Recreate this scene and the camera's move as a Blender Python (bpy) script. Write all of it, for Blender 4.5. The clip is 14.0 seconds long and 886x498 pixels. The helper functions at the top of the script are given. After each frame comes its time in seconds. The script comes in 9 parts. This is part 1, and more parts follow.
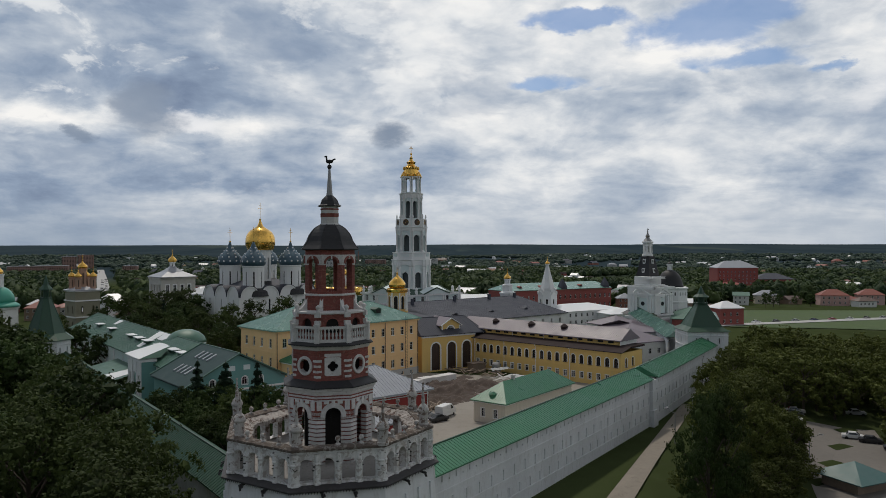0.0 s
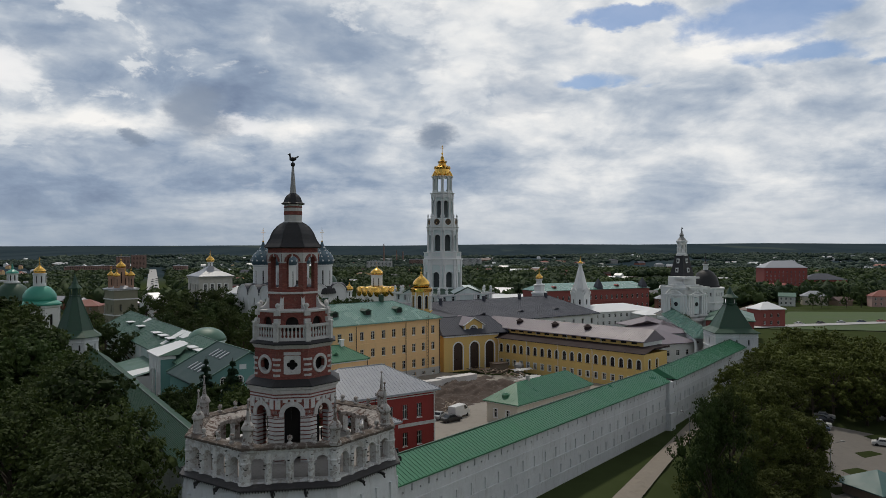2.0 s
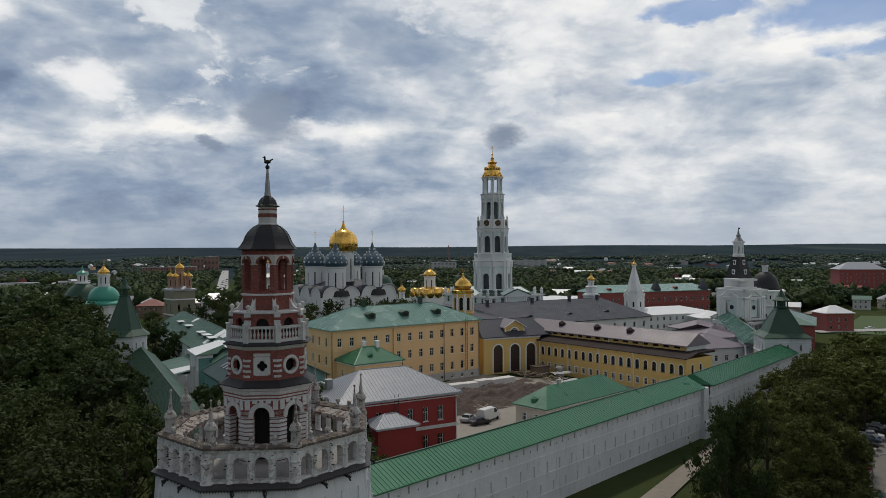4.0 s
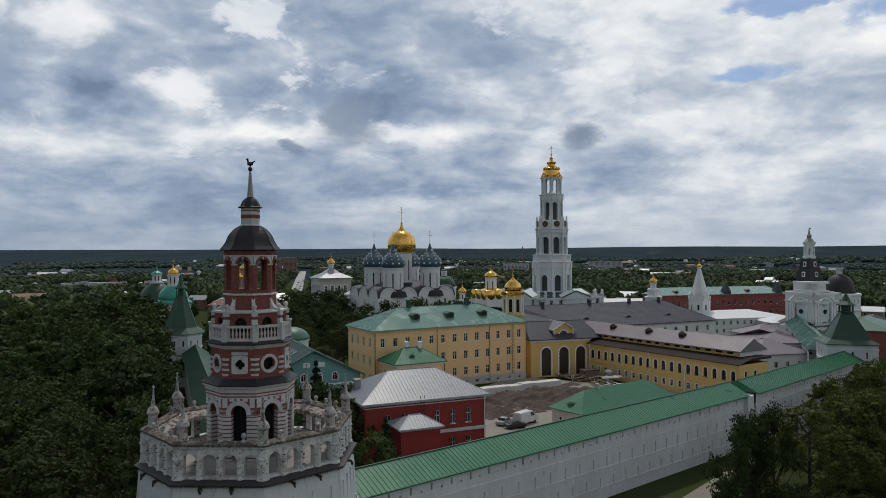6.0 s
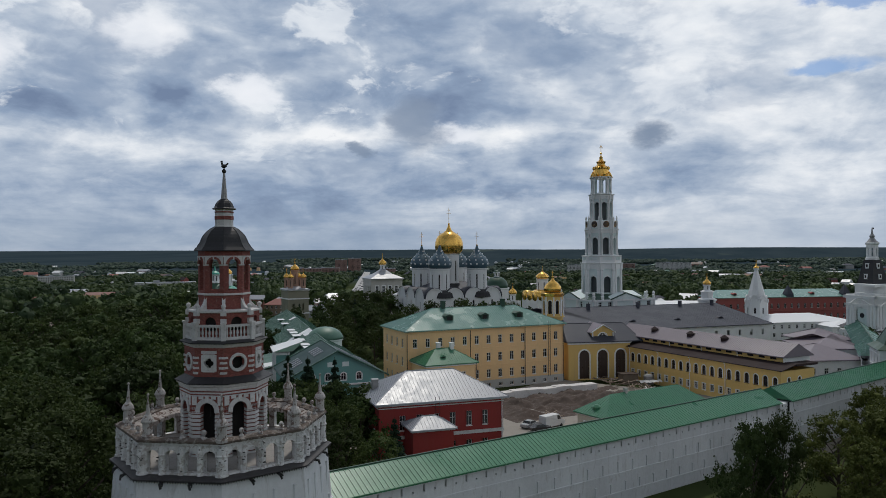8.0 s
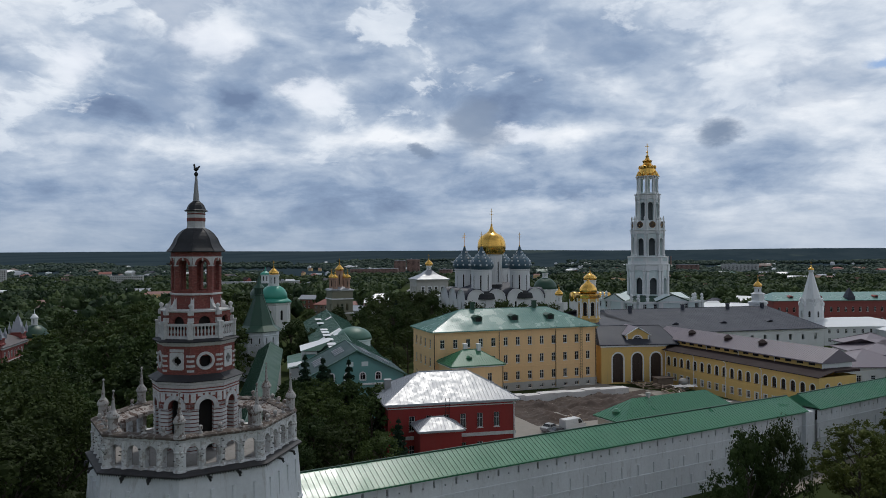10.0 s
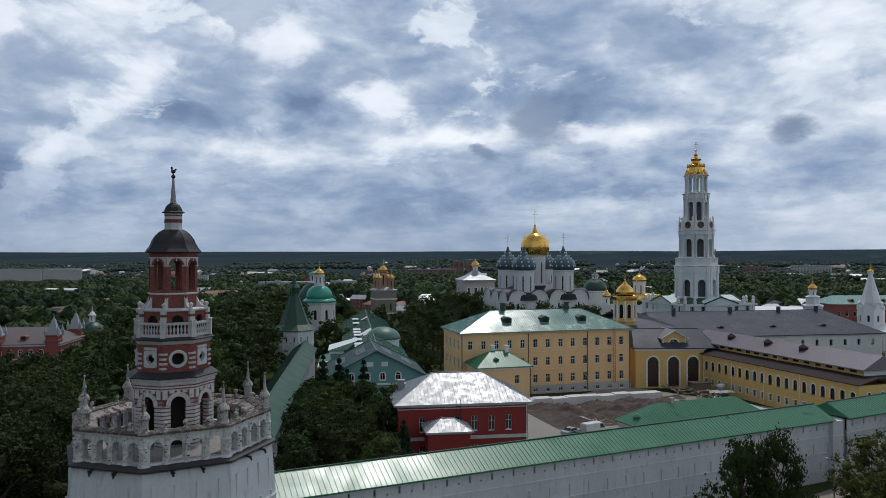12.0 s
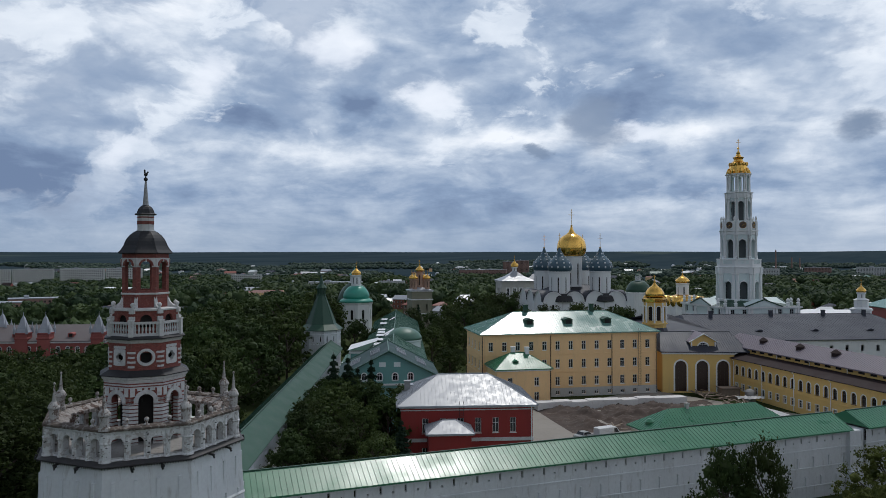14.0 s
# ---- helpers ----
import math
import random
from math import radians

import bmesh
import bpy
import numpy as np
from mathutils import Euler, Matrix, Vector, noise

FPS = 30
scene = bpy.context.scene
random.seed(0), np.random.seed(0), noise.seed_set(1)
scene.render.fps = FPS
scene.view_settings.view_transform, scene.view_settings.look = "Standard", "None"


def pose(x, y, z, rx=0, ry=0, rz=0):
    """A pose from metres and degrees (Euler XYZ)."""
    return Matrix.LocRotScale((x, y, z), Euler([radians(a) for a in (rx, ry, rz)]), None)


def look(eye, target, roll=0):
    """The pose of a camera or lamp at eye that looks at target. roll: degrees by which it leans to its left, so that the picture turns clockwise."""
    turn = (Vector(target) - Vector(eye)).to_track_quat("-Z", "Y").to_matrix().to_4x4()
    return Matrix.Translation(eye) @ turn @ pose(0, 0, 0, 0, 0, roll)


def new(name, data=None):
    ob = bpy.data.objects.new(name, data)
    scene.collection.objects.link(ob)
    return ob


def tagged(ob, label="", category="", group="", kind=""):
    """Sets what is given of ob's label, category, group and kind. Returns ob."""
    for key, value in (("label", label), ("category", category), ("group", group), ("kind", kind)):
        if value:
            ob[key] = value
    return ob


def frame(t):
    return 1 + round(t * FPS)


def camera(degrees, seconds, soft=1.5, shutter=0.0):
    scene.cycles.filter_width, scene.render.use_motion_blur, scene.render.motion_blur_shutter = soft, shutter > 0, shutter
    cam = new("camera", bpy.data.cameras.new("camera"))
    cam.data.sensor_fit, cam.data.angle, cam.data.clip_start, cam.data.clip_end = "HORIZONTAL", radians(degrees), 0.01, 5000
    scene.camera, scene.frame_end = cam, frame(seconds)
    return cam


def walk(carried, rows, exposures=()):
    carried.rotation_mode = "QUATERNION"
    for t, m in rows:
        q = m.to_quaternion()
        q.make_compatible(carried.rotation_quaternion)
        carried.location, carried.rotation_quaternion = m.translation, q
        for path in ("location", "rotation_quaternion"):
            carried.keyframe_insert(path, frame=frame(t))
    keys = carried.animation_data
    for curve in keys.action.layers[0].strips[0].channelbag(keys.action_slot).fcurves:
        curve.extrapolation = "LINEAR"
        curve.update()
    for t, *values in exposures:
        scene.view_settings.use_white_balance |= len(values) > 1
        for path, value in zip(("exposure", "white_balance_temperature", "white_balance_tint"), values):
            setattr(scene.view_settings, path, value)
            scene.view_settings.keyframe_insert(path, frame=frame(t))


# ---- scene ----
cam = camera(63.2, 14.0, soft=0.5)
METRES, EYE, TILT, LEAN, TURN = 56.0, 35.0, 0.0, 0.15, 0.0
ROWS = [
    (0.0, 0.0, 0.0, 0.0, 0.0, 0.0, -0.0),
    (0.5, 0.0278, 0.0052, -0.0021, 0.5, -0.02, 0.02),
    (1.0, 0.0573, 0.0103, -0.0032, 1.18, -0.02, 0.02),
    (1.5, 0.0886, 0.0159, -0.0031, 2.41, -0.02, 0.02),
    (2.0, 0.1219, 0.0213, -0.0032, 3.68, -0.0, 0.06),
    (2.5, 0.1558, 0.0275, -0.0035, 4.91, 0.03, 0.11),
    (3.0, 0.1902, 0.0345, -0.0028, 6.17, 0.06, 0.13),
    (5.5, 0.3644, 0.0822, -0.0037, 13.61, 0.21, 0.16),
    (6.0, 0.3994, 0.0935, -0.0043, 15.07, 0.24, 0.14),
    (6.5, 0.434, 0.1058, -0.0048, 16.52, 0.25, 0.13),
    (7.0, 0.4688, 0.1188, -0.0049, 17.82, 0.28, 0.13),
    (7.5, 0.5032, 0.1323, -0.005, 19.07, 0.29, 0.12),
    (8.0, 0.5377, 0.1461, -0.0048, 20.31, 0.32, 0.11),
    (10.5, 0.7068, 0.2249, -0.0046, 26.41, 0.41, 0.06),
    (11.0, 0.7388, 0.2431, -0.0043, 27.63, 0.43, 0.04),
    (11.5, 0.7693, 0.2623, -0.004, 28.86, 0.44, -0.0),
    (12.0, 0.7995, 0.2819, -0.0039, 30.07, 0.44, -0.03),
    (12.5, 0.8299, 0.3018, -0.0036, 31.28, 0.45, -0.07),
    (13.0, 0.86, 0.3222, -0.0032, 32.45, 0.46, -0.08),
    (13.5, 0.8894, 0.3433, -0.0028, 33.48, 0.47, -0.1),
    (14.0, 0.919, 0.3652, -0.0023, 34.35, 0.47, -0.12),
]
walk(cam, [(t, pose(0, 0, EYE, TILT, LEAN, TURN) @ pose(METRES * x, METRES * y, METRES * z, 90 + pitch, roll, yaw)) for t, x, y, z, yaw, pitch, roll in ROWS], exposures=[(0.0, 0.0, 6750, 10), (3.0, 0.0, 6800, 10), (6.0, 0.0, 6550, 10), (8.0, 0.0, 6400, 10), (11.0, 0.03, 6150, 10), (14.0, 0.05, 6100, 10)])

# ---- world, sun, exposure ----
SUN_DIR = Vector((-0.14, 0.48, 0.866)).normalized()
sun = new("sun", bpy.data.lights.new("sun", "SUN"))
sun.data.energy, sun.data.angle, sun.data.color = 1.5, radians(4.0), (1.0, 0.95, 0.87)
sun.matrix_world = look(SUN_DIR * 400, (0, 0, 0))

world = bpy.data.worlds.new("sky")
scene.world = world
world.use_nodes = True


class Graph:
    """Small helper to wire shader nodes."""

    def __init__(self, tree):
        self.tree, self.nodes, self.links = tree, tree.nodes, tree.links

    def node(self, kind, values=(), **props):
        n = self.nodes.new(kind)
        for key, value in props.items():
            setattr(n, key, value)
        for key, value in dict(values).items():
            self.put(n.inputs[key], value)
        return n

    def put(self, socket, value):
        if hasattr(value, "is_output"):
            self.links.new(value, socket)
        else:
            socket.default_value = value

    def math(self, op, a, b=0.0, clamp=False):
        n = self.node("ShaderNodeMath", {0: a, 1: b}, operation=op, use_clamp=clamp)
        return n.outputs[0]

    def span(self, value, lo, hi, a=0.0, b=1.0):
        n = self.node("ShaderNodeMapRange", {0: value, 1: lo, 2: hi, 3: a, 4: b}, interpolation_type="SMOOTHSTEP")
        return n.outputs[0]

    def mix(self, fac, a, b, blend="MIX"):
        n = self.node("ShaderNodeMixRGB", {0: fac, 1: a, 2: b}, blend_type=blend)
        return n.outputs[0]

    def noise(self, vector, scale, detail=4.0, rough=0.55, distort=0.0):
        n = self.node("ShaderNodeTexNoise", {"Scale": scale, "Detail": detail, "Roughness": rough, "Distortion": distort})
        if vector is not None:
            self.put(n.inputs["Vector"], vector)
        return n.outputs[0]


def sky_world():
    g = Graph(world.node_tree)
    g.nodes.clear()
    way = g.node("ShaderNodeTexCoord").outputs["Generated"]
    xyz = g.node("ShaderNodeSeparateXYZ", {0: way})
    up = g.math("MAXIMUM", xyz.outputs[2], 0.0)
    blue = g.node("ShaderNodeTexSky", sky_type="NISHITA", sun_disc=False, sun_elevation=math.asin(SUN_DIR.z),
                  sun_rotation=math.atan2(SUN_DIR.x, SUN_DIR.y), air_density=1.0, dust_density=0.8, ozone_density=2.0).outputs[0]
    blue = g.mix(1.0, blue, (0.076, 0.083, 0.094, 1), "MULTIPLY")
    # compass angle and height of the direction, in degrees, bent by noise so that no cloud has a drawn edge
    low = g.node("ShaderNodeMapping", {0: way, 3: (1.0, 1.0, 2.0)}).outputs[0]
    sway = g.node("ShaderNodeSeparateColor", {0: g.node("ShaderNodeTexNoise", {"Vector": low, "Scale": 9.0, "Detail": 7.0, "Roughness": 0.62}).outputs[1]})
    az = g.math("MULTIPLY", g.math("ARCTAN2", xyz.outputs[0], xyz.outputs[1]), 57.2958)
    az = g.math("ADD", az, g.math("MULTIPLY", g.math("SUBTRACT", sway.outputs[0], 0.5), 7.0))
    el = g.math("MULTIPLY", g.math("ARCSINE", xyz.outputs[2]), 57.2958)
    el = g.math("ADD", el, g.math("MULTIPLY", g.math("SUBTRACT", sway.outputs[1], 0.5), 3.6))
    # streaks of a level cloud deck seen in perspective, and rounded heaps
    near = g.math("ADD", up, 0.20)
    plane = g.node("ShaderNodeCombineXYZ", {0: g.math("DIVIDE", xyz.outputs[0], near), 1: g.math("DIVIDE", xyz.outputs[1], near)}).outputs[0]
    streak = g.noise(plane, 1.7, 10.0, 0.60, 0.35)
    bent = g.node("ShaderNodeVectorMath", {0: low, 1: g.mix(1.0, g.node("ShaderNodeTexNoise", {"Vector": low, "Scale": 7.0, "Detail": 5.0}).outputs[1], (0.08, 0.08, 0.08, 1), "MULTIPLY")}, operation="ADD").outputs[0]
    mid = g.noise(bent, 6.0, 9.0, 0.58, 0.2)
    fine = g.noise(bent, 21.0, 8.0, 0.60, 0.3)
    heaps = [g.node("ShaderNodeTexVoronoi", {"Vector": bent, "Scale": size, "Smoothness": 0.7}, feature="SMOOTH_F1").outputs["Distance"] for size in (9.0, 21.0, 46.0)]
    heap = g.math("ADD", g.math("MULTIPLY", heaps[0], 0.55), g.math("ADD", g.math("MULTIPLY", heaps[1], 0.30), g.math("MULTIPLY", heaps[2], 0.15)))
    body = g.math("ADD", g.math("MULTIPLY", g.math("SUBTRACT", streak, 0.5), 1.2), g.math("MULTIPLY", g.math("SUBTRACT", mid, 0.5), 1.0))
    puff = g.math("MULTIPLY", g.math("SUBTRACT", 0.47, heap), g.span(el, 2.0, 10.0, 0.15, 0.8))
    body = g.math("ADD", body, g.math("ADD", g.math("MULTIPLY", g.math("SUBTRACT", fine, 0.5), 0.40), puff))
    ragged = g.math("ADD", g.math("MULTIPLY", g.math("SUBTRACT", mid, 0.5), 2.4), g.math("MULTIPLY", g.math("SUBTRACT", heap, 0.45), 1.6))

    def off(a, e, wide, tall):
        u = g.math("DIVIDE", g.math("SUBTRACT", az, a), wide)
        v = g.math("DIVIDE", g.math("SUBTRACT", el, e), tall)
        return g.math("ADD", g.math("MULTIPLY", u, u), g.math("MULTIPLY", v, v))

    tone = g.math("ADD", g.math("ADD", g.span(az, -24.0, 10.0, 0.50, 0.70), g.span(el, 1.0, 9.0, -0.08, 0.02)), body)
    for a, e, wide, tall, amount in CLOUD_MASSES:
        tone = g.math("ADD", tone, g.math("MULTIPLY", g.math("POWER", 2.7183, g.math("MULTIPLY", off(a, e, wide, tall), -1.0)), amount))
    ramp = g.node("ShaderNodeValToRGB", {0: tone})
    keys = ramp.color_ramp.elements
    for place in (0.27, 0.52, 0.78):
        keys.new(place)
    for key, color in zip(keys, ((0.17, 0.23, 0.35, 1), (0.27, 0.35, 0.48, 1), (0.45, 0.52, 0.62, 1), (0.71, 0.75, 0.80, 1), (0.90, 0.91, 0.92, 1))):
        key.color = color
    sky = ramp.outputs[0]
    west = g.span(az, -30.0, 12.0, 1.0, 0.45)
    crest = g.math("ADD", g.noise(bent, 6.3, 11.0, 0.60, 0.3), g.math("MULTIPLY", g.math("SUBTRACT", 0.45, heap), 0.16))
    white = g.math("MULTIPLY", g.span(crest, 0.545, 0.61, 0.0, 0.62), g.math("MULTIPLY", west, g.span(el, 3.0, 11.0, 0.25, 1.0)))
    sky = g.mix(white, sky, (0.84, 0.87, 0.90, 1))
    dim = g.node("ShaderNodeMapping", {0: bent, 1: (3.1, 1.7, 0.6)}).outputs[0]
    dark = g.math("MULTIPLY", g.span(g.noise(dim, 5.6, 11.0, 0.58, 0.3), 0.545, 0.64, 0.0, 0.6), g.math("MULTIPLY", west, g.span(el, 2.0, 9.0, 0.3, 1.0)))
    sky = g.mix(dark, sky, (0.27, 0.345, 0.47, 1))
    for a, e, wide, tall, depth, color in CLOUD_SCRAPS:
        rr = g.math("ADD", off(a, e, wide, tall), ragged)
        sky = g.mix(g.span(rr, 0.0, 1.9, depth, 0.0), sky, (*color, 1))
    for a, e, wide, tall in BLUE_GAPS:
        rr = g.math("ADD", off(a, e, wide, tall), g.math("MULTIPLY", ragged, 2.2))
        sky = g.mix(g.span(rr, 0.2, 1.7, 0.85, 0.0), sky, blue)
    haze = g.span(xyz.outputs[2], 0.0, 0.09, 0.7, 0.0)
    sky = g.mix(haze, sky, g.mix(g.span(az, -24.0, 14.0), (0.29, 0.36, 0.46, 1), (0.47, 0.53, 0.61, 1)))
    # the cloud deck is thicker away from the sun
    deck = g.math("MULTIPLY", g.span(xyz.outputs[1], -0.5, 0.55, 0.60, 1.0), g.span(xyz.outputs[2], 0.45, 0.95, 1.0, 0.55))
    sky = g.mix(1.0, sky, g.node("ShaderNodeCombineXYZ", {0: deck, 1: deck, 2: deck}).outputs[0], "MULTIPLY")
    back = g.node("ShaderNodeBackground", {0: sky, 1: 1.0})
    g.node("ShaderNodeOutputWorld", {0: back.outputs[0]})


# broad bright and dark stretches of the cloud deck: compass angle, height, half width, half height in degrees, amount
CLOUD_MASSES = [(-25, 12.6, 8, 2.0, -0.30), (-14, 15.5, 10, 2.0, -0.15), (-27, 17.0, 8, 2.6, -0.22), (-27.5, 9.3, 4, 0.8, 0.40), (-16.5, 9.0, 3.5, 0.8, 0.40), (-9, 9.2, 3, 0.6, 0.24), (-17, 4.6, 9, 0.7, -0.26),
                (27.5, 6.0, 4, 1.5, -0.40), (4, 11.6, 8, 1.2, -0.14), (10, 16.0, 8, 2.5, 0.22), (-62.5, 5.6, 8, 3.0, -0.42), (-43, 16.5, 3.5, 2.5, 0.44), (-57, 16.0, 4, 2.0, 0.34), (-51.5, 13.4, 2.2, 1.5, 0.32), (-35.3, 12.6, 2.0, 1.4, 0.36),
                (-41.2, 11.0, 2.3, 1.6, -0.40), (-50, 10.6, 2.8, 1.4, -0.34), (-46, 8.0, 7, 0.9, 0.32), (-31, 9.4, 4, 1.0, 0.20), (-34, 5.0, 10, 1.0, -0.14), (-6, 4.6, 8, 2.2, -0.13), (18, 9.5, 8, 1.5, -0.06), (-63, 11.5, 4, 1.5, 0.2)]
# single clouds with an outline of their own, with depth and colour
DUSK, SNOW = (0.20, 0.26, 0.36), (0.84, 0.86, 0.90)
CLOUD_SCRAPS = [(-35.2, 12.4, 1.5, 1.2, 0.8, SNOW), (-51.5, 13.5, 1.6, 1.3, 0.75, SNOW), (-43, 16.0, 2.2, 1.2, 0.6, SNOW), (-58.6, 7.4, 1.2, 1.3, 0.7, SNOW), (-18.9, 9.5, 1.5, 0.8, 0.8, SNOW), (30.5, 10.4, 1.2, 1.3, 0.5, SNOW),
                (-22.3, 10.3, 2.5, 2.0, 0.85, (0.24, 0.30, 0.40)), (-26.6, 8.1, 0.85, 0.55, 0.8, DUSK), (-4.3, 8.85, 1.9, 0.95, 0.95, DUSK)]
BLUE_GAPS = [(20.5, 16.4, 4.5, 1.9), (9.7, 13.0, 3.0, 0.6), (22.4, 13.6, 5.0, 0.7), (28.0, 12.4, 1.3, 0.4), (11.0, 17.3, 3.5, 0.7), (29.0, 24.0, 10.0, 3.5)]
sky_world()

# ---- materials ----
def material(name, color, rough=0.8, metal=0.0, vary=0.18, grain=6.0, patch=0.25, bump=0.15, stain=None, amount=0.35, seams=None, tiles=None, gloss=0.5, streak=False, crisp=False):
    """A surface with fine grain, large patches, optional stains, optional brick courses."""
    m = bpy.data.materials.new(name)
    m.use_nodes = True
    g = Graph(m.node_tree)
    g.nodes.clear()
    where = g.node("ShaderNodeTexCoord").outputs["Object"]
    if streak:
        where2 = g.node("ShaderNodeMapping", {0: where, 3: (1.0, 1.0, 0.18)}).outputs[0]
    else:
        where2 = where
    fine = g.noise(where, grain, 5.0, 0.6)
    large = g.noise(where2, patch, 6.0, 0.6, 0.2)
    lone = g.node("ShaderNodeObjectInfo").outputs["Random"]
    tone = g.math("ADD", g.math("MULTIPLY", g.math("SUBTRACT", fine, 0.5), vary * 1.2), g.math("MULTIPLY", g.math("SUBTRACT", large, 0.5), vary * 2.0))
    tone = g.math("ADD", tone, g.math("MULTIPLY", g.math("SUBTRACT", lone, 0.5), vary * 0.35))
    tone = g.math("ADD", tone, 1.0)
    base = g.mix(1.0, (*color, 1), g.node("ShaderNodeCombineXYZ", {0: tone, 1: tone, 2: tone}).outputs[0], "MULTIPLY")
    height = fine
    if tiles:
        wide, tall, mortar = tiles
        xyz = g.node("ShaderNodeSeparateXYZ", {0: where})
        along = g.node("ShaderNodeCombineXYZ", {0: g.math("ADD", xyz.outputs[0], xyz.outputs[1]), 1: xyz.outputs[2]}).outputs[0]
        b = g.node("ShaderNodeTexBrick", {"Vector": along, "Color1": (0.72, 0.72, 0.72, 1), "Color2": (1.18, 1.18, 1.18, 1), "Mortar": (*mortar, 1), "Scale": 1.0,
                                          "Mortar Size": tall * 0.13, "Brick Width": wide, "Row Height": tall, "Bias": 0.0})
        rows = b.outputs["Fac"]
        base = g.mix(1.0, base, b.outputs["Color"], "MULTIPLY")
        height = g.math("SUBTRACT", g.math("MULTIPLY", fine, 0.4), rows)
    if stain:
        spots = g.span(g.noise(where2, patch * 5.0, 8.0, 0.68, 0.4), 0.53, 0.56 if crisp else 0.70, 0.0, amount)
        base = g.mix(spots, base, (*stain, 1))
    shine = g.span(large, 0.25, 0.75, max(rough - 0.1, 0.03), min(rough + 0.1, 1.0))
    relief = g.node("ShaderNodeBump", {"Strength": bump, "Distance": 0.05, "Height": height}).outputs[0]
    s = g.node("ShaderNodeBsdfPrincipled", {"Base Color": base, "Roughness": shine, "Metallic": metal, "Specular IOR Level": gloss, "Normal": relief})
    g.node("ShaderNodeOutputMaterial", {0: s.outputs[0]})
    return m


def leaf_material(name, color, second, patch=0.0):
    """Leaves that vary from one to the next, from bough to bough and from tree to tree; patch: size of stands of other trees in a far wood."""
    m = bpy.data.materials.new(name)
    m.use_nodes = True
    g = Graph(m.node_tree)
    g.nodes.clear()
    geo = g.node("ShaderNodeNewGeometry")
    lone = g.node("ShaderNodeObjectInfo").outputs["Random"]
    each = geo.outputs["Random Per Island"]
    where = g.node("ShaderNodeTexCoord").outputs["Object"]
    f = g.math("ADD", g.math("MULTIPLY", each, 0.35), g.math("MULTIPLY", g.noise(where, 0.35, 3.0), 0.65))
    if patch:
        f = g.math("ADD", g.math("MULTIPLY", each, 0.3), g.span(g.noise(where, 1.0 / patch, 3.0, 0.6), 0.36, 0.66, 0.0, 0.75))
    base = g.mix(f, (*color, 1), (*second, 1))
    lift = g.math("ADD", g.math("MULTIPLY", lone, 0.6), 0.7)
    base = g.mix(1.0, base, g.node("ShaderNodeCombineXYZ", {0: lift, 1: lift, 2: lift}).outputs[0], "MULTIPLY")
    s = g.node("ShaderNodeBsdfPrincipled", {"Base Color": base, "Roughness": 0.7, "Specular IOR Level": 0.15})
    t = g.node("ShaderNodeBsdfTranslucent", {"Color": base})
    both = g.node("ShaderNodeMixShader", {0: 0.20, 1: s.outputs[0], 2: t.outputs[0]})
    g.node("ShaderNodeOutputMaterial", {0: both.outputs[0]})
    return m


WHITE = material("limewash", (0.66, 0.68, 0.70), 0.85, vary=0.20, grain=3.0, patch=0.35, stain=(0.30, 0.28, 0.26), amount=0.45, streak=True)
WORN = material("worn_limewash", (0.63, 0.63, 0.63), 0.9, vary=0.45, grain=7.0, patch=0.5, stain=(0.30, 0.26, 0.23), amount=0.6, bump=0.5, crisp=True)
MOSSY = material("stained_coping", (0.105, 0.082, 0.068), 0.95, vary=0.7, grain=6.0, patch=0.45, stain=(0.27, 0.25, 0.23), amount=0.7, bump=0.7, crisp=True)
CHALK = material("white_stone_trim", (0.56, 0.555, 0.55), 0.85, vary=0.3, grain=6.0, patch=0.9, stain=(0.25, 0.2, 0.17), amount=0.5, bump=0.2)
GREYSTONE = material("grey_carved_stone", (0.50, 0.49, 0.46), 0.85, vary=0.25, grain=0.8, patch=0.2, stain=(0.3, 0.28, 0.25), amount=0.5)
PALEROAD = material("pale_road", (0.40, 0.395, 0.39), 0.9, vary=0.15, grain=0.3, patch=0.03)
CLEAN = material("white_paint", (0.78, 0.79, 0.79), 0.7, vary=0.08, grain=2.0, patch=0.12, stain=(0.5, 0.51, 0.5), amount=0.3)
CHURCH = material("church_white", (0.76, 0.77, 0.77), 0.8, vary=0.08, grain=1.5, patch=0.1, stain=(0.5, 0.5, 0.48), amount=0.3, streak=True)
PALEBLUE = material("pale_blue_render", (0.66, 0.745, 0.74), 0.8, vary=0.08, grain=1.5, patch=0.1, stain=(0.45, 0.5, 0.5), amount=0.3, streak=True)
BRICK = material("red_brick", (0.235, 0.070, 0.056), 0.85, vary=0.35, grain=9.0, patch=0.7, bump=0.5, stain=(0.33, 0.22, 0.18), amount=0.5, tiles=(0.27, 0.085, (0.85, 0.95, 1.0)))
DARKMETAL = material("dark_roof_metal", (0.028, 0.028, 0.031), 0.6, 0.0, vary=0.3, grain=4.0, patch=0.8, stain=(0.06, 0.055, 0.052), amount=0.4, bump=0.08, gloss=0.35)
SKIRT = material("dark_skirt_metal", (0.05, 0.047, 0.049), 0.6, 0.0, vary=0.4, grain=3.0, patch=0.5, stain=(0.11, 0.105, 0.105), amount=0.5, bump=0.1, gloss=0.35)
PLATFORM = material("worn_platform", (0.30, 0.285, 0.27), 0.9, vary=0.35, grain=2.0, patch=0.4, stain=(0.12, 0.10, 0.09), amount=0.7)
FLAKED = material("flaked_plaster", (0.34, 0.31, 0.29), 0.95, vary=0.6, grain=6.0, patch=0.32, stain=(0.105, 0.062, 0.048), amount=0.9, bump=0.6, crisp=True)
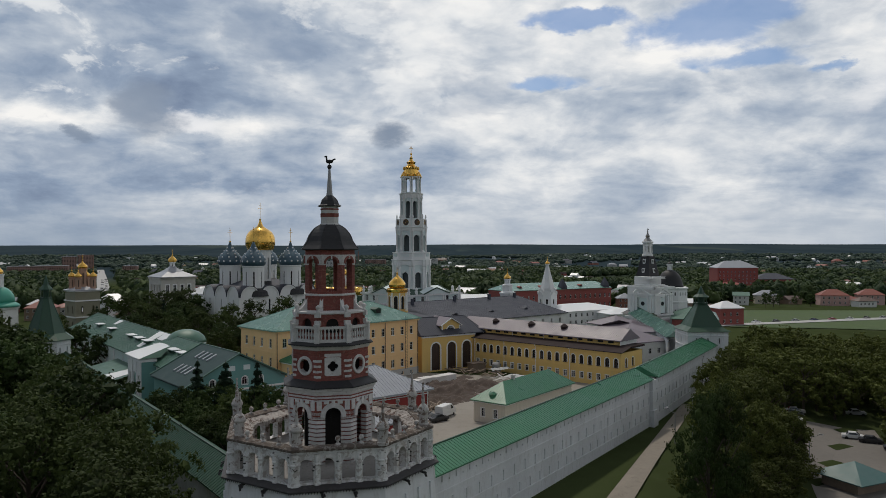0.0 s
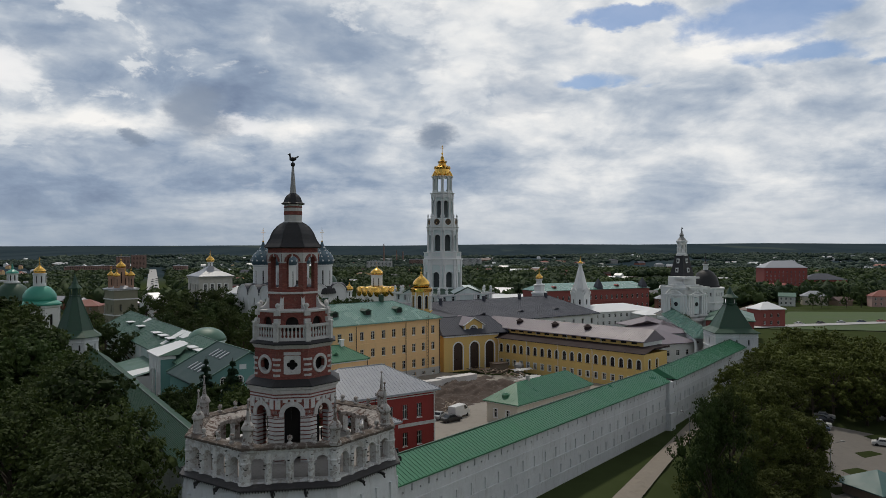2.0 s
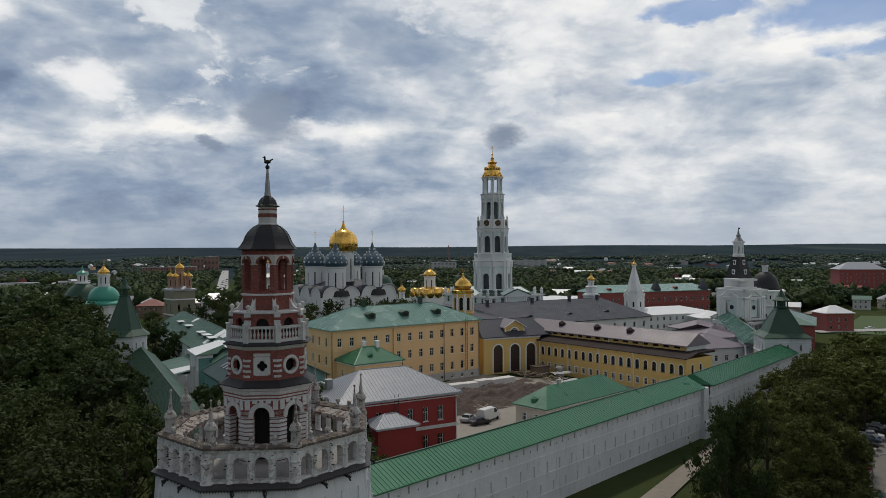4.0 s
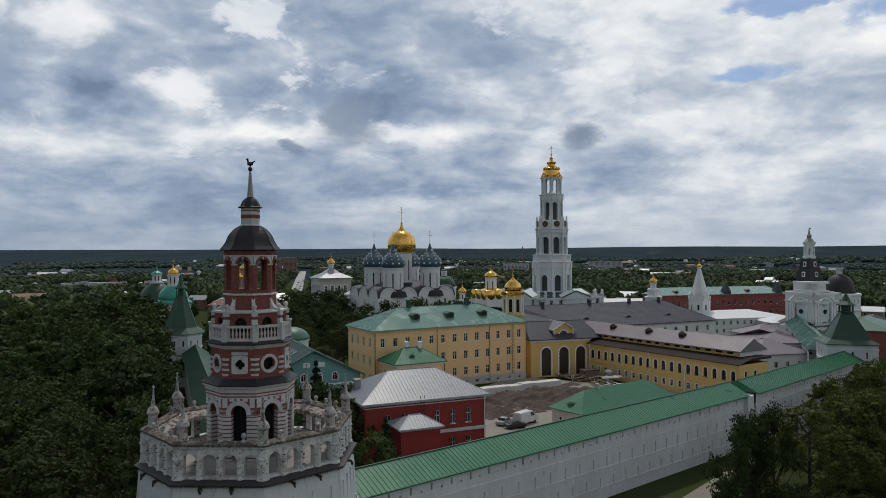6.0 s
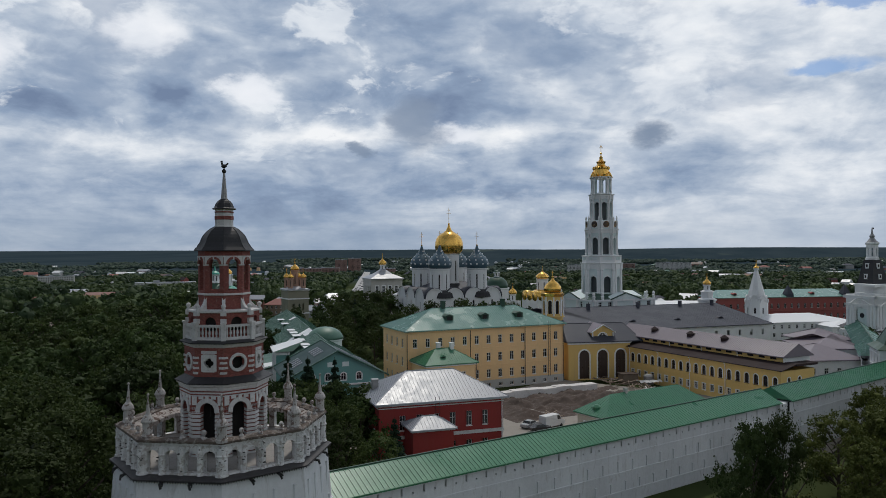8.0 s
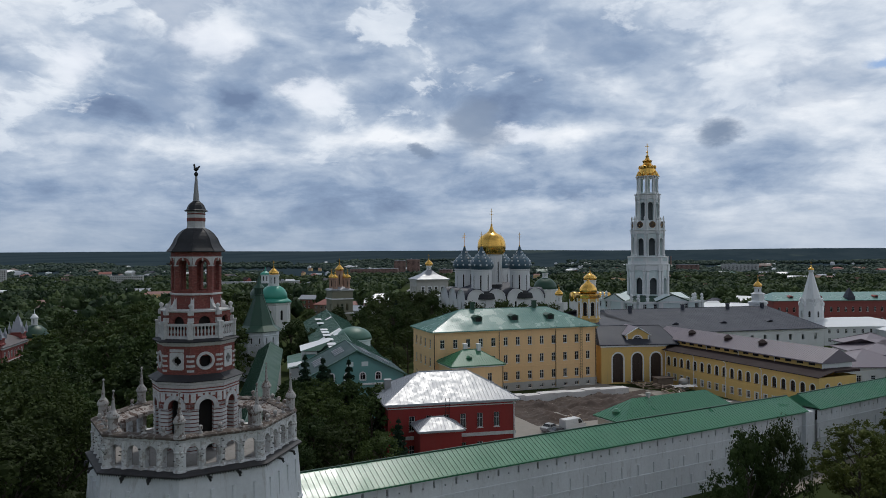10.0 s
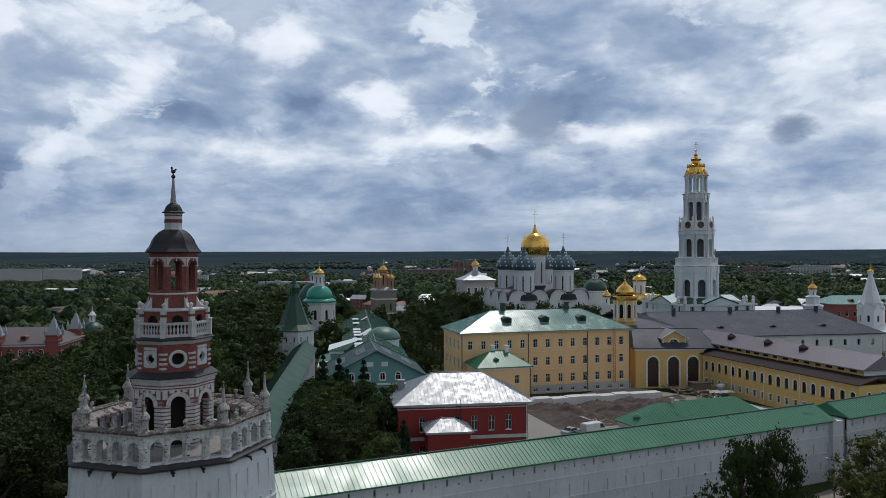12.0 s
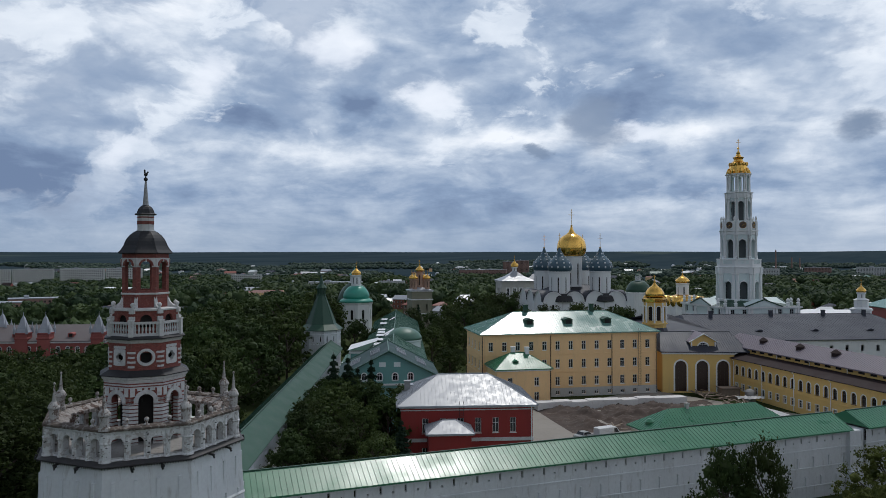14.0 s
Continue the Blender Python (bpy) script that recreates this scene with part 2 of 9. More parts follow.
DIRTY = material("dirty_stone", (0.40, 0.385, 0.37), 0.9, vary=0.5, grain=7.0, patch=0.55, stain=(0.13, 0.085, 0.065), amount=0.85, bump=0.5, crisp=True)
GREENROOF = material("green_painted_metal", (0.036, 0.175, 0.088), 0.36, 0.0, vary=0.22, grain=1.2, patch=0.22, bump=0.06, stain=(0.09, 0.23, 0.15), amount=0.45, gloss=0.7)
TEALROOF = material("pale_green_metal", (0.13, 0.265, 0.22), 0.24, 0.0, vary=0.2, grain=1.2, patch=0.2, bump=0.12, stain=(0.22, 0.34, 0.28), amount=0.4, gloss=1.0)
DEEPGREEN = material("deep_green_metal", (0.018, 0.062, 0.036), 0.5, 0.0, vary=0.2, grain=1.5, patch=0.3, bump=0.06)
WALLGREEN = material("dull_dark_green_metal", (0.034, 0.085, 0.058), 0.6, 0.0, vary=0.25, grain=1.2, patch=0.3, bump=0.06, stain=(0.06, 0.10, 0.075), amount=0.4, gloss=0.3)
TEALSLATE = material("dark_teal_metal", (0.042, 0.072, 0.074), 0.65, 0.0, vary=0.25, grain=1.5, patch=0.3, bump=0.06, gloss=0.12)
OLDGREEN = material("weathered_green_metal", (0.060, 0.145, 0.105), 0.45, 0.0, vary=0.22, grain=1.2, patch=0.3, bump=0.06, stain=(0.14, 0.2, 0.16), amount=0.45)
TURQUOISE = material("turquoise_dome_metal", (0.05, 0.30, 0.22), 0.4, 0.0, vary=0.15, grain=1.0, patch=0.2)
# the paler spots set patchy glints of the sheet metal into its colour
GREYROOF = material("grey_sheet_roof", (0.31, 0.325, 0.36), 0.40, 0.0, vary=0.22, grain=2.2, patch=0.9, bump=0.14, stain=(0.42, 0.44, 0.48), amount=0.3, gloss=0.7)
MAUVEROOF = material("mauve_brown_metal_roof", (0.19, 0.158, 0.185), 0.48, 0.0, vary=0.16, grain=1.6, patch=0.25, bump=0.06, gloss=0.5)
SLATE = material("slate_grey_roof", (0.054, 0.058, 0.076), 0.55, 0.0, vary=0.18, grain=1.6, patch=0.2, bump=0.1, gloss=0.25)
LOWROOF = material("dark_brown_flat_roof", (0.040, 0.028, 0.028), 0.8, 0.0, vary=0.2, grain=1.5, patch=0.25, gloss=0.15)
WHITEROOF = material("bright_tin_roof", (0.74, 0.75, 0.76), 0.45, 0.0, vary=0.08, grain=1.5, patch=0.2, gloss=0.7)
YELLOW = material("ochre_render", (0.70, 0.48, 0.17), 0.85, vary=0.10, grain=2.0, patch=0.2, stain=(0.48, 0.37, 0.21), amount=0.35, streak=True)
PEACH = material("peach_render", (0.80, 0.54, 0.28), 0.85, vary=0.10, grain=2.0, patch=0.2, stain=(0.5, 0.4, 0.27), amount=0.35, streak=True)
TURQWALL = material("turquoise_render", (0.15, 0.33, 0.31), 0.85, vary=0.1, grain=1.5, patch=0.2, streak=True)
REDWALL = material("crimson_render", (0.28, 0.032, 0.028), 0.8, vary=0.16, grain=2.0, patch=0.3, stain=(0.25, 0.05, 0.04), amount=0.4, streak=True)
LODGEWALL = material("pale_cream_render", (0.62, 0.57, 0.47), 0.85, vary=0.14, grain=2.0, patch=0.25, stain=(0.45, 0.40, 0.33), amount=0.4, streak=True)
REDBRICKFAR = material("far_red_brick", (0.30, 0.085, 0.075), 0.85, vary=0.2, grain=1.0, patch=0.12)
PLINTH = material("grey_plinth", (0.45, 0.44, 0.42), 0.9, vary=0.16, grain=2.0, patch=0.3, stain=(0.28, 0.25, 0.22), amount=0.4)
GLASS = material("dark_window_glass", (0.02, 0.023, 0.027), 0.12, 0.0, vary=0.5, grain=0.6, patch=0.3, bump=0.02, gloss=0.7)
# dim grey that paints the shade seen inside the bell arches
BELLSHADE = material("dim_chamber", (0.10, 0.115, 0.12), 0.8, vary=0.3, grain=0.7, patch=0.2)
# near-black fill: the shade inside openings is put into its colour
OPENINGSHADE = material("dark_interior", (0.02, 0.018, 0.017), 0.9, vary=0.2)
BROWNDOOR = material("brown_glazing", (0.05, 0.032, 0.026), 0.35, vary=0.3, grain=2.0, patch=0.5)
GOLD = material("gilded_metal", (0.84, 0.50, 0.12), 0.24, 1.0, vary=0.12, grain=0.8, patch=0.3, bump=0.04)
BLUEDOME = material("slate_blue_dome", (0.055, 0.105, 0.14), 0.42, 0.0, vary=0.18, grain=0.8, patch=0.15, bump=0.04)
GREYMETAL = material("dull_grey_metal", (0.30, 0.30, 0.30), 0.5, 0.4, vary=0.2, grain=3.0, patch=0.5)
IRON = material("black_iron", (0.02, 0.02, 0.02), 0.5, 0.3, vary=0.2)
RUSTROOF = material("rust_red_sheet_roof", (0.20, 0.085, 0.065), 0.6, vary=0.3, grain=0.4, patch=0.05)
EARTH = material("dug_earth", (0.074, 0.052, 0.042), 0.95, vary=0.35, grain=1.2, patch=0.2, bump=0.6, stain=(0.19, 0.15, 0.12), amount=0.6)
CONCRETE = material("pale_concrete", (0.66, 0.64, 0.63), 0.9, vary=0.2, grain=2.0, patch=0.25, stain=(0.35, 0.31, 0.28), amount=0.4)
PLASTIC = material("white_sheeting", (0.78, 0.78, 0.78), 0.6, vary=0.1, grain=1.5, patch=0.4)
ASPHALT = material("asphalt", (0.10, 0.098, 0.096), 0.9, vary=0.2, grain=2.0, patch=0.08, stain=(0.16, 0.15, 0.145), amount=0.5)
LOTGREY = material("dusty_asphalt", (0.17, 0.155, 0.14), 0.95, vary=0.25, grain=1.0, patch=0.1, stain=(0.11, 0.10, 0.09), amount=0.5)
DUSTROAD = material("dusty_track", (0.24, 0.21, 0.175), 0.95, vary=0.25, grain=1.0, patch=0.12, stain=(0.15, 0.13, 0.1), amount=0.5)
YARD = material("paved_yard", (0.27, 0.245, 0.215), 0.95, vary=0.2, grain=0.8, patch=0.08, stain=(0.2, 0.17, 0.14), amount=0.5)
LAWN = material("mown_grass", (0.048, 0.084, 0.016), 0.95, vary=0.4, grain=0.8, patch=0.05, stain=(0.085, 0.105, 0.03), amount=0.5)
BARK = material("bark", (0.06, 0.045, 0.035), 0.95, vary=0.3, grain=4.0, patch=1.0, bump=0.5)
WOOD = material("weathered_boards", (0.22, 0.17, 0.13), 0.9, vary=0.3, grain=4.0, patch=0.6)
RUBBER = material("tyre_rubber", (0.015, 0.015, 0.015), 0.8)
LEAF_A = leaf_material("leaf_green", (0.018, 0.034, 0.012), (0.062, 0.094, 0.025))
LEAF_B = leaf_material("leaf_olive", (0.022, 0.037, 0.012), (0.074, 0.102, 0.025))
LEAF_D = leaf_material("leaf_yellow_green", (0.030, 0.043, 0.012), (0.115, 0.130, 0.030))
LEAF_C = leaf_material("needle_green", (0.012, 0.026, 0.017), (0.028, 0.050, 0.028))
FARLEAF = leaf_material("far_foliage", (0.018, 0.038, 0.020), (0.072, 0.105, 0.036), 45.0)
# bluer than the nearer woods: distance haze mixed into the leaf colour
HAZELEAF = leaf_material("hill_forest", (0.026, 0.046, 0.040), (0.064, 0.092, 0.064), 110.0)


def paint(name, color, rough=0.35):
    return material(name, color, rough, 0.0, vary=0.06, grain=2.0, patch=0.6, bump=0.0, gloss=0.7)


# ---- mesh helpers ----
I4 = Matrix.Identity(4)


def thing(name, m, label, category, group="", kind=""):
    ob = new(name)
    ob.empty_display_size = 0.5
    ob.matrix_world = m
    return tagged(ob, label, category, group, kind)


def part(name, bm, mat, parent, label="", smooth=False, m=None):
    me = bm
    if isinstance(bm, bmesh.types.BMesh):
        me = bpy.data.meshes.new(name)
        bm.to_mesh(me)
        bm.free()
        me.materials.append(mat)
        if smooth:
            for p in me.polygons:
                p.use_smooth = True
    ob = new(name, me)
    ob.parent = parent
    if m is not None:
        ob.matrix_basis = m
    if label:
        ob["label"] = label
    return ob


def solo(name, bm, mat, label, category, m=None, smooth=False, group="", kind=""):
    """A thing made of a single mesh."""
    ob = part(name, bm, mat, None, "", smooth, m)
    return tagged(ob, label, category, group, kind)


def face(bm, pts, M=I4):
    return bm.faces.new([bm.verts.new(M @ Vector(p)) for p in pts])


def box(bm, x0, x1, y0, y1, z0, z1, M=I4):
    v = [bm.verts.new(M @ Vector(p)) for p in ((x0, y0, z0), (x1, y0, z0), (x1, y1, z0), (x0, y1, z0), (x0, y0, z1), (x1, y0, z1), (x1, y1, z1), (x0, y1, z1))]
    for f in ((0, 3, 2, 1), (4, 5, 6, 7), (0, 1, 5, 4), (1, 2, 6, 5), (2, 3, 7, 6), (3, 0, 4, 7)):
        bm.faces.new([v[i] for i in f])


def lathe(bm, profile, n=24, phase=0.0, M=I4, cap=True):
    """Turns a profile of (radius, height) round z; n = 8 gives octagons with corners at the phase angle."""
    rings = []
    for r, z in profile:
        rings.append([bm.verts.new(M @ Vector((r * math.cos(phase + 2 * math.pi * i / n), r * math.sin(phase + 2 * math.pi * i / n), z))) for i in range(n)])
    for a, b in zip(rings, rings[1:]):
        for i in range(n):
            bm.faces.new((a[i], a[(i + 1) % n], b[(i + 1) % n], b[i]))
    if cap:
        bm.faces.new(rings[0][::-1])
        bm.faces.new(rings[-1])


def turned(profile, n=24, phase=0.0, M=I4):
    bm = bmesh.new()
    lathe(bm, profile, n, phase, M)
    return bm


def beam(bm, a, b, w):
    """A square bar from a to b."""
    a, b = Vector(a), Vector(b)
    d = b - a
    M = Matrix.Translation(a) @ d.to_track_quat("Z", "Y").to_matrix().to_4x4()
    box(bm, -w / 2, w / 2, -w / 2, w / 2, 0, d.length, M)


def panel(bm, length, z0, z1, openings, thick, M=I4, back=True, y=0.0, x0=0.0):
    """An upright wall along x from x0, its outer face at y, with openings (centre, width, sill, head, arched) cut through it."""
    cols = {}
    for c, w, s, h, arched in openings:
        cols.setdefault(round(c, 2), []).append((s, h, arched, w))
    yb = y + thick

    def both(pts):
        face(bm, [(p[0], y, p[1]) for p in pts], M)
        if back:
            face(bm, [(p[0], yb, p[1]) for p in reversed(pts)], M)

    def rect(a, b, lo, hi):
        if b - a > 1e-4 and hi - lo > 1e-4:
            both([(a, lo), (b, lo), (b, hi), (a, hi)])

    x = x0
    for c, holes in sorted(cols.items()):
        broad = max(o[3] for o in holes)
        A, B = c - broad / 2, c + broad / 2
        rect(x, A, z0, z1)
        low = z0
        for s, h, arched, w in sorted(holes):
            a, b = c - w / 2, c + w / 2
            rect(A, B, low, s)
            rect(A, a, s, h)
            rect(b, B, s, h)
            spring = h - w / 2 if arched else h
            face(bm, [(a, y, s), (a, yb, s), (a, yb, spring), (a, y, spring)], M)
            face(bm, [(b, y, s), (b, y, spring), (b, yb, spring), (b, yb, s)], M)
            if s > z0 + 1e-4:
                face(bm, [(a, y, s), (b, y, s), (b, yb, s), (a, yb, s)], M)
            if arched:
                n = 8
                arc = [(c - w / 2 * math.cos(math.pi * i / n), spring + w / 2 * math.sin(math.pi * i / n)) for i in range(n + 1)]
                for p, q in zip(arc, arc[1:]):
                    face(bm, [(p[0], y, p[1]), (p[0], yb, p[1]), (q[0], yb, q[1]), (q[0], y, q[1])], M)
                    both([p, q, (q[0], h), (p[0], h)] if abs(p[1] - h) > 1e-5 and abs(q[1] - h) > 1e-5 else ([p, q, (p[0], h)] if abs(q[1] - h) <= 1e-5 else [p, q, (q[0], h)]))
            elif h < z1 - 1e-4:
                face(bm, [(a, y, h), (a, yb, h), (b, yb, h), (b, y, h)], M)
            low = h
        rect(A, B, low, z1)
        x = B
    rect(x, x0 + length, z0, z1)


def arch_band(bm, c, w, spring, width, y0, y1, legs=0.0, M=I4, n=10):
    """A half-round moulding, with legs downwards, between the depths y0 and y1."""
    def ring(r):
        pts = [(c - r * math.cos(math.pi * i / n), spring + r * math.sin(math.pi * i / n)) for i in range(n + 1)]
        if legs:
            pts = [(c - r, spring - legs)] + pts + [(c + r, spring - legs)]
        return pts
    a, b = ring(w / 2), ring(w / 2 + width)
    for i in range(len(a) - 1):
        p, q, r, s = a[i], a[i + 1], b[i + 1], b[i]
        face(bm, [(p[0], y0, p[1]), (q[0], y0, q[1]), (r[0], y0, r[1]), (s[0], y0, s[1])][::-1], M)
        face(bm, [(s[0], y0, s[1]), (r[0], y0, r[1]), (r[0], y1, r[1]), (s[0], y1, s[1])][::-1], M)
        face(bm, [(p[0], y0, p[1]), (p[0], y1, p[1]), (q[0], y1, q[1]), (q[0], y0, q[1])][::-1], M)


def side_pose(r_out, phi, k, n=8):
    """Pose of the k-th side of a regular ring with corners at phi: x along the side from 0, y inwards."""
    a, b = phi + 2 * math.pi * k / n, phi + 2 * math.pi * (k + 1) / n
    p, q = Vector((r_out * math.cos(a), r_out * math.sin(a), 0)), Vector((r_out * math.cos(b), r_out * math.sin(b), 0))
    d = (q - p).normalized()
    return Matrix.Translation(p) @ Matrix.Rotation(math.atan2(d.y, d.x), 4, "Z"), (q - p).length


def front_pose(a, b, z=0.0):
    """Pose with its origin at a, x towards b, y away from the side that is seen with a on the left."""
    return Matrix.Translation((a[0], a[1], z)) @ Matrix.Rotation(math.atan2(b[1] - a[1], b[0] - a[0]), 4, "Z")


def span_of(a, b):
    return math.hypot(b[0] - a[0], b[1] - a[1])


def hip_roof(bm, x0, x1, y0, y1, z, rise, inset=None, thick=0.25, over=0.5):
    """A hipped roof with its eaves at z; inset = how far the ridge ends stand in (0: gables)."""
    x0, x1, y0, y1 = x0 - over, x1 + over, y0 - over, y1 + over
    ym = (y0 + y1) / 2
    ins = (y1 - y0) / 2 if inset is None else inset
    p = [(x0, y0, z), (x1, y0, z), (x1, y1, z), (x0, y1, z)]
    e = [(a, b, c - thick) for a, b, c in p]
    r0, r1 = (x0 + ins, ym, z + rise), (x1 - ins, ym, z + rise)
    face(bm, [p[0], p[1], r1, r0])
    face(bm, [p[2], p[3], r0, r1])
    face(bm, [p[1], p[2], r1])
    face(bm, [p[3], p[0], r0])
    for i in range(4):
        j = (i + 1) % 4
        face(bm, [e[i], e[j], p[j], p[i]])
    face(bm, e[::-1])


def slope_seams(bm, a, b, ra, rb, step, tall=0.05, wide=0.05):
    """Standing seams on a roof slope whose eave runs from a to b and whose ridge runs from ra to rb, square to the eave, clipped at the hips."""
    a, b, ra, rb = (Vector(p) for p in (a, b, ra, rb))
    d = (b - a)
    length = d.length
    d /= length
    ta, tb = (ra - a).dot(d), (rb - a).dot(d)
    up = (ra - a) - d * ta
    n = d.cross(up).normalized()
    if n.z < 0:
        n = -n
    s = step / 2
    while s < length:
        f = 1.0
        if s < ta:
            f = s / ta
        elif s > tb and length - tb > 1e-6:
            f = (length - s) / (length - tb)
        if f > 0.04:
            p, q = a + d * s, a + d * s + up * f
            w, h = d * wide / 2, n * tall
            face(bm, [p - w, p + w, p + w + h, p - w + h])
            face(bm, [p - w + h, p + w + h, q + w + h, q - w + h])
            face(bm, [p + w, q + w, q + w + h, p + w + h])
            face(bm, [q - w, p - w, p - w + h, q - w + h])
        s += step


def roof_with_seams(parent, x0, x1, y0, y1, z, rise, mat, inset=None, over=0.5, step=0.6, name="roof", label=""):
    bm = bmesh.new()
    hip_roof(bm, x0, x1, y0, y1, z, rise, inset, over=over)
    roof = part(name, bm, mat, parent, label)
    X0, X1, Y0, Y1 = x0 - over, x1 + over, y0 - over, y1 + over
    ym, ins = (Y0 + Y1) / 2, (Y1 - Y0) / 2 if inset is None else inset
    r0, r1 = (X0 + ins, ym, z + rise), (X1 - ins, ym, z + rise)
    bm = bmesh.new()
    slope_seams(bm, (X0, Y0, z), (X1, Y0, z), r0, r1, step)
    slope_seams(bm, (X1, Y1, z), (X0, Y1, z), r1, r0, step)
    if ins > 0.1:
        slope_seams(bm, (X1, Y0, z), (X1, Y1, z), r1, r1, step)
        slope_seams(bm, (X0, Y1, z), (X0, Y0, z), r0, r0, step)
    tagged(part("standing_seam", bm, mat, roof), kind="stuff")
    bm = bmesh.new()
    beam(bm, Vector(r0) + Vector((0, 0, 0.03)), Vector(r1) + Vector((0, 0, 0.03)), 0.16)
    if ins > 0.1:
        for c, r in (((X0, Y0, z), r0), ((X0, Y1, z), r0), ((X1, Y0, z), r1), ((X1, Y1, z), r1)):
            beam(bm, c, r, 0.12)
    part("ridge_cap", bm, mat, roof)
    return roof


WINDOW_MESH = {}


def window(parent, x, z, w, h, M=I4, y=0.22, arched=False, frame_mat=None, pane_mat=None, surround=0.0, surround_mat=None, bars=1, sill=True):
    """A window of frame and pane set y deep in its opening, with an optional surround round it."""
    key = (w, h, arched, frame_mat, pane_mat, surround, surround_mat, bars, round(y, 3), sill)
    if key not in WINDOW_MESH:
        frame_mat = frame_mat or CLEAN
        pane_mat = pane_mat or GLASS
        t = min(0.09, w * 0.08)
        bm = bmesh.new()
        top = h - w / 2 if arched else h
        box(bm, -w / 2, -w / 2 + t, y - 0.05, y + 0.03, 0, top)
        box(bm, w / 2 - t, w / 2, y - 0.05, y + 0.03, 0, top)
        box(bm, -w / 2 + t, w / 2 - t, y - 0.05, y + 0.03, 0, t)
        if arched:
            arch_band(bm, 0, w - 2 * t, top, t, y - 0.05, y + 0.03)
        else:
            box(bm, -w / 2 + t, w / 2 - t, y - 0.05, y + 0.03, h - t, h)
        for i in range(bars):
            x1 = -w / 2 + w * (i + 1) / (bars + 1)
            box(bm, x1 - t / 3, x1 + t / 3, y - 0.04, y + 0.02, t, h - t)
        box(bm, -w / 2 + t, w / 2 - t, y - 0.04, y + 0.02, h * 0.62, h * 0.62 + t * 0.7)
        if sill:
            box(bm, -w / 2 - 0.06, w / 2 + 0.06, -0.10, 0.0, -0.10, 0.0)
        frame_me = bpy.data.meshes.new("window")
        bm.to_mesh(frame_me)
        bm.free()
        frame_me.materials.append(frame_mat)
        bm = bmesh.new()
        pts = [(-w / 2, y, 0), (w / 2, y, 0), (w / 2, y, top)]
        if arched:
            pts += [(w / 2 * math.cos(math.pi * i / 8), y, top + w / 2 * math.sin(math.pi * i / 8)) for i in range(1, 8)]
        pts += [(-w / 2, y, top)]
        face(bm, pts)
        pane_me = bpy.data.meshes.new("pane")
        bm.to_mesh(pane_me)
        bm.free()
        pane_me.materials.append(pane_mat)
        trim_me = None
        if surround:
            bm = bmesh.new()
            if arched:
                arch_band(bm, 0, w, top, surround, -0.06, 0.0, legs=top)
            else:
                box(bm, -w / 2 - surround, -w / 2, -0.06, 0.0, 0, h)
                box(bm, w / 2, w / 2 + surround, -0.06, 0.0, 0, h)
                box(bm, -w / 2 - surround, w / 2 + surround, -0.07, 0.0, h, h + surround)
            trim_me = bpy.data.meshes.new("surround")
            bm.to_mesh(trim_me)
            bm.free()
            trim_me.materials.append(surround_mat or CLEAN)
        WINDOW_MESH[key] = frame_me, pane_me, trim_me
    frame_me, pane_me, trim_me = WINDOW_MESH[key]
    win = part("window", frame_me, None, parent, m=M @ Matrix.Translation((x, 0, z)))
    part("pane", pane_me, None, win)
    if trim_me:
        part("surround", trim_me, None, win)
    return win


def shell(bm, length, depth, z0, z1, front=(), right=(), rear=(), left=(), thick=0.45):
    """Four walls round a rectangle from the origin; each list holds openings along its own wall."""
    sides = ((I4, length, front), (Matrix.Translation((length, 0, 0)) @ Matrix.Rotation(math.pi / 2, 4, "Z"), depth, right),
             (Matrix.Translation((length, depth, 0)) @ Matrix.Rotation(math.pi, 4, "Z"), length, rear),
             (Matrix.Translation((0, depth, 0)) @ Matrix.Rotation(-math.pi / 2, 4, "Z"), depth, left))
    for M, l, ops in sides:
        panel(bm, l, z0, z1, list(ops), thick, M, back=False)
    return [s[0] for s in sides]


def cross_mesh(bm, z, h, w=0.12):
    """An eight-pointed orthodox cross of height h standing on z, seen from the south-east."""
    M = Matrix.Rotation(radians(20), 4, "Z")
    box(bm, -w / 2, w / 2, -w / 2, w / 2, z, z + h, M)
    box(bm, -h * 0.24, h * 0.24, -w / 2, w / 2, z + h * 0.62, z + h * 0.62 + w, M)
    box(bm, -h * 0.11, h * 0.11, -w / 2, w / 2, z + h * 0.80, z + h * 0.80 + w, M)


ONION = [(0.62, 0.0), (0.86, 0.10), (0.98, 0.24), (1.0, 0.36), (0.95, 0.52), (0.80, 0.70), (0.58, 0.88), (0.36, 1.04), (0.20, 1.18), (0.10, 1.34), (0.05, 1.5)]
HELMET = [(0.80, 0.0), (0.94, 0.12), (1.0, 0.28), (0.98, 0.42), (0.88, 0.60), (0.70, 0.78), (0.46, 0.94), (0.26, 1.06), (0.13, 1.20), (0.06, 1.36)]


def onion(parent, r, z, mat, squash=1.0, cross=3.0, shape=ONION, n=24, gold_cross=True, x=0.0, y=0.0):
    M = Matrix.Translation((x, y, 0))
    dome = part("dome", turned([(r * a, z + r * b * squash) for a, b in shape], n, M=M), mat, parent, smooth=True)
    if cross:
        top = z + r * shape[-1][1] * squash
        bm = bmesh.new()
        lathe(bm, [(0.05 * r + 0.05, top - 0.3), (0.25 + 0.03 * r, top), (0.25 + 0.03 * r, top + 0.2), (0.05, top + 0.5)], 10)
        cross_mesh(bm, top + 0.4, cross, 0.13)
        bmesh.ops.translate(bm, vec=(x, y, 0), verts=bm.verts)
        part("cross", bm, GOLD if gold_cross else IRON, dome, "gilded cross")
    return dome

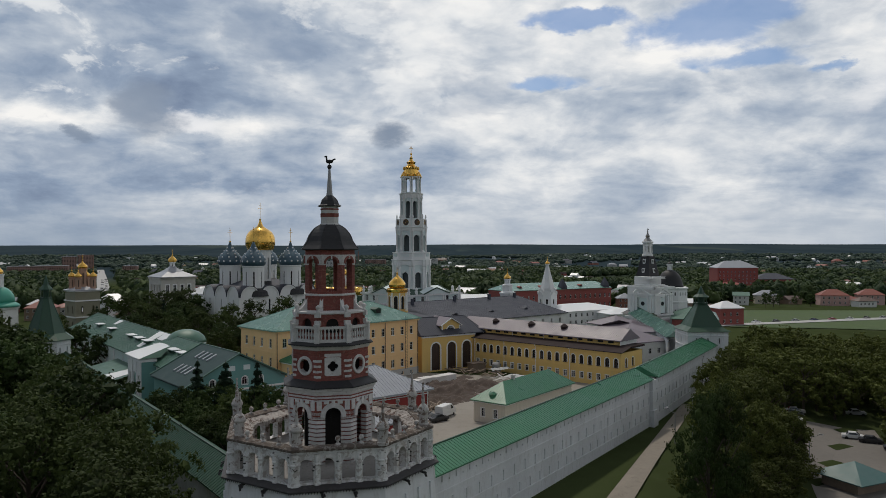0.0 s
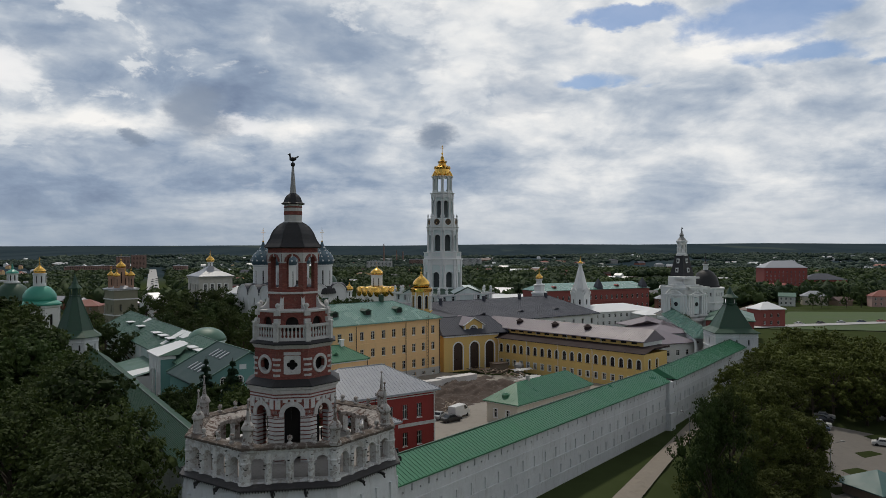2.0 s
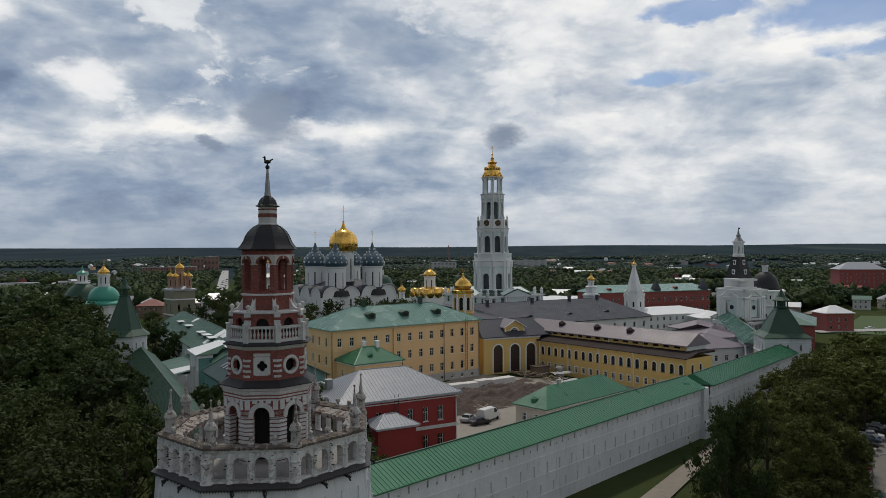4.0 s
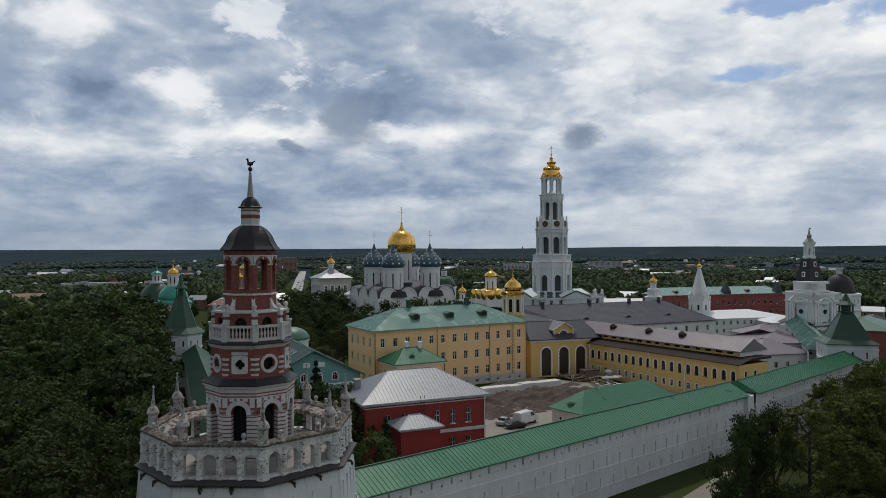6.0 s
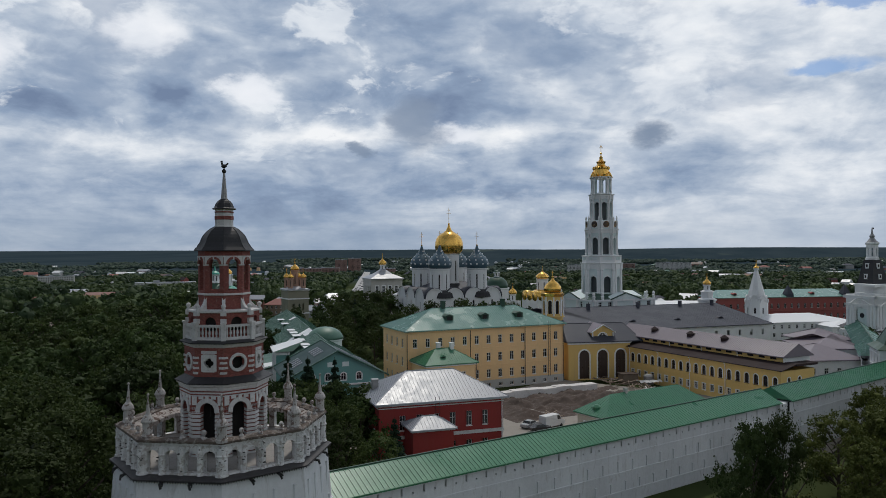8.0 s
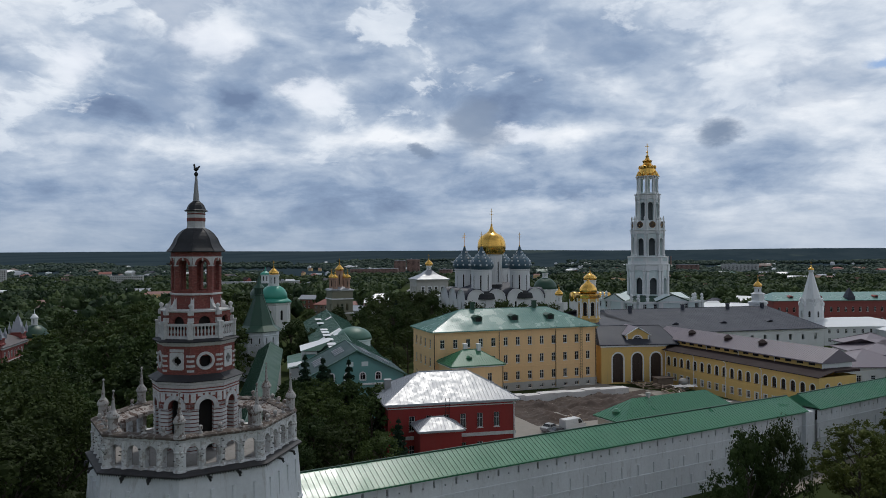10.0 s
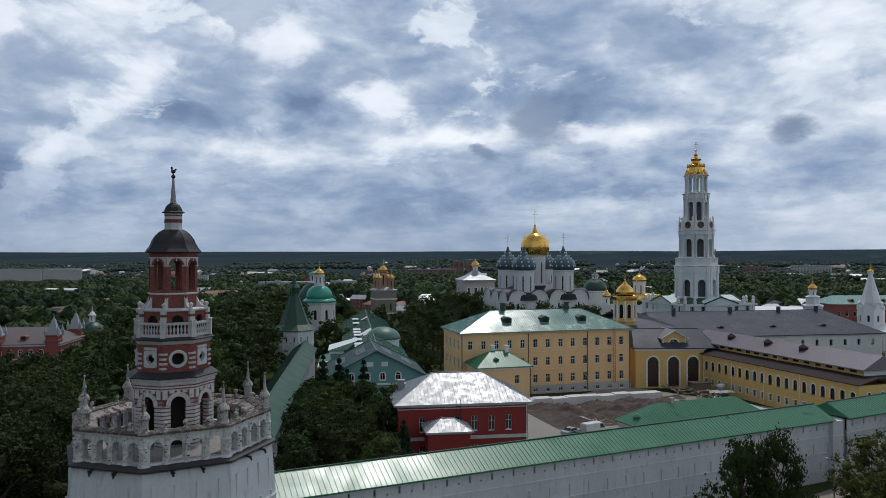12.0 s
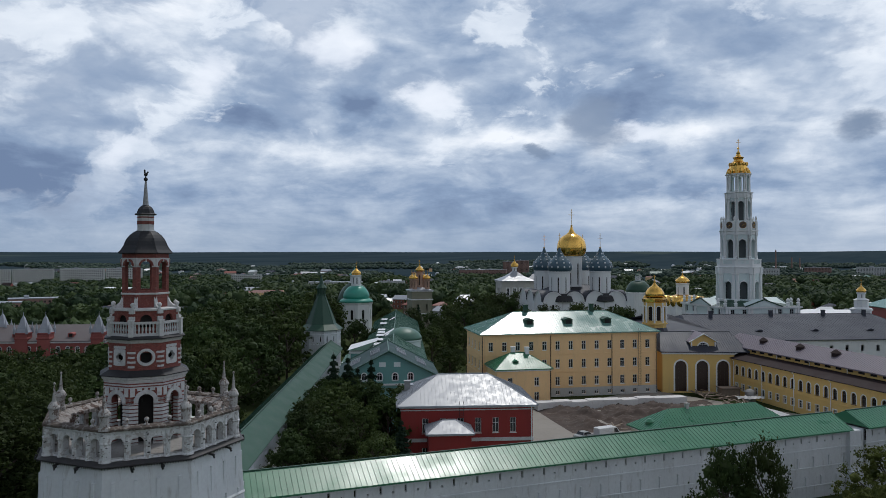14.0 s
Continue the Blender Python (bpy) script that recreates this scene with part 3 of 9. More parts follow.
# ---- ground ----
def ground_z(x, y):
    """Height of the land: a level hill with the monastery, lower town, far wooded hills."""
    r = math.hypot(x + 60, y - 150)
    z = -16.0 * min(1.0, max(0.0, (r - 210) / 650)) ** 1.3
    z += 76.0 * max(0.0, (r - 1500) / 3200) ** 1.6
    east = (x - 8) * 0.818 - (y - 94) * 0.575
    if y < 330:
        z -= 3.7 * min(1.0, max(0.0, (east - 8) / 22)) * min(1.0, max(0.0, (330 - y) / 120))
    west = -(x + 9.5) * 0.786 - (y - 60) * 0.62
    z -= 7.0 * min(1.0, max(0.0, (west - 12) / 50)) * min(1.0, max(0.0, (400 - y) / 150))
    z += noise.noise(Vector((x * 0.0011, y * 0.0011, 0.3))) * min(12.0, max(0.0, (r - 300) * 0.006))
    return z


def ground_sheet():
    bm = bmesh.new()
    radii = [0] + [12 * i for i in range(1, 26)] + [300 * 1.085 ** i for i in range(1, 36)]
    radii = [r for r in radii if r < 4900]
    n, rows = 120, []
    for r in radii:
        rows.append([bm.verts.new((r * math.sin(2 * math.pi * i / n) - 20, r * math.cos(2 * math.pi * i / n) + 80, 0)) for i in range(n)] if r else [bm.verts.new((-20, 80, 0))])
    for a, b in zip(rows, rows[1:]):
        for i in range(n):
            j = (i + 1) % n
            bm.faces.new((a[i], b[i], b[j], a[j]) if len(a) > 1 else (a[0], b[i], b[j]))
    for v in bm.verts:
        v.co.z = ground_z(v.co.x, v.co.y) - 0.05
    bm.normal_update()
    for f in bm.faces:
        if f.normal.z < 0:
            f.normal_flip()
    return bm


GROUND = material("grass_and_soil", (0.048, 0.062, 0.026), 0.95, vary=0.4, grain=0.15, patch=0.012, stain=(0.085, 0.085, 0.06), amount=0.5, gloss=0.0)
def hazy_forest_floor(m):
    """Far from the town the land is dark forest floor instead of grass, blued by painted haze."""
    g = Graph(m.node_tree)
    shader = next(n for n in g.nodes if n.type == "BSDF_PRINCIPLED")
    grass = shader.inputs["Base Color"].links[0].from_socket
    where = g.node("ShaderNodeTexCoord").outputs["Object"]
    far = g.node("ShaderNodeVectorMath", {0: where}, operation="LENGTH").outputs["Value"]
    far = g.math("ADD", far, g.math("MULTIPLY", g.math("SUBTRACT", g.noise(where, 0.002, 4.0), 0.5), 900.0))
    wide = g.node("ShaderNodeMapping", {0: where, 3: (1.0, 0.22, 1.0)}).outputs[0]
    # bluish tones put the haze of distance into the ground colour
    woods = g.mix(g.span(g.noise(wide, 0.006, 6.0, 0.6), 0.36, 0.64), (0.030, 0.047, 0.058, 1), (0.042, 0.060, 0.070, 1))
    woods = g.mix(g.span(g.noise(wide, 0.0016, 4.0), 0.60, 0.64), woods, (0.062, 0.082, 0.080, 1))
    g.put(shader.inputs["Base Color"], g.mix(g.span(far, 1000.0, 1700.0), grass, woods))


hazy_forest_floor(GROUND)
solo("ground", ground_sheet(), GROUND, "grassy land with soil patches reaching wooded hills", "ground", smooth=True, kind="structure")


def sheet(name, pts, mat, label, category, lift=0.06, cells=8):
    """A flat piece of paving over the ground, inside a four-cornered outline, following the land."""
    bm = bmesh.new()
    a, b, c, d = (Vector((*p, 0)) for p in pts)
    grid = [[None] * (cells + 1) for _ in range(cells + 1)]
    for i in range(cells + 1):
        for j in range(cells + 1):
            u, v = i / cells, j / cells
            p = (a * (1 - u) + b * u) * (1 - v) + (d * (1 - u) + c * u) * v
            grid[i][j] = bm.verts.new((p.x, p.y, ground_z(p.x, p.y) + lift))
    for i in range(cells):
        for j in range(cells):
            bm.faces.new((grid[i][j], grid[i + 1][j], grid[i + 1][j + 1], grid[i][j + 1]))
    return solo(name, bm, mat, label, category, kind="structure")


sheet("pavement", [(-40, 120), (20, 130), (45, 190), (-10, 205)], YARD, "dusty paved monastery yard beside the building site", "pavement", 0.06)
sheet("parking_lot", [(55, 104), (72, 106), (91, 152), (74, 156)], LOTGREY, "grey asphalt parking lot among trees", "parking lot", 0.2, 30)
sheet("footpath", [(15, 85.3), (18, 83.8), (56, 160.5), (53.4, 161.3)], DUSTROAD, "pale dusty path along the fortress wall", "path", 0.16, 24)
sheet("lawn", [(128, 322), (205, 318), (330, 455), (180, 432)], LAWN, "sunlit green lawn slope beyond the walls", "lawn", 0.3)


# ---- fortress walls ----
def wall_run(name, a, b, label, roof_mat, start=0.0, stop=0.0, ridge=11.05, eave=9.2, half=3.9, loops=True, step=0.62, arcade=False):
    L = span_of(a, b)
    w = thing(name, front_pose(a, b), label, "wall", "fortress walls", "structure")
    x0, x1 = start, L + stop
    ops = []
    if loops:
        x = x0 + 1.39
        while x < x1 - 1.7:
            ops.append((x, 0.27, 7.85, 8.85, False))
            ops.append((x + 1.48, 0.22, 7.85, 8.1, False))
            x += 2.96
    if arcade:
        x = x0 + 2.0
        while x < x1 - 2.0:
            ops.append((x, 2.3, 4.2, 8.2, True))
            ops.append((x, 1.2, 0.8, 2.8, True))
            x += 3.4
    bm = bmesh.new()
    panel(bm, x1 - x0, -6.0, 8.95, ops, 0.5, y=0.55, x0=x0, back=False)
    box(bm, x0, x1, 2.9 if arcade else 1.06, 2 * half - 0.55, -6.0, 8.9)
    part("masonry", bm, WHITE, w)
    if loops:
        bm = bmesh.new()
        for z, d in ((6.75, 0.10), (4.25, 0.13), (1.6, 0.10)):
            box(bm, x0, x1, 0.55 - d, 0.55, z, z + 0.16)
        part("string_course", bm, WHITE, w)
        for z, tall, shift in ((4.45, 1.35, 0.0), (1.85, 1.15, 1.45)):
            shared = None
            x = x0 + 0.65 + shift
            while x < x1 - 0.8:
                m = Matrix.Translation((x, 0, z))
                if shared is None:
                    bm = bmesh.new()
                    box(bm, -0.08, 0.08, 0.40, 0.55, 0.0, tall)
                    box(bm, -0.14, 0.14, 0.36, 0.55, tall, tall + 0.09)
                    shared = part("lesene", bm, WHITE, w, m=m).data
                else:
                    part("lesene", shared, None, w, m=m)
                x += 2.96
        # dark strip behind the slots; its colour stands for their inner shade
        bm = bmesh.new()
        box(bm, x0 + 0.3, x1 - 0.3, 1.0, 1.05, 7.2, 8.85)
        part("slot_shadow", bm, OPENINGSHADE, w, "dark strip painted as the shade inside the firing slots")
        bm = bmesh.new()
        box(bm, x0, x1, 0.36, 0.55, 8.75, 8.95)
        part("cornice", bm, WHITE, w)
    bm = bmesh.new()
    pts = [(0.0, eave), (half, ridge), (2 * half, eave)]
    for x, flip in ((x0, False), (x1, True)):
        tri = [(x, p[0], p[1]) for p in pts]
        face(bm, tri if flip else tri[::-1])
    for p, q in zip(pts, pts[1:]):
        face(bm, [(x0, p[0], p[1]), (x1, p[0], p[1]), (x1, q[0], q[1]), (x0, q[0], q[1])])
        face(bm, [(x0, p[0], p[1] - 0.16), (x0, q[0], q[1] - 0.16), (x1, q[0], q[1] - 0.16), (x1, p[0], p[1] - 0.16)])
    box(bm, x0, x1, -0.03, 0.06, eave - 0.17, eave + 0.01)
    roof = part("roof", bm, roof_mat, w, "painted sheet-metal roof with standing seams")
    bm = bmesh.new()
    slope_seams(bm, (x0, 0, eave), (x1, 0, eave), (x0, half, ridge), (x1, half, ridge), step, 0.06, 0.06)
    tagged(part("standing_seam", bm, roof_mat, roof), kind="stuff")
    bm = bmesh.new()
    beam(bm, (x0, half, ridge), (x1, half, ridge), 0.22)
    part("ridge_cap", bm, DEEPGREEN, roof)
    return w


WALL_A, WALL_B = (-1.0, 81.5), (41.5, 142.0)
wall_run("wall_east", WALL_A, WALL_B, "white limewashed fortress wall with green metal roof", GREENROOF, start=-14.0)
def bend_pier():
    m = front_pose(WALL_A, WALL_B) @ Matrix.Translation((span_of(WALL_A, WALL_B), 0, 0))
    p = thing("wall_pier", m, "white stepped buttress at the bend of the wall", "buttress", kind="structure")
    bm = bmesh.new()
    box(bm, -0.9, 1.2, -0.1, 0.9, -6, 9.1)
    box(bm, -1.1, 1.4, -0.45, 0.9, -6, 3.2)
    part("masonry", bm, WHITE, p)
    bm = bmesh.new()
    box(bm, -1.0, 1.3, -0.2, 0.9, 6.7, 6.95)
    part("string_course", bm, WHITE, p)


bend_pier()
wall_run("wall_north", (43.6, 145.0), (72.0, 190.0), "white fortress wall running on to a tower", GREENROOF, start=-0.6, stop=2.0)
wall_run("wall_west", (-92.3, 168.9), (-20.3, 71.9), "fortress wall with weathered green roof among trees", WALLGREEN, stop=4.0, loops=False, ridge=10.9, eave=8.7, half=3.3)


# ---- corner tower crowned with a bird ----
PHI = radians(35.8)
TX, TY = -9.5, 60.35


def octa_ring(bm, r, z0, z1, openings, thick, phi=PHI):
    for k in range(8):
        M, L = side_pose(r, phi, k)
        panel(bm, L, z0, z1, [(L / 2 + c, w, s, h, a) for c, w, s, h, a in openings(k) if True], thick, M)
    bmesh.ops.remove_doubles(bm, verts=bm.verts, dist=0.002)


def flat_ring(bm, r0, r1, z, n=8, phi=PHI):
    for k in range(n):
        a, b = phi + 2 * math.pi * k / n, phi + 2 * math.pi * (k + 1) / n
        face(bm, [(r0 * math.cos(a), r0 * math.sin(a), z), (r1 * math.cos(a), r1 * math.sin(a), z), (r1 * math.cos(b), r1 * math.sin(b), z), (r0 * math.cos(b), r0 * math.sin(b), z)])


def octa(profile, phi=PHI):
    return turned(profile, 8, phi)


def corner_tower():
    t = thing("corner_tower", pose(TX, TY, 0), "octagonal white and red-brick fortress tower with black domes", "tower")
    # battered base
    bm = bmesh.new()
    lathe(bm, [(10.3, -6.0), (9.75, 6.0), (9.2, 13.0), (8.85, 17.4)], 8, PHI)
    base = part("base_wall", bm, WHITE, t, "battered white limewashed masonry")
    rib = None
    for k in range(8):
        M, L = side_pose(8.98, PHI, k)
        for i in range(4):
            m = M @ Matrix.Translation((L * (i + 0.5) / 4, 0, 0))
            if rib is None:
                bm = bmesh.new()
                box(bm, -0.13, 0.13, -0.13, 0.4, 13.4, 16.3)
                box(bm, -0.07, 0.07, -0.36, 0.2, 13.0, 13.4)
                rib = part("rib", bm, WHITE, base, m=m).data
            else:
                part("rib", rib, None, base, m=m)
    bm = bmesh.new()
    lathe(bm, [(9.24, 12.6), (9.34, 12.75), (9.26, 12.9)], 8, PHI)
    part("string_course", bm, WHITE, base)
    # skirt roof with a toothed edge
    bm = bmesh.new()
    lathe(bm, [(9.22, 17.55), (9.22, 17.66), (8.3, 17.95), (8.3, 17.4)], 8, PHI)
    skirt = part("skirt_roof", bm, SKIRT, t, "dark metal skirt roof below the parapet")
    bm = bmesh.new()
    for k in range(8):
        M, L = side_pose(9.23, PHI, k)
        for i in range(34):
            x = L * (i + 0.5) / 34
            face(bm, [(x - 0.08, -0.01, 17.6), (x, -0.01, 17.40), (x + 0.08, -0.01, 17.6)], M)
            face(bm, [(x - 0.08, -0.01, 17.6), (x + 0.08, -0.01, 17.6), (x, -0.01, 17.40)], M)
    tagged(part("toothed_edge", bm, SKIRT, skirt), kind="stuff")
    spout = None
    for k in range(8):
        M, L = side_pose(9.2, PHI, k)
        for f in (0.33, 0.66):
            m = M @ Matrix.Translation((L * f, 0, 17.42))
            if spout is None:
                bm = bmesh.new()
                beam(bm, (-0.05, 0.3, 0.08), (-0.05, -0.32, -0.02), 0.16)
                beam(bm, (-0.05, -0.26, -0.02), (0.08, -0.34, -0.34), 0.13)
                beam(bm, (0.1, -0.1, 0.0), (0.16, -0.3, -0.12), 0.1)
                spout = part("water_spout", bm, IRON, skirt, m=m).data
            else:
                part("water_spout", spout, None, skirt, m=m)
    # platform and parapet arcade
    part("platform", octa([(8.2, 17.5), (8.2, 17.97)]), PLATFORM, t, "grey worn platform floor")
    R = 8.55
    rnd = random.Random(77)
    holes = bmesh.new()
    for k in range(8):
        M, L = side_pose(R, PHI, k)
        arches = [(L * (i + 0.5 + (0.09, 0.03, -0.03, -0.09)[i]) / 4, 1.02, 18.06, 19.78, True) for i in range(4)]
        bm = bmesh.new()
        panel(bm, L, 17.9, 20.2, arches, 0.62, M)
        wall = part("parapet", bm, WORN, t, "weathered white arcaded parapet")
        bm = bmesh.new()
        panel(bm, L - 0.56, 17.95, 20.2, arches, 0.05, M, y=0.625, x0=0.28)
        part("inner_lining", bm, FLAKED, wall, "flaked plaster with bare brick patches")
        for i in range(1, 4):
            x = L * (i / 4 + (0, 0.015, 0, -0.015)[i])
            w = 0.2 + rnd.uniform(-0.02, 0.03)
            part("pier", turned([(w + 0.06, 17.9), (w + 0.05, 18.05), (w, 18.1), (w, 19.3), (w + 0.05, 19.36), (w + 0.05, 19.44), (w - 0.01, 19.5), (w - 0.01, 20.1)], 8, 0.39, M @ Matrix.Translation((x, 0.04, 0))), WORN, wall)
        bm = bmesh.new()
        box(bm, -0.06, L + 0.06, -0.12, 0.70, 20.2, 20.36, M)
        box(bm, -0.09, L + 0.09, -0.20, 0.78, 20.36, 20.5, M)
        part("cornice", bm, WORN, wall)
        # broken mortar bed on top, with lumps
        bm = bmesh.new()
        n = 26
        rows = [[bm.verts.new(M @ Vector((-0.1 + (L + 0.2) * i / n, y, (20.5 if y in (-0.23, 0.82) else 20.58 + 0.0) + (rnd.uniform(0.02, 0.13)) * (0.5 if y in (-0.23, 0.82) else 1)))) for i in range(n + 1)] for y in (-0.23, 0.0, 0.28, 0.56, 0.82)]
        for p, q in zip(rows, rows[1:]):
            for i in range(n):
                bm.faces.new((p[i], p[i + 1], q[i + 1], q[i]))
        for row in (rows[0], rows[-1]):
            low = [bm.verts.new(v.co - Vector((0, 0, 0.18))) for v in row]
            for i in range(n):
                bm.faces.new((row[i], row[i + 1], low[i + 1], low[i]))
        part("coping", bm, MOSSY, wall, "brown stained crumbling coping")
        for i in range(1, 4):
            if (k, i) in ((3, 2), (5, 1)):
                continue
            s = rnd.uniform(0.85, 1.05)
            m = M @ Matrix.Translation((L * i / 4 + rnd.uniform(-0.1, 0.1), 0.3, 20.58)) @ Matrix.Rotation(rnd.uniform(-0.08, 0.08), 4, "X")
            part("ball_finial", turned([(0.24 * s, -0.05), (0.22 * s, 0.14), (0.10, 0.2), (0.085, 0.3), (0.14, 0.34), (0.19 * s, 0.42), (0.205 * s, 0.52), (0.17 * s, 0.63), (0.07, 0.70)], 10, 0.0, m), DIRTY, wall)
        for i in range(16):
            x = rnd.choice([0.15, L / 4, L / 2, L * 0.75, L - 0.15]) + rnd.uniform(-0.2, 0.2)
            z = rnd.uniform(18.15, 20.1)
            w = rnd.uniform(0.03, 0.09)
            box(holes, x - w, x + w, -0.225, -0.1, z, z + rnd.uniform(0.03, 0.08), M)
        # sloping rubble vault over the wall walk, on the inner side of the parapet
        bm = bmesh.new()
        rows = []
        for j in range(5):
            f = j / 4
            y0, z0 = 0.70 + 0.95 * f, 20.5 - 0.42 * f
            a = y0 * math.tan(math.pi / 8)
            rows.append([bm.verts.new(M @ Vector((a + (L - 2 * a) * i / 30, y0 + (rnd.uniform(-0.14, 0.14) if j == 4 else 0), z0 + rnd.uniform(-0.07, 0.07)))) for i in range(31)])
        rows.append([bm.verts.new(v.co - Vector((0, 0, rnd.uniform(0.22, 0.4)))) for v in rows[-1]])
        rows.append([bm.verts.new((v.co.x, v.co.y, 20.05)) for v in rows[0]])
        for p, q in zip(rows, rows[1:]):
            for i in range(30):
                bm.faces.new((p[i], p[i + 1], q[i + 1], q[i]))
        part("rubble_vault", bm, FLAKED, wall, "crumbling plaster and brick over the wall walk")
    # dark boxes on the face, painted like the shade in small holes
    tagged(part("putlog_hole", holes, OPENINGSHADE, t, "small dark boxes painted as shaded holes in the parapet"), kind="stuff")
    for k in range(8):
        a = PHI + math.pi * k / 4
        m = Matrix.Translation((8.3 * math.cos(a), 8.3 * math.sin(a), 0)) @ Matrix.Rotation(a, 4, "Z")
        part("corner_pier", turned([(0.52, 17.85), (0.50, 18.0), (0.44, 18.05), (0.44, 19.3), (0.49, 19.36), (0.49, 19.44), (0.43, 19.5), (0.43, 20.15)], 12, 0.0, m @ Matrix.Translation((0.0, 0, 0))), WORN, t)
        s = rnd.uniform(-0.12, 0.12)
        m = m @ Matrix.Translation((-0.1, 0, 0)) @ Matrix.Rotation(rnd.uniform(-0.02, 0.02), 4, "Y")
        pin = part("pinnacle", turned([(0.46, 20.5), (0.46, 20.72), (0.39, 20.78), (0.37, 21.1), (0.39, 21.62), (0.46, 21.68), (0.50, 21.74), (0.50, 21.84), (0.46, 21.92), (0.40, 22.06), (0.30, 22.2), (0.20, 22.3), (0.165, 22.42), (0.04, 23.85 + s)], 12, 0.0, m), DIRTY, t, "weathered stone pinnacle")
        part("tip_ball", turned([(0.035, 23.8 + s), (0.10, 23.86 + s), (0.10, 23.95 + s), (0.03, 24.02 + s)], 8, 0.0, m), DIRTY, pin)
    # striped octagon
    R1 = 3.62
    z, n = 17.9, 0
    shared = {}

    def pier_block(r, h):
        """One course of the pier round a corner, between two doorways."""
        P, L = side_pose(r, PHI, 0)
        Q, _ = side_pose(r, PHI, 1)
        d = 0.6 * math.tan(math.pi / 8)
        plan = [P @ Vector((L / 2 + 0.63, 0, 0)), P @ Vector((L, 0, 0)), Q @ Vector((L / 2 - 0.63, 0, 0)), Q @ Vector((L / 2 - 0.63, 0.6, 0)), Q @ Vector((d, 0.6, 0)), P @ Vector((L / 2 + 0.63, 0.6, 0))]
        bm = bmesh.new()
        low = [bm.verts.new(p) for p in plan]
        top = [bm.verts.new(p + Vector((0, 0, h))) for p in plan]
        bm.faces.new(low[::-1])
        bm.faces.new(top)
        for i in range(6):
            j = (i + 1) % 6
            bm.faces.new((low[i], low[j], top[j], top[i]))
        return bm

    while z < 22.0:
        white = n % 2 == 0
        h = 0.225 if white else 0.105
        for k in range(8):
            m = Matrix.Translation((0, 0, z)) @ Matrix.Rotation(math.pi * k / 4, 4, "Z")
            name = "stone_course" if white else "brick_course"
            if name in shared:
                part(name, shared[name], None, t, m=m)
            else:
                shared[name] = part(name, pier_block(R1 if white else R1 - 0.13, h), CHALK if white else BRICK, t, m=m).data
        z += h
        n += 1
    bm = bmesh.new()
    octa_ring(bm, R1, 21.6, 23.55, lambda k: [(0, 1.26, 21.6, 22.45, True)], 0.62)
    upper = part("arch_storey", bm, BRICK, t)
    for k in range(8):
        M, L = side_pose(R1, PHI, k)
        bm = bmesh.new()
        arch_band(bm, L / 2, 1.26, 21.82, 0.38, -0.10, 0.05, 0.15, M, 14)
        part("arch_surround", bm, CHALK, upper)
        bm = bmesh.new()
        for x in (0.28, 0.85, L - 0.85, L - 0.28):
            box(bm, x - 0.2, x + 0.2, -0.07, 0.02, 22.25 if abs(x - L / 2) > 0.8 else 22.75, 23.0, M)
        box(bm, L / 2 - 0.14, L / 2 + 0.14, -0.14, 0.02, 22.55, 23.05, M)
        part("stone_block", bm, CHALK, upper)
    part("stone_band", octa([(3.60, 22.96), (3.68, 22.98), (3.68, 23.5), (3.60, 23.52)]), CHALK, upper)
    for z in (23.08, 23.32):
        part("brick_fillet", octa([(3.67, z), (3.72, z + 0.02), (3.72, z + 0.09), (3.67, z + 0.11)]), BRICK, upper)
    part("cornice", octa([(3.60, 23.45), (3.74, 23.5), (3.78, 23.72), (3.92, 23.80), (3.96, 24.0), (3.4, 24.02)]), CHALK, t, "white stone cornice")
    part("cornice_roof", octa([(4.08, 24.0), (4.10, 24.08), (3.28, 24.52), (3.2, 24.0)]), DARKMETAL, t)
    # dark core added for the shade inside, with stair posts seen through the doorways
    bm = bmesh.new()
    for i in range(18):
        A = Matrix.Rotation(i * 0.35, 4, "Z")
        box(bm, 2.5, 2.56, -0.03, 0.03, 18.2 + i * 0.21, 19.2 + i * 0.21, A)
    part("inner_stair", bm, IRON, t, "dark stair inside the tower")
    part("inner_core", octa([(2.25, 17.9), (2.25, 23.0), (2.6, 23.1), (2.6, 30.0)]), OPENINGSHADE, t)
    # octagon with round and quatrefoil windows
    R2 = 3.28
    bm = bmesh.new()
    for k in range(8):
        M, L = side_pose(R2, PHI, k)
        panel(bm, L, 24.3, 27.05, [(L / 2, 1.0, 24.95, 26.35, False)] if k % 2 else [(L / 2, 0.9, 25.1, 26.1, False)], 0.3, M, back=False)
    mid = part("window_storey", bm, BRICK, t)
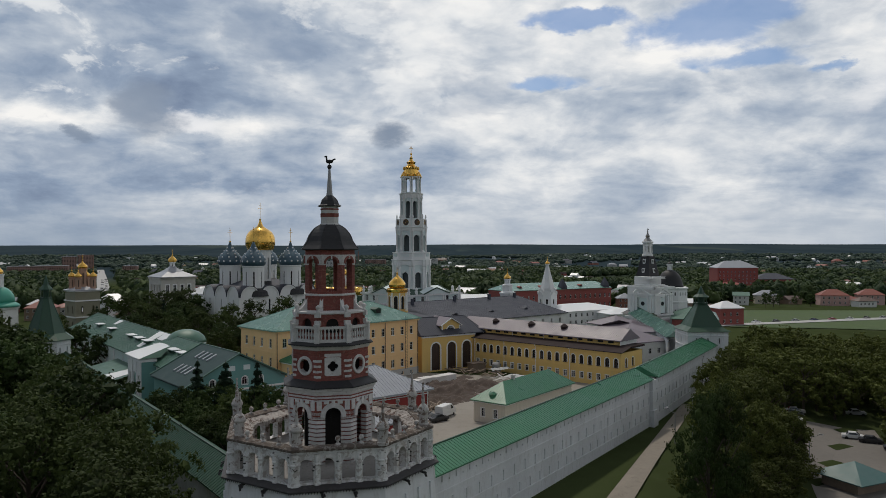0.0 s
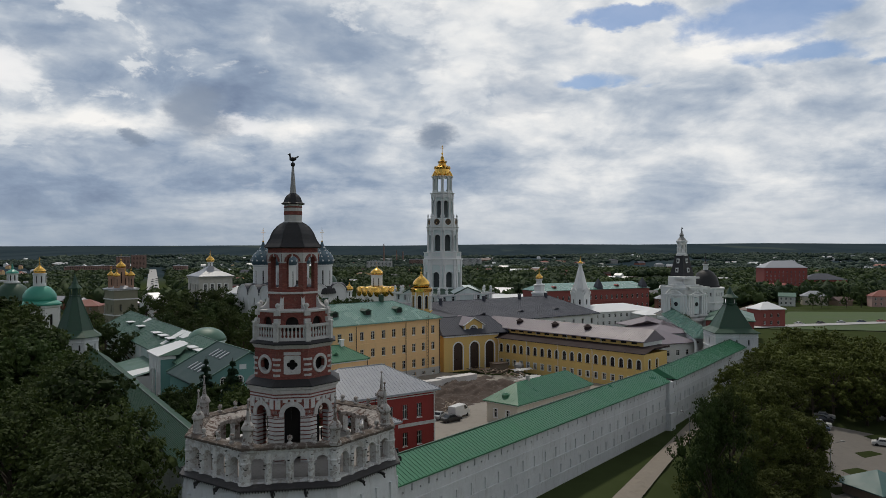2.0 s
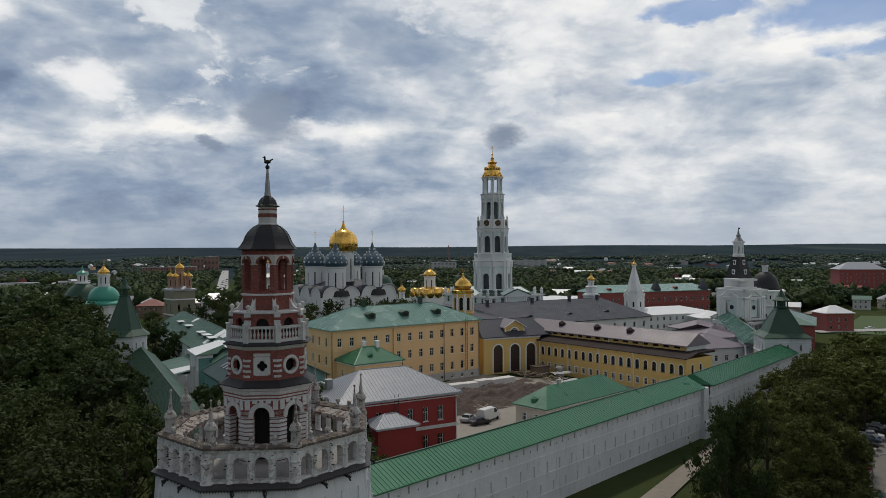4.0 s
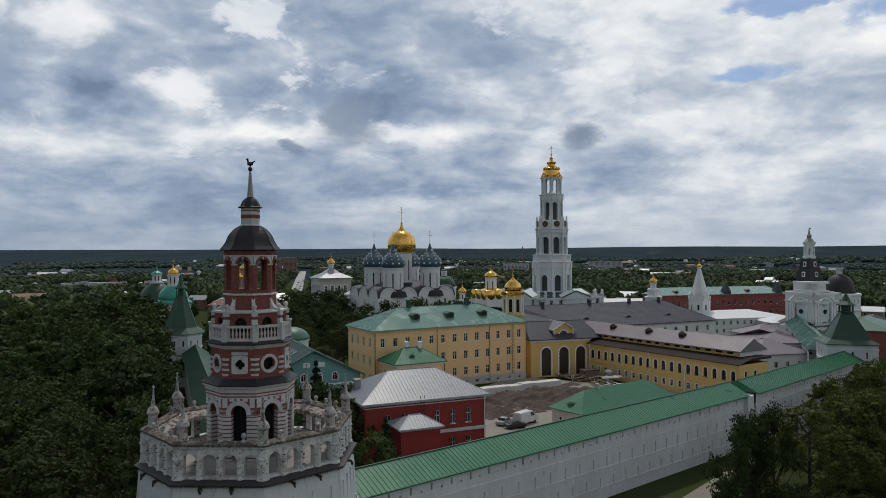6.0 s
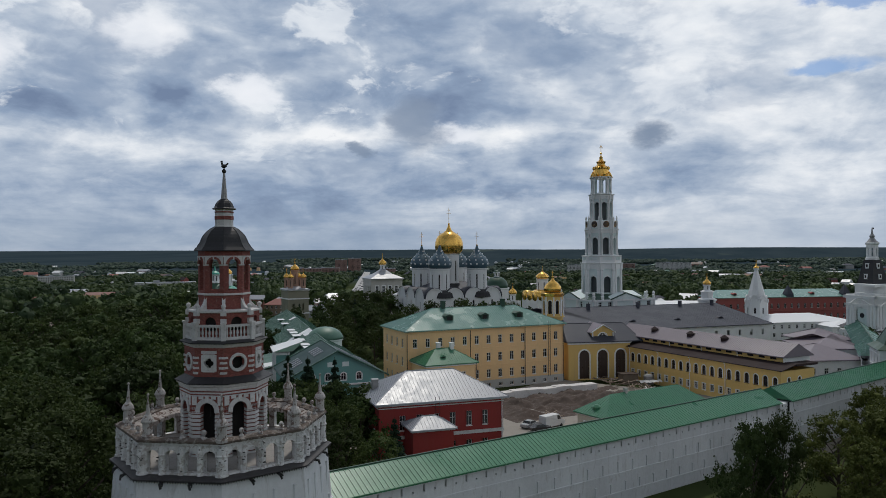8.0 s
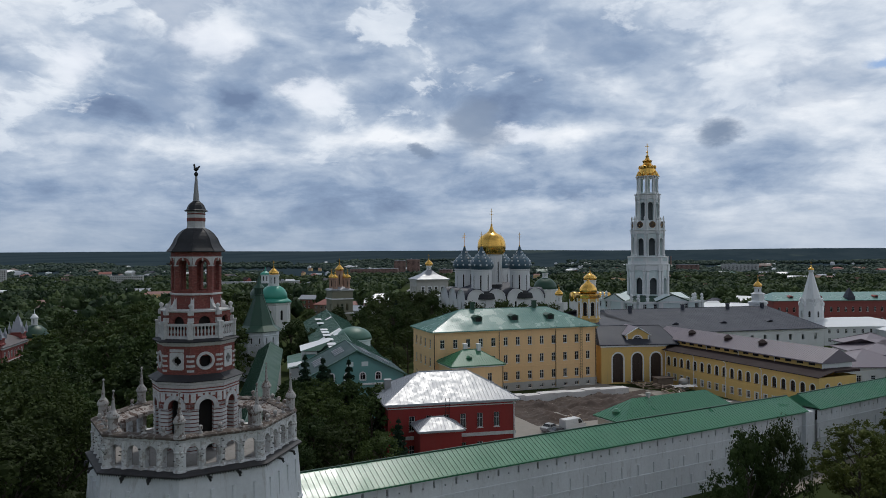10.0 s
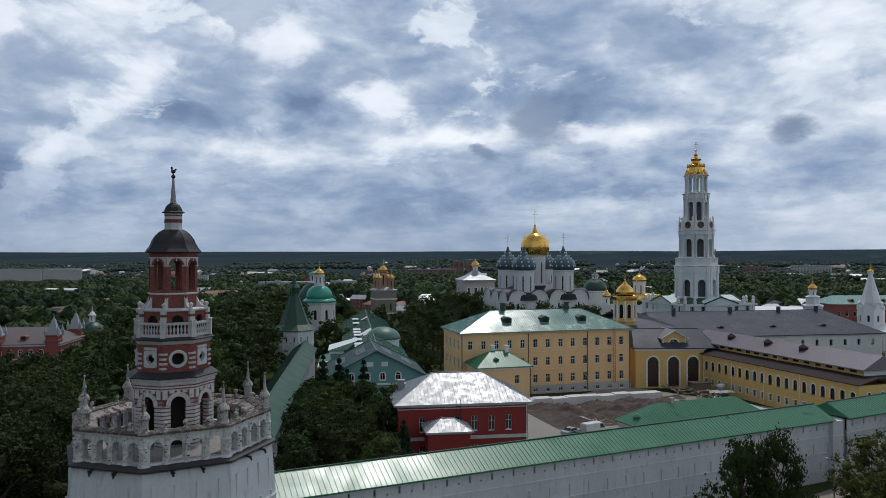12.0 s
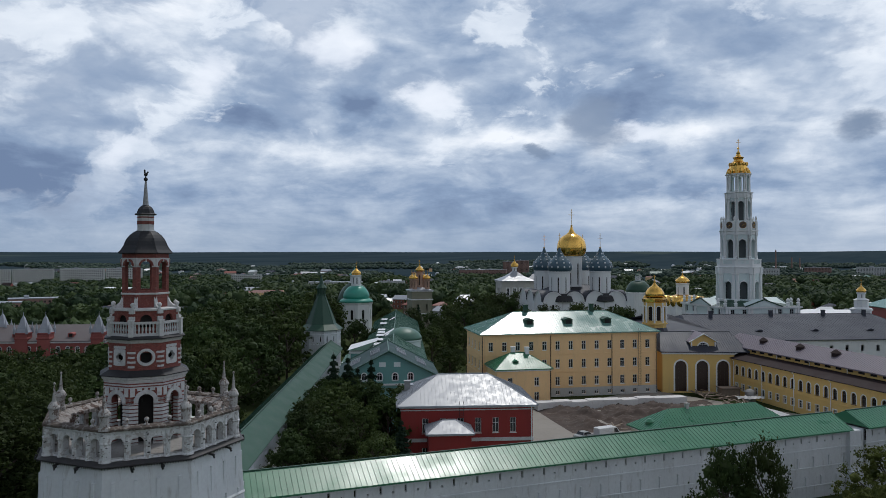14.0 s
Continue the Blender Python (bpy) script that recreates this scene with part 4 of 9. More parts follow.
    for k in range(8):
        M, L = side_pose(R2, PHI, k)
        bm = bmesh.new()
        C = M @ Matrix.Translation((L / 2, 0, 25.66)) @ Matrix.Rotation(math.pi / 2, 4, "X")
        if k % 2 == 0:
            lathe(bm, [(0.54, -0.3), (0.54, 0.06), (0.56, 0.10), (0.74, 0.10), (0.78, 0.05), (0.78, -0.1)], 28, M=C, cap=False)
            part("round_window_surround", bm, CHALK, mid, smooth=False)
        else:
            n, w, h = 32, 0.66, 0.74
            ring = []
            for i in range(n):
                a = 2 * math.pi * i / n
                rr = 0.30 + 0.13 * abs(math.cos(2 * a)) ** 0.6
                s = min(w / max(abs(math.cos(a)), 1e-6), h / max(abs(math.sin(a)), 1e-6))
                ring.append(((rr * math.cos(a), rr * math.sin(a)), (s * math.cos(a), s * math.sin(a))))
            for i in range(n):
                (p, q), (r, s) = ring[i], ring[(i + 1) % n]
                face(bm, [(p[0], p[1], 0.07), (q[0], q[1], 0.07), (s[0], s[1], 0.07), (r[0], r[1], 0.07)], C)
                face(bm, [(p[0], p[1], 0.07), (r[0], r[1], 0.07), (r[0], r[1], -0.3), (p[0], p[1], -0.3)], C)
                face(bm, [(q[0], q[1], 0.07), (q[0], q[1], -0.05), (s[0], s[1], -0.05), (s[0], s[1], 0.07)], C)
            box(bm, -0.66, 0.66, 0.78, 1.02, -0.05, 0.06, C)
            part("quatrefoil_surround", bm, CHALK, mid)
        bm = bmesh.new()
        for side in (0.13, L - 0.13):
            for i in range(4):
                d = 0.26 if i % 2 else 0.18
                box(bm, side - d, side + d, -0.035, 0.02, 24.75 + i * 0.42, 24.93 + i * 0.42, M)
        part("quoin", bm, CHALK, mid)
    part("cornice", octa([(3.26, 26.9), (3.36, 26.98), (3.5, 27.2), (3.52, 27.3), (3.1, 27.3)]), CHALK, t)
    part("cornice_roof", octa([(3.70, 27.27), (3.72, 27.36), (3.05, 27.62), (3.0, 27.27)]), DARKMETAL, t)
    # balustrade
    R3 = 3.30
    post_me = bal_me = None
    for k in range(8):
        M, L = side_pose(R3, PHI, k)
        bm = bmesh.new()
        box(bm, 0, L, 0.02, 0.26, 27.55, 27.78, M)
        box(bm, 0, L, 0.0, 0.28, 28.62, 28.82, M)
        rail = part("balustrade", bm, CHALK, t, "white turned balustrade")
        for i in range(7):
            m = M @ Matrix.Translation((L * (i + 1.2) / 8.4, 0.14, 27.78))
            if bal_me is None:
                bal_me = part("baluster", turned([(0.08, 0), (0.08, 0.08), (0.05, 0.12), (0.105, 0.32), (0.09, 0.45), (0.045, 0.65), (0.08, 0.78), (0.08, 0.85)], 8), CHALK, rail, smooth=True, m=m).data
            else:
                part("baluster", bal_me, None, rail, m=m)
        a = PHI + math.pi * k / 4
        m = Matrix.Translation((3.2 * math.cos(a), 3.2 * math.sin(a), 0)) @ Matrix.Rotation(a, 4, "Z")
        if post_me is None:
            bm = bmesh.new()
            box(bm, -0.2, 0.2, -0.2, 0.2, 27.5, 28.95)
            box(bm, -0.25, 0.25, -0.25, 0.25, 28.9, 29.02)
            post_me = part("post", bm, CHALK, rail, m=m).data
        else:
            part("post", post_me, None, rail, m=m)
    # open brick arcade behind the balustrade, with posts and ball finials
    R4 = 3.02
    bm = bmesh.new()
    octa_ring(bm, R4, 27.5, 29.8, lambda k: [(0, 1.0, 28.3, 29.45, True)], 0.26)
    arcade = part("gallery_arcade", bm, BRICK, t)
    part("coping", octa([(3.05, 29.78), (3.16, 29.82), (3.16, 29.95), (2.7, 30.0), (2.0, 30.05)]), CHALK, arcade)
    for k in range(8):
        a = PHI + math.pi * k / 4
        m = Matrix.Translation((2.95 * math.cos(a), 2.95 * math.sin(a), 0)) @ Matrix.Rotation(a, 4, "Z")
        bm = bmesh.new()
        box(bm, -0.24, 0.24, -0.24, 0.24, 28.95, 29.3, m)
        box(bm, -0.24, 0.24, -0.24, 0.24, 29.55, 29.95, m)
        part("stone_block", bm, CHALK, arcade)
        bm = bmesh.new()
        lathe(bm, [(0.16, 29.95), (0.16, 30.05), (0.08, 30.12), (0.2, 30.3), (0.2, 30.42), (0.05, 30.55)], 10, M=m)
        part("ball_finial", bm, CHALK, arcade, smooth=True)
        bm = bmesh.new()
        prof = [(0, 31.2), (0.12, 31.18), (0.2, 30.85), (0.36, 30.5), (0.62, 30.22), (0.85, 30.12), (0.85, 30.0), (0, 30.0)]
        M2 = Matrix.Rotation(a, 4, "Z") @ Matrix.Translation((1.95, 0, 0))
        for s in (-0.14, 0.14):
            face(bm, [(x, s, z) for x, z in (prof if s < 0 else prof[::-1])], M2)
        for p, q in zip(prof, prof[1:]):
            face(bm, [(p[0], -0.14, p[1]), (p[0], 0.14, p[1]), (q[0], 0.14, q[1]), (q[0], -0.14, q[1])], M2)
        part("scroll_buttress", bm, CHALK, t)
    # belfry drum
    R5 = 2.16
    bm = bmesh.new()
    lathe(bm, [(R5, 30.0), (R5, 31.3)], 8, PHI)
    part("belfry_base", bm, BRICK, t)
    part("string_course", octa([(2.16, 31.2), (2.26, 31.24), (2.26, 31.36), (2.1, 31.4)]), CHALK, t)
    bm = bmesh.new()
    octa_ring(bm, R5, 31.35, 34.95, lambda k: [(0, 0.92, 31.6, 34.3, True)], 0.36)
    belfry = part("belfry", bm, BRICK, t, "open red-brick belfry with tall arches")
    for k in range(8):
        M, L = side_pose(R5, PHI, k)
        bm = bmesh.new()
        arch_band(bm, L / 2, 0.92, 33.84, 0.18, -0.13, 0.04, 0.0, M, 10)
        part("arch_surround", bm, BRICK, belfry)
        bm = bmesh.new()
        panel(bm, L, 33.78, 34.45, [(L / 2, 0.96, 33.78, 34.32, True)], 0.05, M, back=False, y=-0.05)
        box(bm, L / 2 - 0.05, L / 2 + 0.05, -0.17, 0.0, 34.2, 34.45, M)
        box(bm, -0.02, L + 0.02, -0.08, 0.02, 34.45, 34.56, M)
        box(bm, 0.0, 0.34, -0.05, 0.02, 33.72, 33.82, M)
        box(bm, L - 0.34, L, -0.05, 0.02, 33.72, 33.82, M)
        part("stone_trim", bm, CHALK, belfry)
    part("belfry_floor", octa([(1.8, 31.3), (1.8, 31.42)]), CONCRETE, belfry)
    # domes, lantern, spire and bird
    prof = [(2.42, 34.95), (2.52, 35.0), (2.50, 35.05), (2.26, 35.32), (2.02, 35.70), (1.96, 35.85), (1.85, 36.12), (1.67, 36.4), (1.42, 36.68), (1.14, 36.90), (0.78, 37.08)]
    dome = part("dome", octa(prof), DARKMETAL, t, "black ribbed metal dome")
    for k in range(8):
        a = PHI + math.pi * k / 4
        bm = bmesh.new()
        for p, q in zip(prof[2:], prof[3:]):
            beam(bm, (p[0] * math.cos(a), p[0] * math.sin(a), p[1]), (q[0] * math.cos(a), q[0] * math.sin(a), q[1]), 0.05)
        part("dome_rib", bm, DARKMETAL, dome)
    lantern = part("lantern", octa([(0.84, 37.03), (0.84, 37.12), (0.77, 37.16), (0.77, 38.5), (0.82, 38.56), (0.82, 38.64)]), CHALK, t, "small white and brick lantern")
    for z, h in ((37.68, 0.32), (38.28, 0.12)):
        bm = bmesh.new()
        lathe(bm, [(0.78, z), (0.80, z + 0.02), (0.80, z + h - 0.02), (0.78, z + h)], 8, PHI)
        part("brick_band", bm, BRICK, lantern)
    part("small_dome", octa([(0.9, 38.56), (1.02, 38.6), (1.02, 38.65), (0.84, 38.74), (0.78, 38.9), (0.7, 39.1), (0.55, 39.3), (0.34, 39.45), (0.3, 39.5)]), DARKMETAL, t)
    part("spire", turned([(0.30, 39.45), (0.27, 39.6), (0.09, 41.75)], 8, PHI), GREYMETAL, t, "pale grey metal spire")
    part("spire_ball", turned([(0.06, 41.7), (0.17, 41.82), (0.19, 41.92), (0.15, 42.03), (0.05, 42.1)], 12), IRON, t, smooth=True)
    bm = bmesh.new()
    bmesh.ops.create_uvsphere(bm, u_segments=12, v_segments=8, radius=1.0, matrix=Matrix.Translation((0, 0, 42.36)) @ Matrix.Diagonal((0.34, 0.14, 0.17, 1)))
    bmesh.ops.create_uvsphere(bm, u_segments=8, v_segments=6, radius=1.0, matrix=Matrix.Translation((-0.28, 0, 42.78)) @ Matrix.Diagonal((0.10, 0.08, 0.08, 1)))
    beam(bm, (-0.22, 0, 42.38), (-0.28, 0, 42.76), 0.11)
    beam(bm, (-0.34, 0, 42.78), (-0.47, 0, 42.75), 0.06)
    beam(bm, (0.2, 0, 42.42), (0.52, 0, 42.56), 0.1)
    beam(bm, (0, 0, 42.05), (0, 0, 42.3), 0.07)
    part("bird_figure", bm, IRON, t, "dark metal waterbird figure", m=Matrix.Rotation(radians(-12), 4, "Z"))
    return t


corner_tower()


# ---- round-cornered gate tower with green tent roof ----
def tent_tower(m, label, R, eave, rise, mat, lantern_h, n=8):
    t = thing("tent_tower", m, label, "tower")
    bm = bmesh.new()
    ops = lambda L: [(L * f, 0.4, eave - 3.2, eave - 1.7, False) for f in ((0.22, 0.5, 0.78) if n == 4 else (0.25, 0.75))]
    for k in range(n):
        M, L = side_pose(R, 0.2, k, n)
        panel(bm, L, -6, eave, ops(L), 0.5, M, back=False)
    part("wall", bm, WHITE, t)
    # solid dark filling that gives the slots a painted shade
    part("inner_core", turned([(R - 0.7, eave - 4), (R - 0.7, eave)], n, 0.2), OPENINGSHADE, t)
    bm = bmesh.new()
    for z in (eave - 1.2, eave - 4.0, eave - 7.5):
        lathe(bm, [(R, z), (R + 0.16, z + 0.04), (R + 0.16, z + 0.2), (R, z + 0.24)], n, 0.2)
    part("string_course", bm, WHITE, t)
    roof = part("roof", turned([(R + 0.1, eave - 0.1), (R + 0.75, eave), (R + 0.75, eave + 0.12), (R * 0.78, eave + rise * 0.16), (R * 0.2, eave + rise)], 4 if n == 4 else n, 0.2), mat, t, "steep green metal tent roof")
    for k in range(n):
        bm = bmesh.new()
        a = 0.2 + 2 * math.pi * k / n
        beam(bm, (R * 0.78 * math.cos(a), R * 0.78 * math.sin(a), eave + rise * 0.16), (R * 0.2 * math.cos(a), R * 0.2 * math.sin(a), eave + rise), 0.14)
        part("hip_cap", bm, mat, roof)
    top = eave + rise
    bm = bmesh.new()
    r = R * 0.2
    for k in range(8):
        a = 0.2 + math.pi * k / 4
        beam(bm, (r * math.cos(a), r * math.sin(a), top - 0.1), (r * math.cos(a), r * math.sin(a), top + lantern_h * 0.35), 0.2)
    lathe(bm, [(r * 1.25, top - 0.15), (r * 1.25, top + 0.1)], 8, 0.2)
    lathe(bm, [(r * 0.7, top), (r * 0.7, top + lantern_h * 0.35)], 8, 0.2)
    part("lookout", bm, DEEPGREEN, t, "open wooden lookout under a small spire")
    part("spire", turned([(r * 1.4, top + lantern_h * 0.33), (r * 1.4, top + lantern_h * 0.37), (r * 0.7, top + lantern_h * 0.55), (0.08, top + lantern_h)], 8, 0.2), DEEPGREEN, t)
    return t


tent_tower(pose(71.0, 198.3, 0, 0, 0, 33.5), "square white fortress tower with green tent roof and lookout", 7.64, 12.6, 7.4, DEEPGREEN, 4.6, 4)
tent_tower(pose(-95.3, 172.8, 0, 0, 0, 40), "white fortress tower with tall dark green tent roof", 5.6, 13.6, 10.0, DEEPGREEN, 5.4)

# ---- ochre three-storey residence ----
def dormer(parent, x, y, z, mat, w=1.3, h=1.2, d=1.8):
    bm = bmesh.new()
    box(bm, x - w / 2, x + w / 2, y, y + d, z, z + h)
    dm = part("dormer", bm, mat, parent)
    bm = bmesh.new()
    face(bm, [(x - w / 2 - 0.15, y - 0.2, z + h), (x + w / 2 + 0.15, y - 0.2, z + h), (x, y - 0.2, z + h + 0.5)])
    face(bm, [(x - w / 2 - 0.15, y - 0.2, z + h), (x, y - 0.2, z + h + 0.5), (x, y + d + 1.2, z + h + 0.5), (x - w / 2 - 0.15, y + d + 0.6, z + h)])
    face(bm, [(x + w / 2 + 0.15, y - 0.2, z + h), (x + w / 2 + 0.15, y + d + 0.6, z + h), (x, y + d + 1.2, z + h + 0.5), (x, y - 0.2, z + h + 0.5)])
    part("dormer_roof", bm, mat, dm)
    bm = bmesh.new()
    box(bm, x - w * 0.3, x + w * 0.3, y - 0.04, y + 0.02, z + 0.25, z + h - 0.1)
    part("louvre", bm, OPENINGSHADE, dm)
    return dm


def chimney(parent, x, y, z, h, mat=None, w=0.8):
    bm = bmesh.new()
    box(bm, x - w / 2, x + w / 2, y - w / 2, y + w / 2, z - 1.2, z + h)
    box(bm, x - w * 0.62, x + w * 0.62, y - w * 0.62, y + w * 0.62, z + h, z + h + 0.18)
    return part("chimney", bm, mat or PLINTH, parent)


def downpipe(parent, x, z0, z1, y=-0.12, mat=None, M=I4):
    bm = bmesh.new()
    lathe(bm, [(0.09, z0 + 0.2), (0.09, z1 - 0.3)], 6, M=M @ Matrix.Translation((x, y, 0)))
    beam(bm, M @ Vector((x, y, z1 - 0.35)), M @ Vector((x, y - 0.45, z1 + 0.05)), 0.16)
    part("downpipe", bm, mat or DARKMETAL, parent)


def residence():
    a, b = (-39.4, 170.0), (-7.1, 202.4)
    L, D = span_of(a, b), 16.3
    h = thing("residence", front_pose(a, b), "ochre three-storey residence with pale green hipped roof", "building")
    xs = [2.3 + (L - 4.8) * i / 12 for i in range(13)]
    rows = [(11.5, 2.15), (7.0, 2.15), (2.7, 2.15)]
    front = [(x, 1.15, z, z + hh, False) for x in xs for z, hh in rows] + [(x, 1.05, 0.45, 1.35, False) for x in xs]
    ys = [2.6, 6.2, 9.8, 13.6]
    left = [(y, 1.15, z, z + hh, False) for y in ys for z, hh in rows]
    right = left
    bm = bmesh.new()
    M = shell(bm, L, D, -1.0, 15.7, front, right, (), left)
    part("wall", bm, PEACH, h)
    for c, w, s, t, _ in front:
        window(h, c, s, w, round(t - s, 3))
    for c, w, s, t, _ in left:
        window(h, c, s, w, round(t - s, 3), M[3])
        window(h, c, s, w, round(t - s, 3), M[1])
    bm = bmesh.new()
    for z, d, t in ((15.2, 0.32, 0.35), (14.95, 0.16, 0.2), (10.35, 0.10, 0.2), (5.9, 0.10, 0.2)):
        box(bm, -d, L + d, -d, D + d, z, z + t)
    part("string_course", bm, PEACH, h)
    bm = bmesh.new()
    panel(bm, L + 0.16, -1.0, 2.1, [(x + 0.08, 1.05, 0.45, 1.35, False) for x in xs], 0.09, Matrix.Translation((-0.08, -0.085, 0)), back=False)
    part("plinth", bm, PLINTH, h, "whitewashed basement plinth")
    roof_with_seams(h, 0, L, 0, D, 15.75, 4.7, TEALROOF, inset=11.0, over=0.7, label="pale green standing-seam metal roof")
    for x in (13.0, 23.2, 33.6):
        dormer(h, x, 2.8, 17.0, DEEPGREEN, 2.2, 1.7, 2.6)
    chimney(h, 13.6, 8.2, 20.3, 1.8, DEEPGREEN, 1.0)
    chimney(h, 31.5, 8.2, 20.3, 1.8, DEEPGREEN, 1.0)
    for x in (0.15, 17.5, 33.6, L - 0.2):
        downpipe(h, x, 0, 15.9)
    bm = bmesh.new()
    for x in (40.6, 41.2):
        beam(bm, (x, -0.5, 2.0), (x, -0.5, 16.6), 0.07)
    for i in range(34):
        beam(bm, (40.6, -0.5, 2.2 + i * 0.42), (41.2, -0.5, 2.2 + i * 0.42), 0.04)
    part("fire_ladder", bm, IRON, h, "rusty iron fire ladder")
    # low annex with its own roof
    an = thing("annex", h.matrix_world @ Matrix.Translation((1.2, -9.6, 0)), "low ochre annex with green hipped roof", "building")
    front = [(x, 1.15, 4.6, 6.6, False) for x in (3.2, 9.6)] + [(x, 1.15, 1.2, 3.2, False) for x in (3.2, 9.6)]
    bm = bmesh.new()
    M = shell(bm, 13.0, 9.5, -1.0, 8.6, front, (), (), [(3.0, 1.1, 4.6, 6.6, False)])
    part("wall", bm, PEACH, an)
    for c, w, s, t, _ in front:
        window(an, c, s, w, round(t - s, 3))
    window(an, 3.0, 4.6, 1.1, 2.0, M[3])
    bm = bmesh.new()
    box(bm, -0.22, 13.22, -0.22, 9.4, 8.1, 8.4)
    part("cornice", bm, CLEAN, an)
    roof_with_seams(an, 0, 13.0, 0, 9.5, 8.65, 3.1, GREENROOF, inset=5.0, over=0.5, label="glossy green metal roof")
    for x, y in ((5.5, 5.6), (8.6, 4.6)):
        chimney(an, x, y, 11.6, 1.3, CLEAN, 0.9)
    dormer(an, 5.0, 1.6, 9.4, GREENROOF, 1.2, 0.7)
    for y in (0.1,):
        downpipe(an, 12.9, 0, 8.6)


residence()


# ---- hall with three tall arches ----
def arch_hall():
    a, b = (-6.0, 203.6), (9.3, 213.2)
    L, D = span_of(a, b), 16.0
    h = thing("arch_hall", front_pose(a, b), "yellow hall with three tall arched windows", "building")
    xs = [4.6, 10.0, 15.2]
    front = [(x, 2.9, 0.3, 8.1, True) for x in xs]
    bm = bmesh.new()
    shell(bm, L, D, -1.0, 10.4, front)
    part("wall", bm, YELLOW, h)
    for x in xs:
        window(h, x, 0.3, 2.9, 7.8, y=0.35, arched=True, frame_mat=BROWNDOOR, pane_mat=BROWNDOOR, surround=0.38, bars=2, sill=False)
    bm = bmesh.new()
    box(bm, -0.25, L + 0.1, -0.3, 0.1, 9.75, 10.2)
    part("cornice", bm, CLEAN, h)
    roof_with_seams(h, 0, L + 3, 0, D, 10.45, 4.2, SLATE, inset=2.0, over=0.6, label="dark slate-grey sheet-metal roof")
    # lucarne with a half-round window
    lu = thing("lucarne", h.matrix_world @ Matrix.Translation((7.6, 1.8, 10.6)), "yellow gabled lucarne with half-round window", "dormer")
    bm = bmesh.new()
    panel(bm, 6.4, 0, 2.2, [(3.2, 2.6, 0.4, 1.9, True)], 0.4)
    face(bm, [(0, 0, 2.2), (6.4, 0, 2.2), (3.2, 0, 4.0)])
    face(bm, [(0, 0, 0), (0, 0, 2.2), (0, 6, 2.2), (0, 6, 0)])
    face(bm, [(6.4, 0, 0), (6.4, 6, 0), (6.4, 6, 2.2), (6.4, 0, 2.2)])
    part("wall", bm, YELLOW, lu)
    window(lu, 3.2, 0.4, 2.6, 1.5, y=0.25, arched=True, surround=0.3, bars=1, sill=False)
    bm = bmesh.new()
    for s in (0, 1):
        p = [(-0.5, -0.5, 2.1), (3.2, -0.5, 4.3), (3.2, 9.0, 4.3), (-0.5, 7.0, 2.1)]
        if s:
            p = [(6.4 - q[0], q[1], q[2]) for q in p][::-1]
        face(bm, p)
        face(bm, [(x, y, z - 0.18) for x, y, z in p[::-1]])
    part("roof", bm, MAUVEROOF, lu)
    bm = bmesh.new()
    for s in (0, 1):
        f = (lambda x: 6.4 - x) if s else (lambda x: x)
        beam(bm, (f(-0.45), -0.5, 2.05), (f(3.2), -0.5, 4.22), 0.22)
        beam(bm, (f(0.2), -0.1, 0), (f(0.2), -0.1, 2.1), 0.3)
    part("trim", bm, CLEAN, lu)


arch_hall()


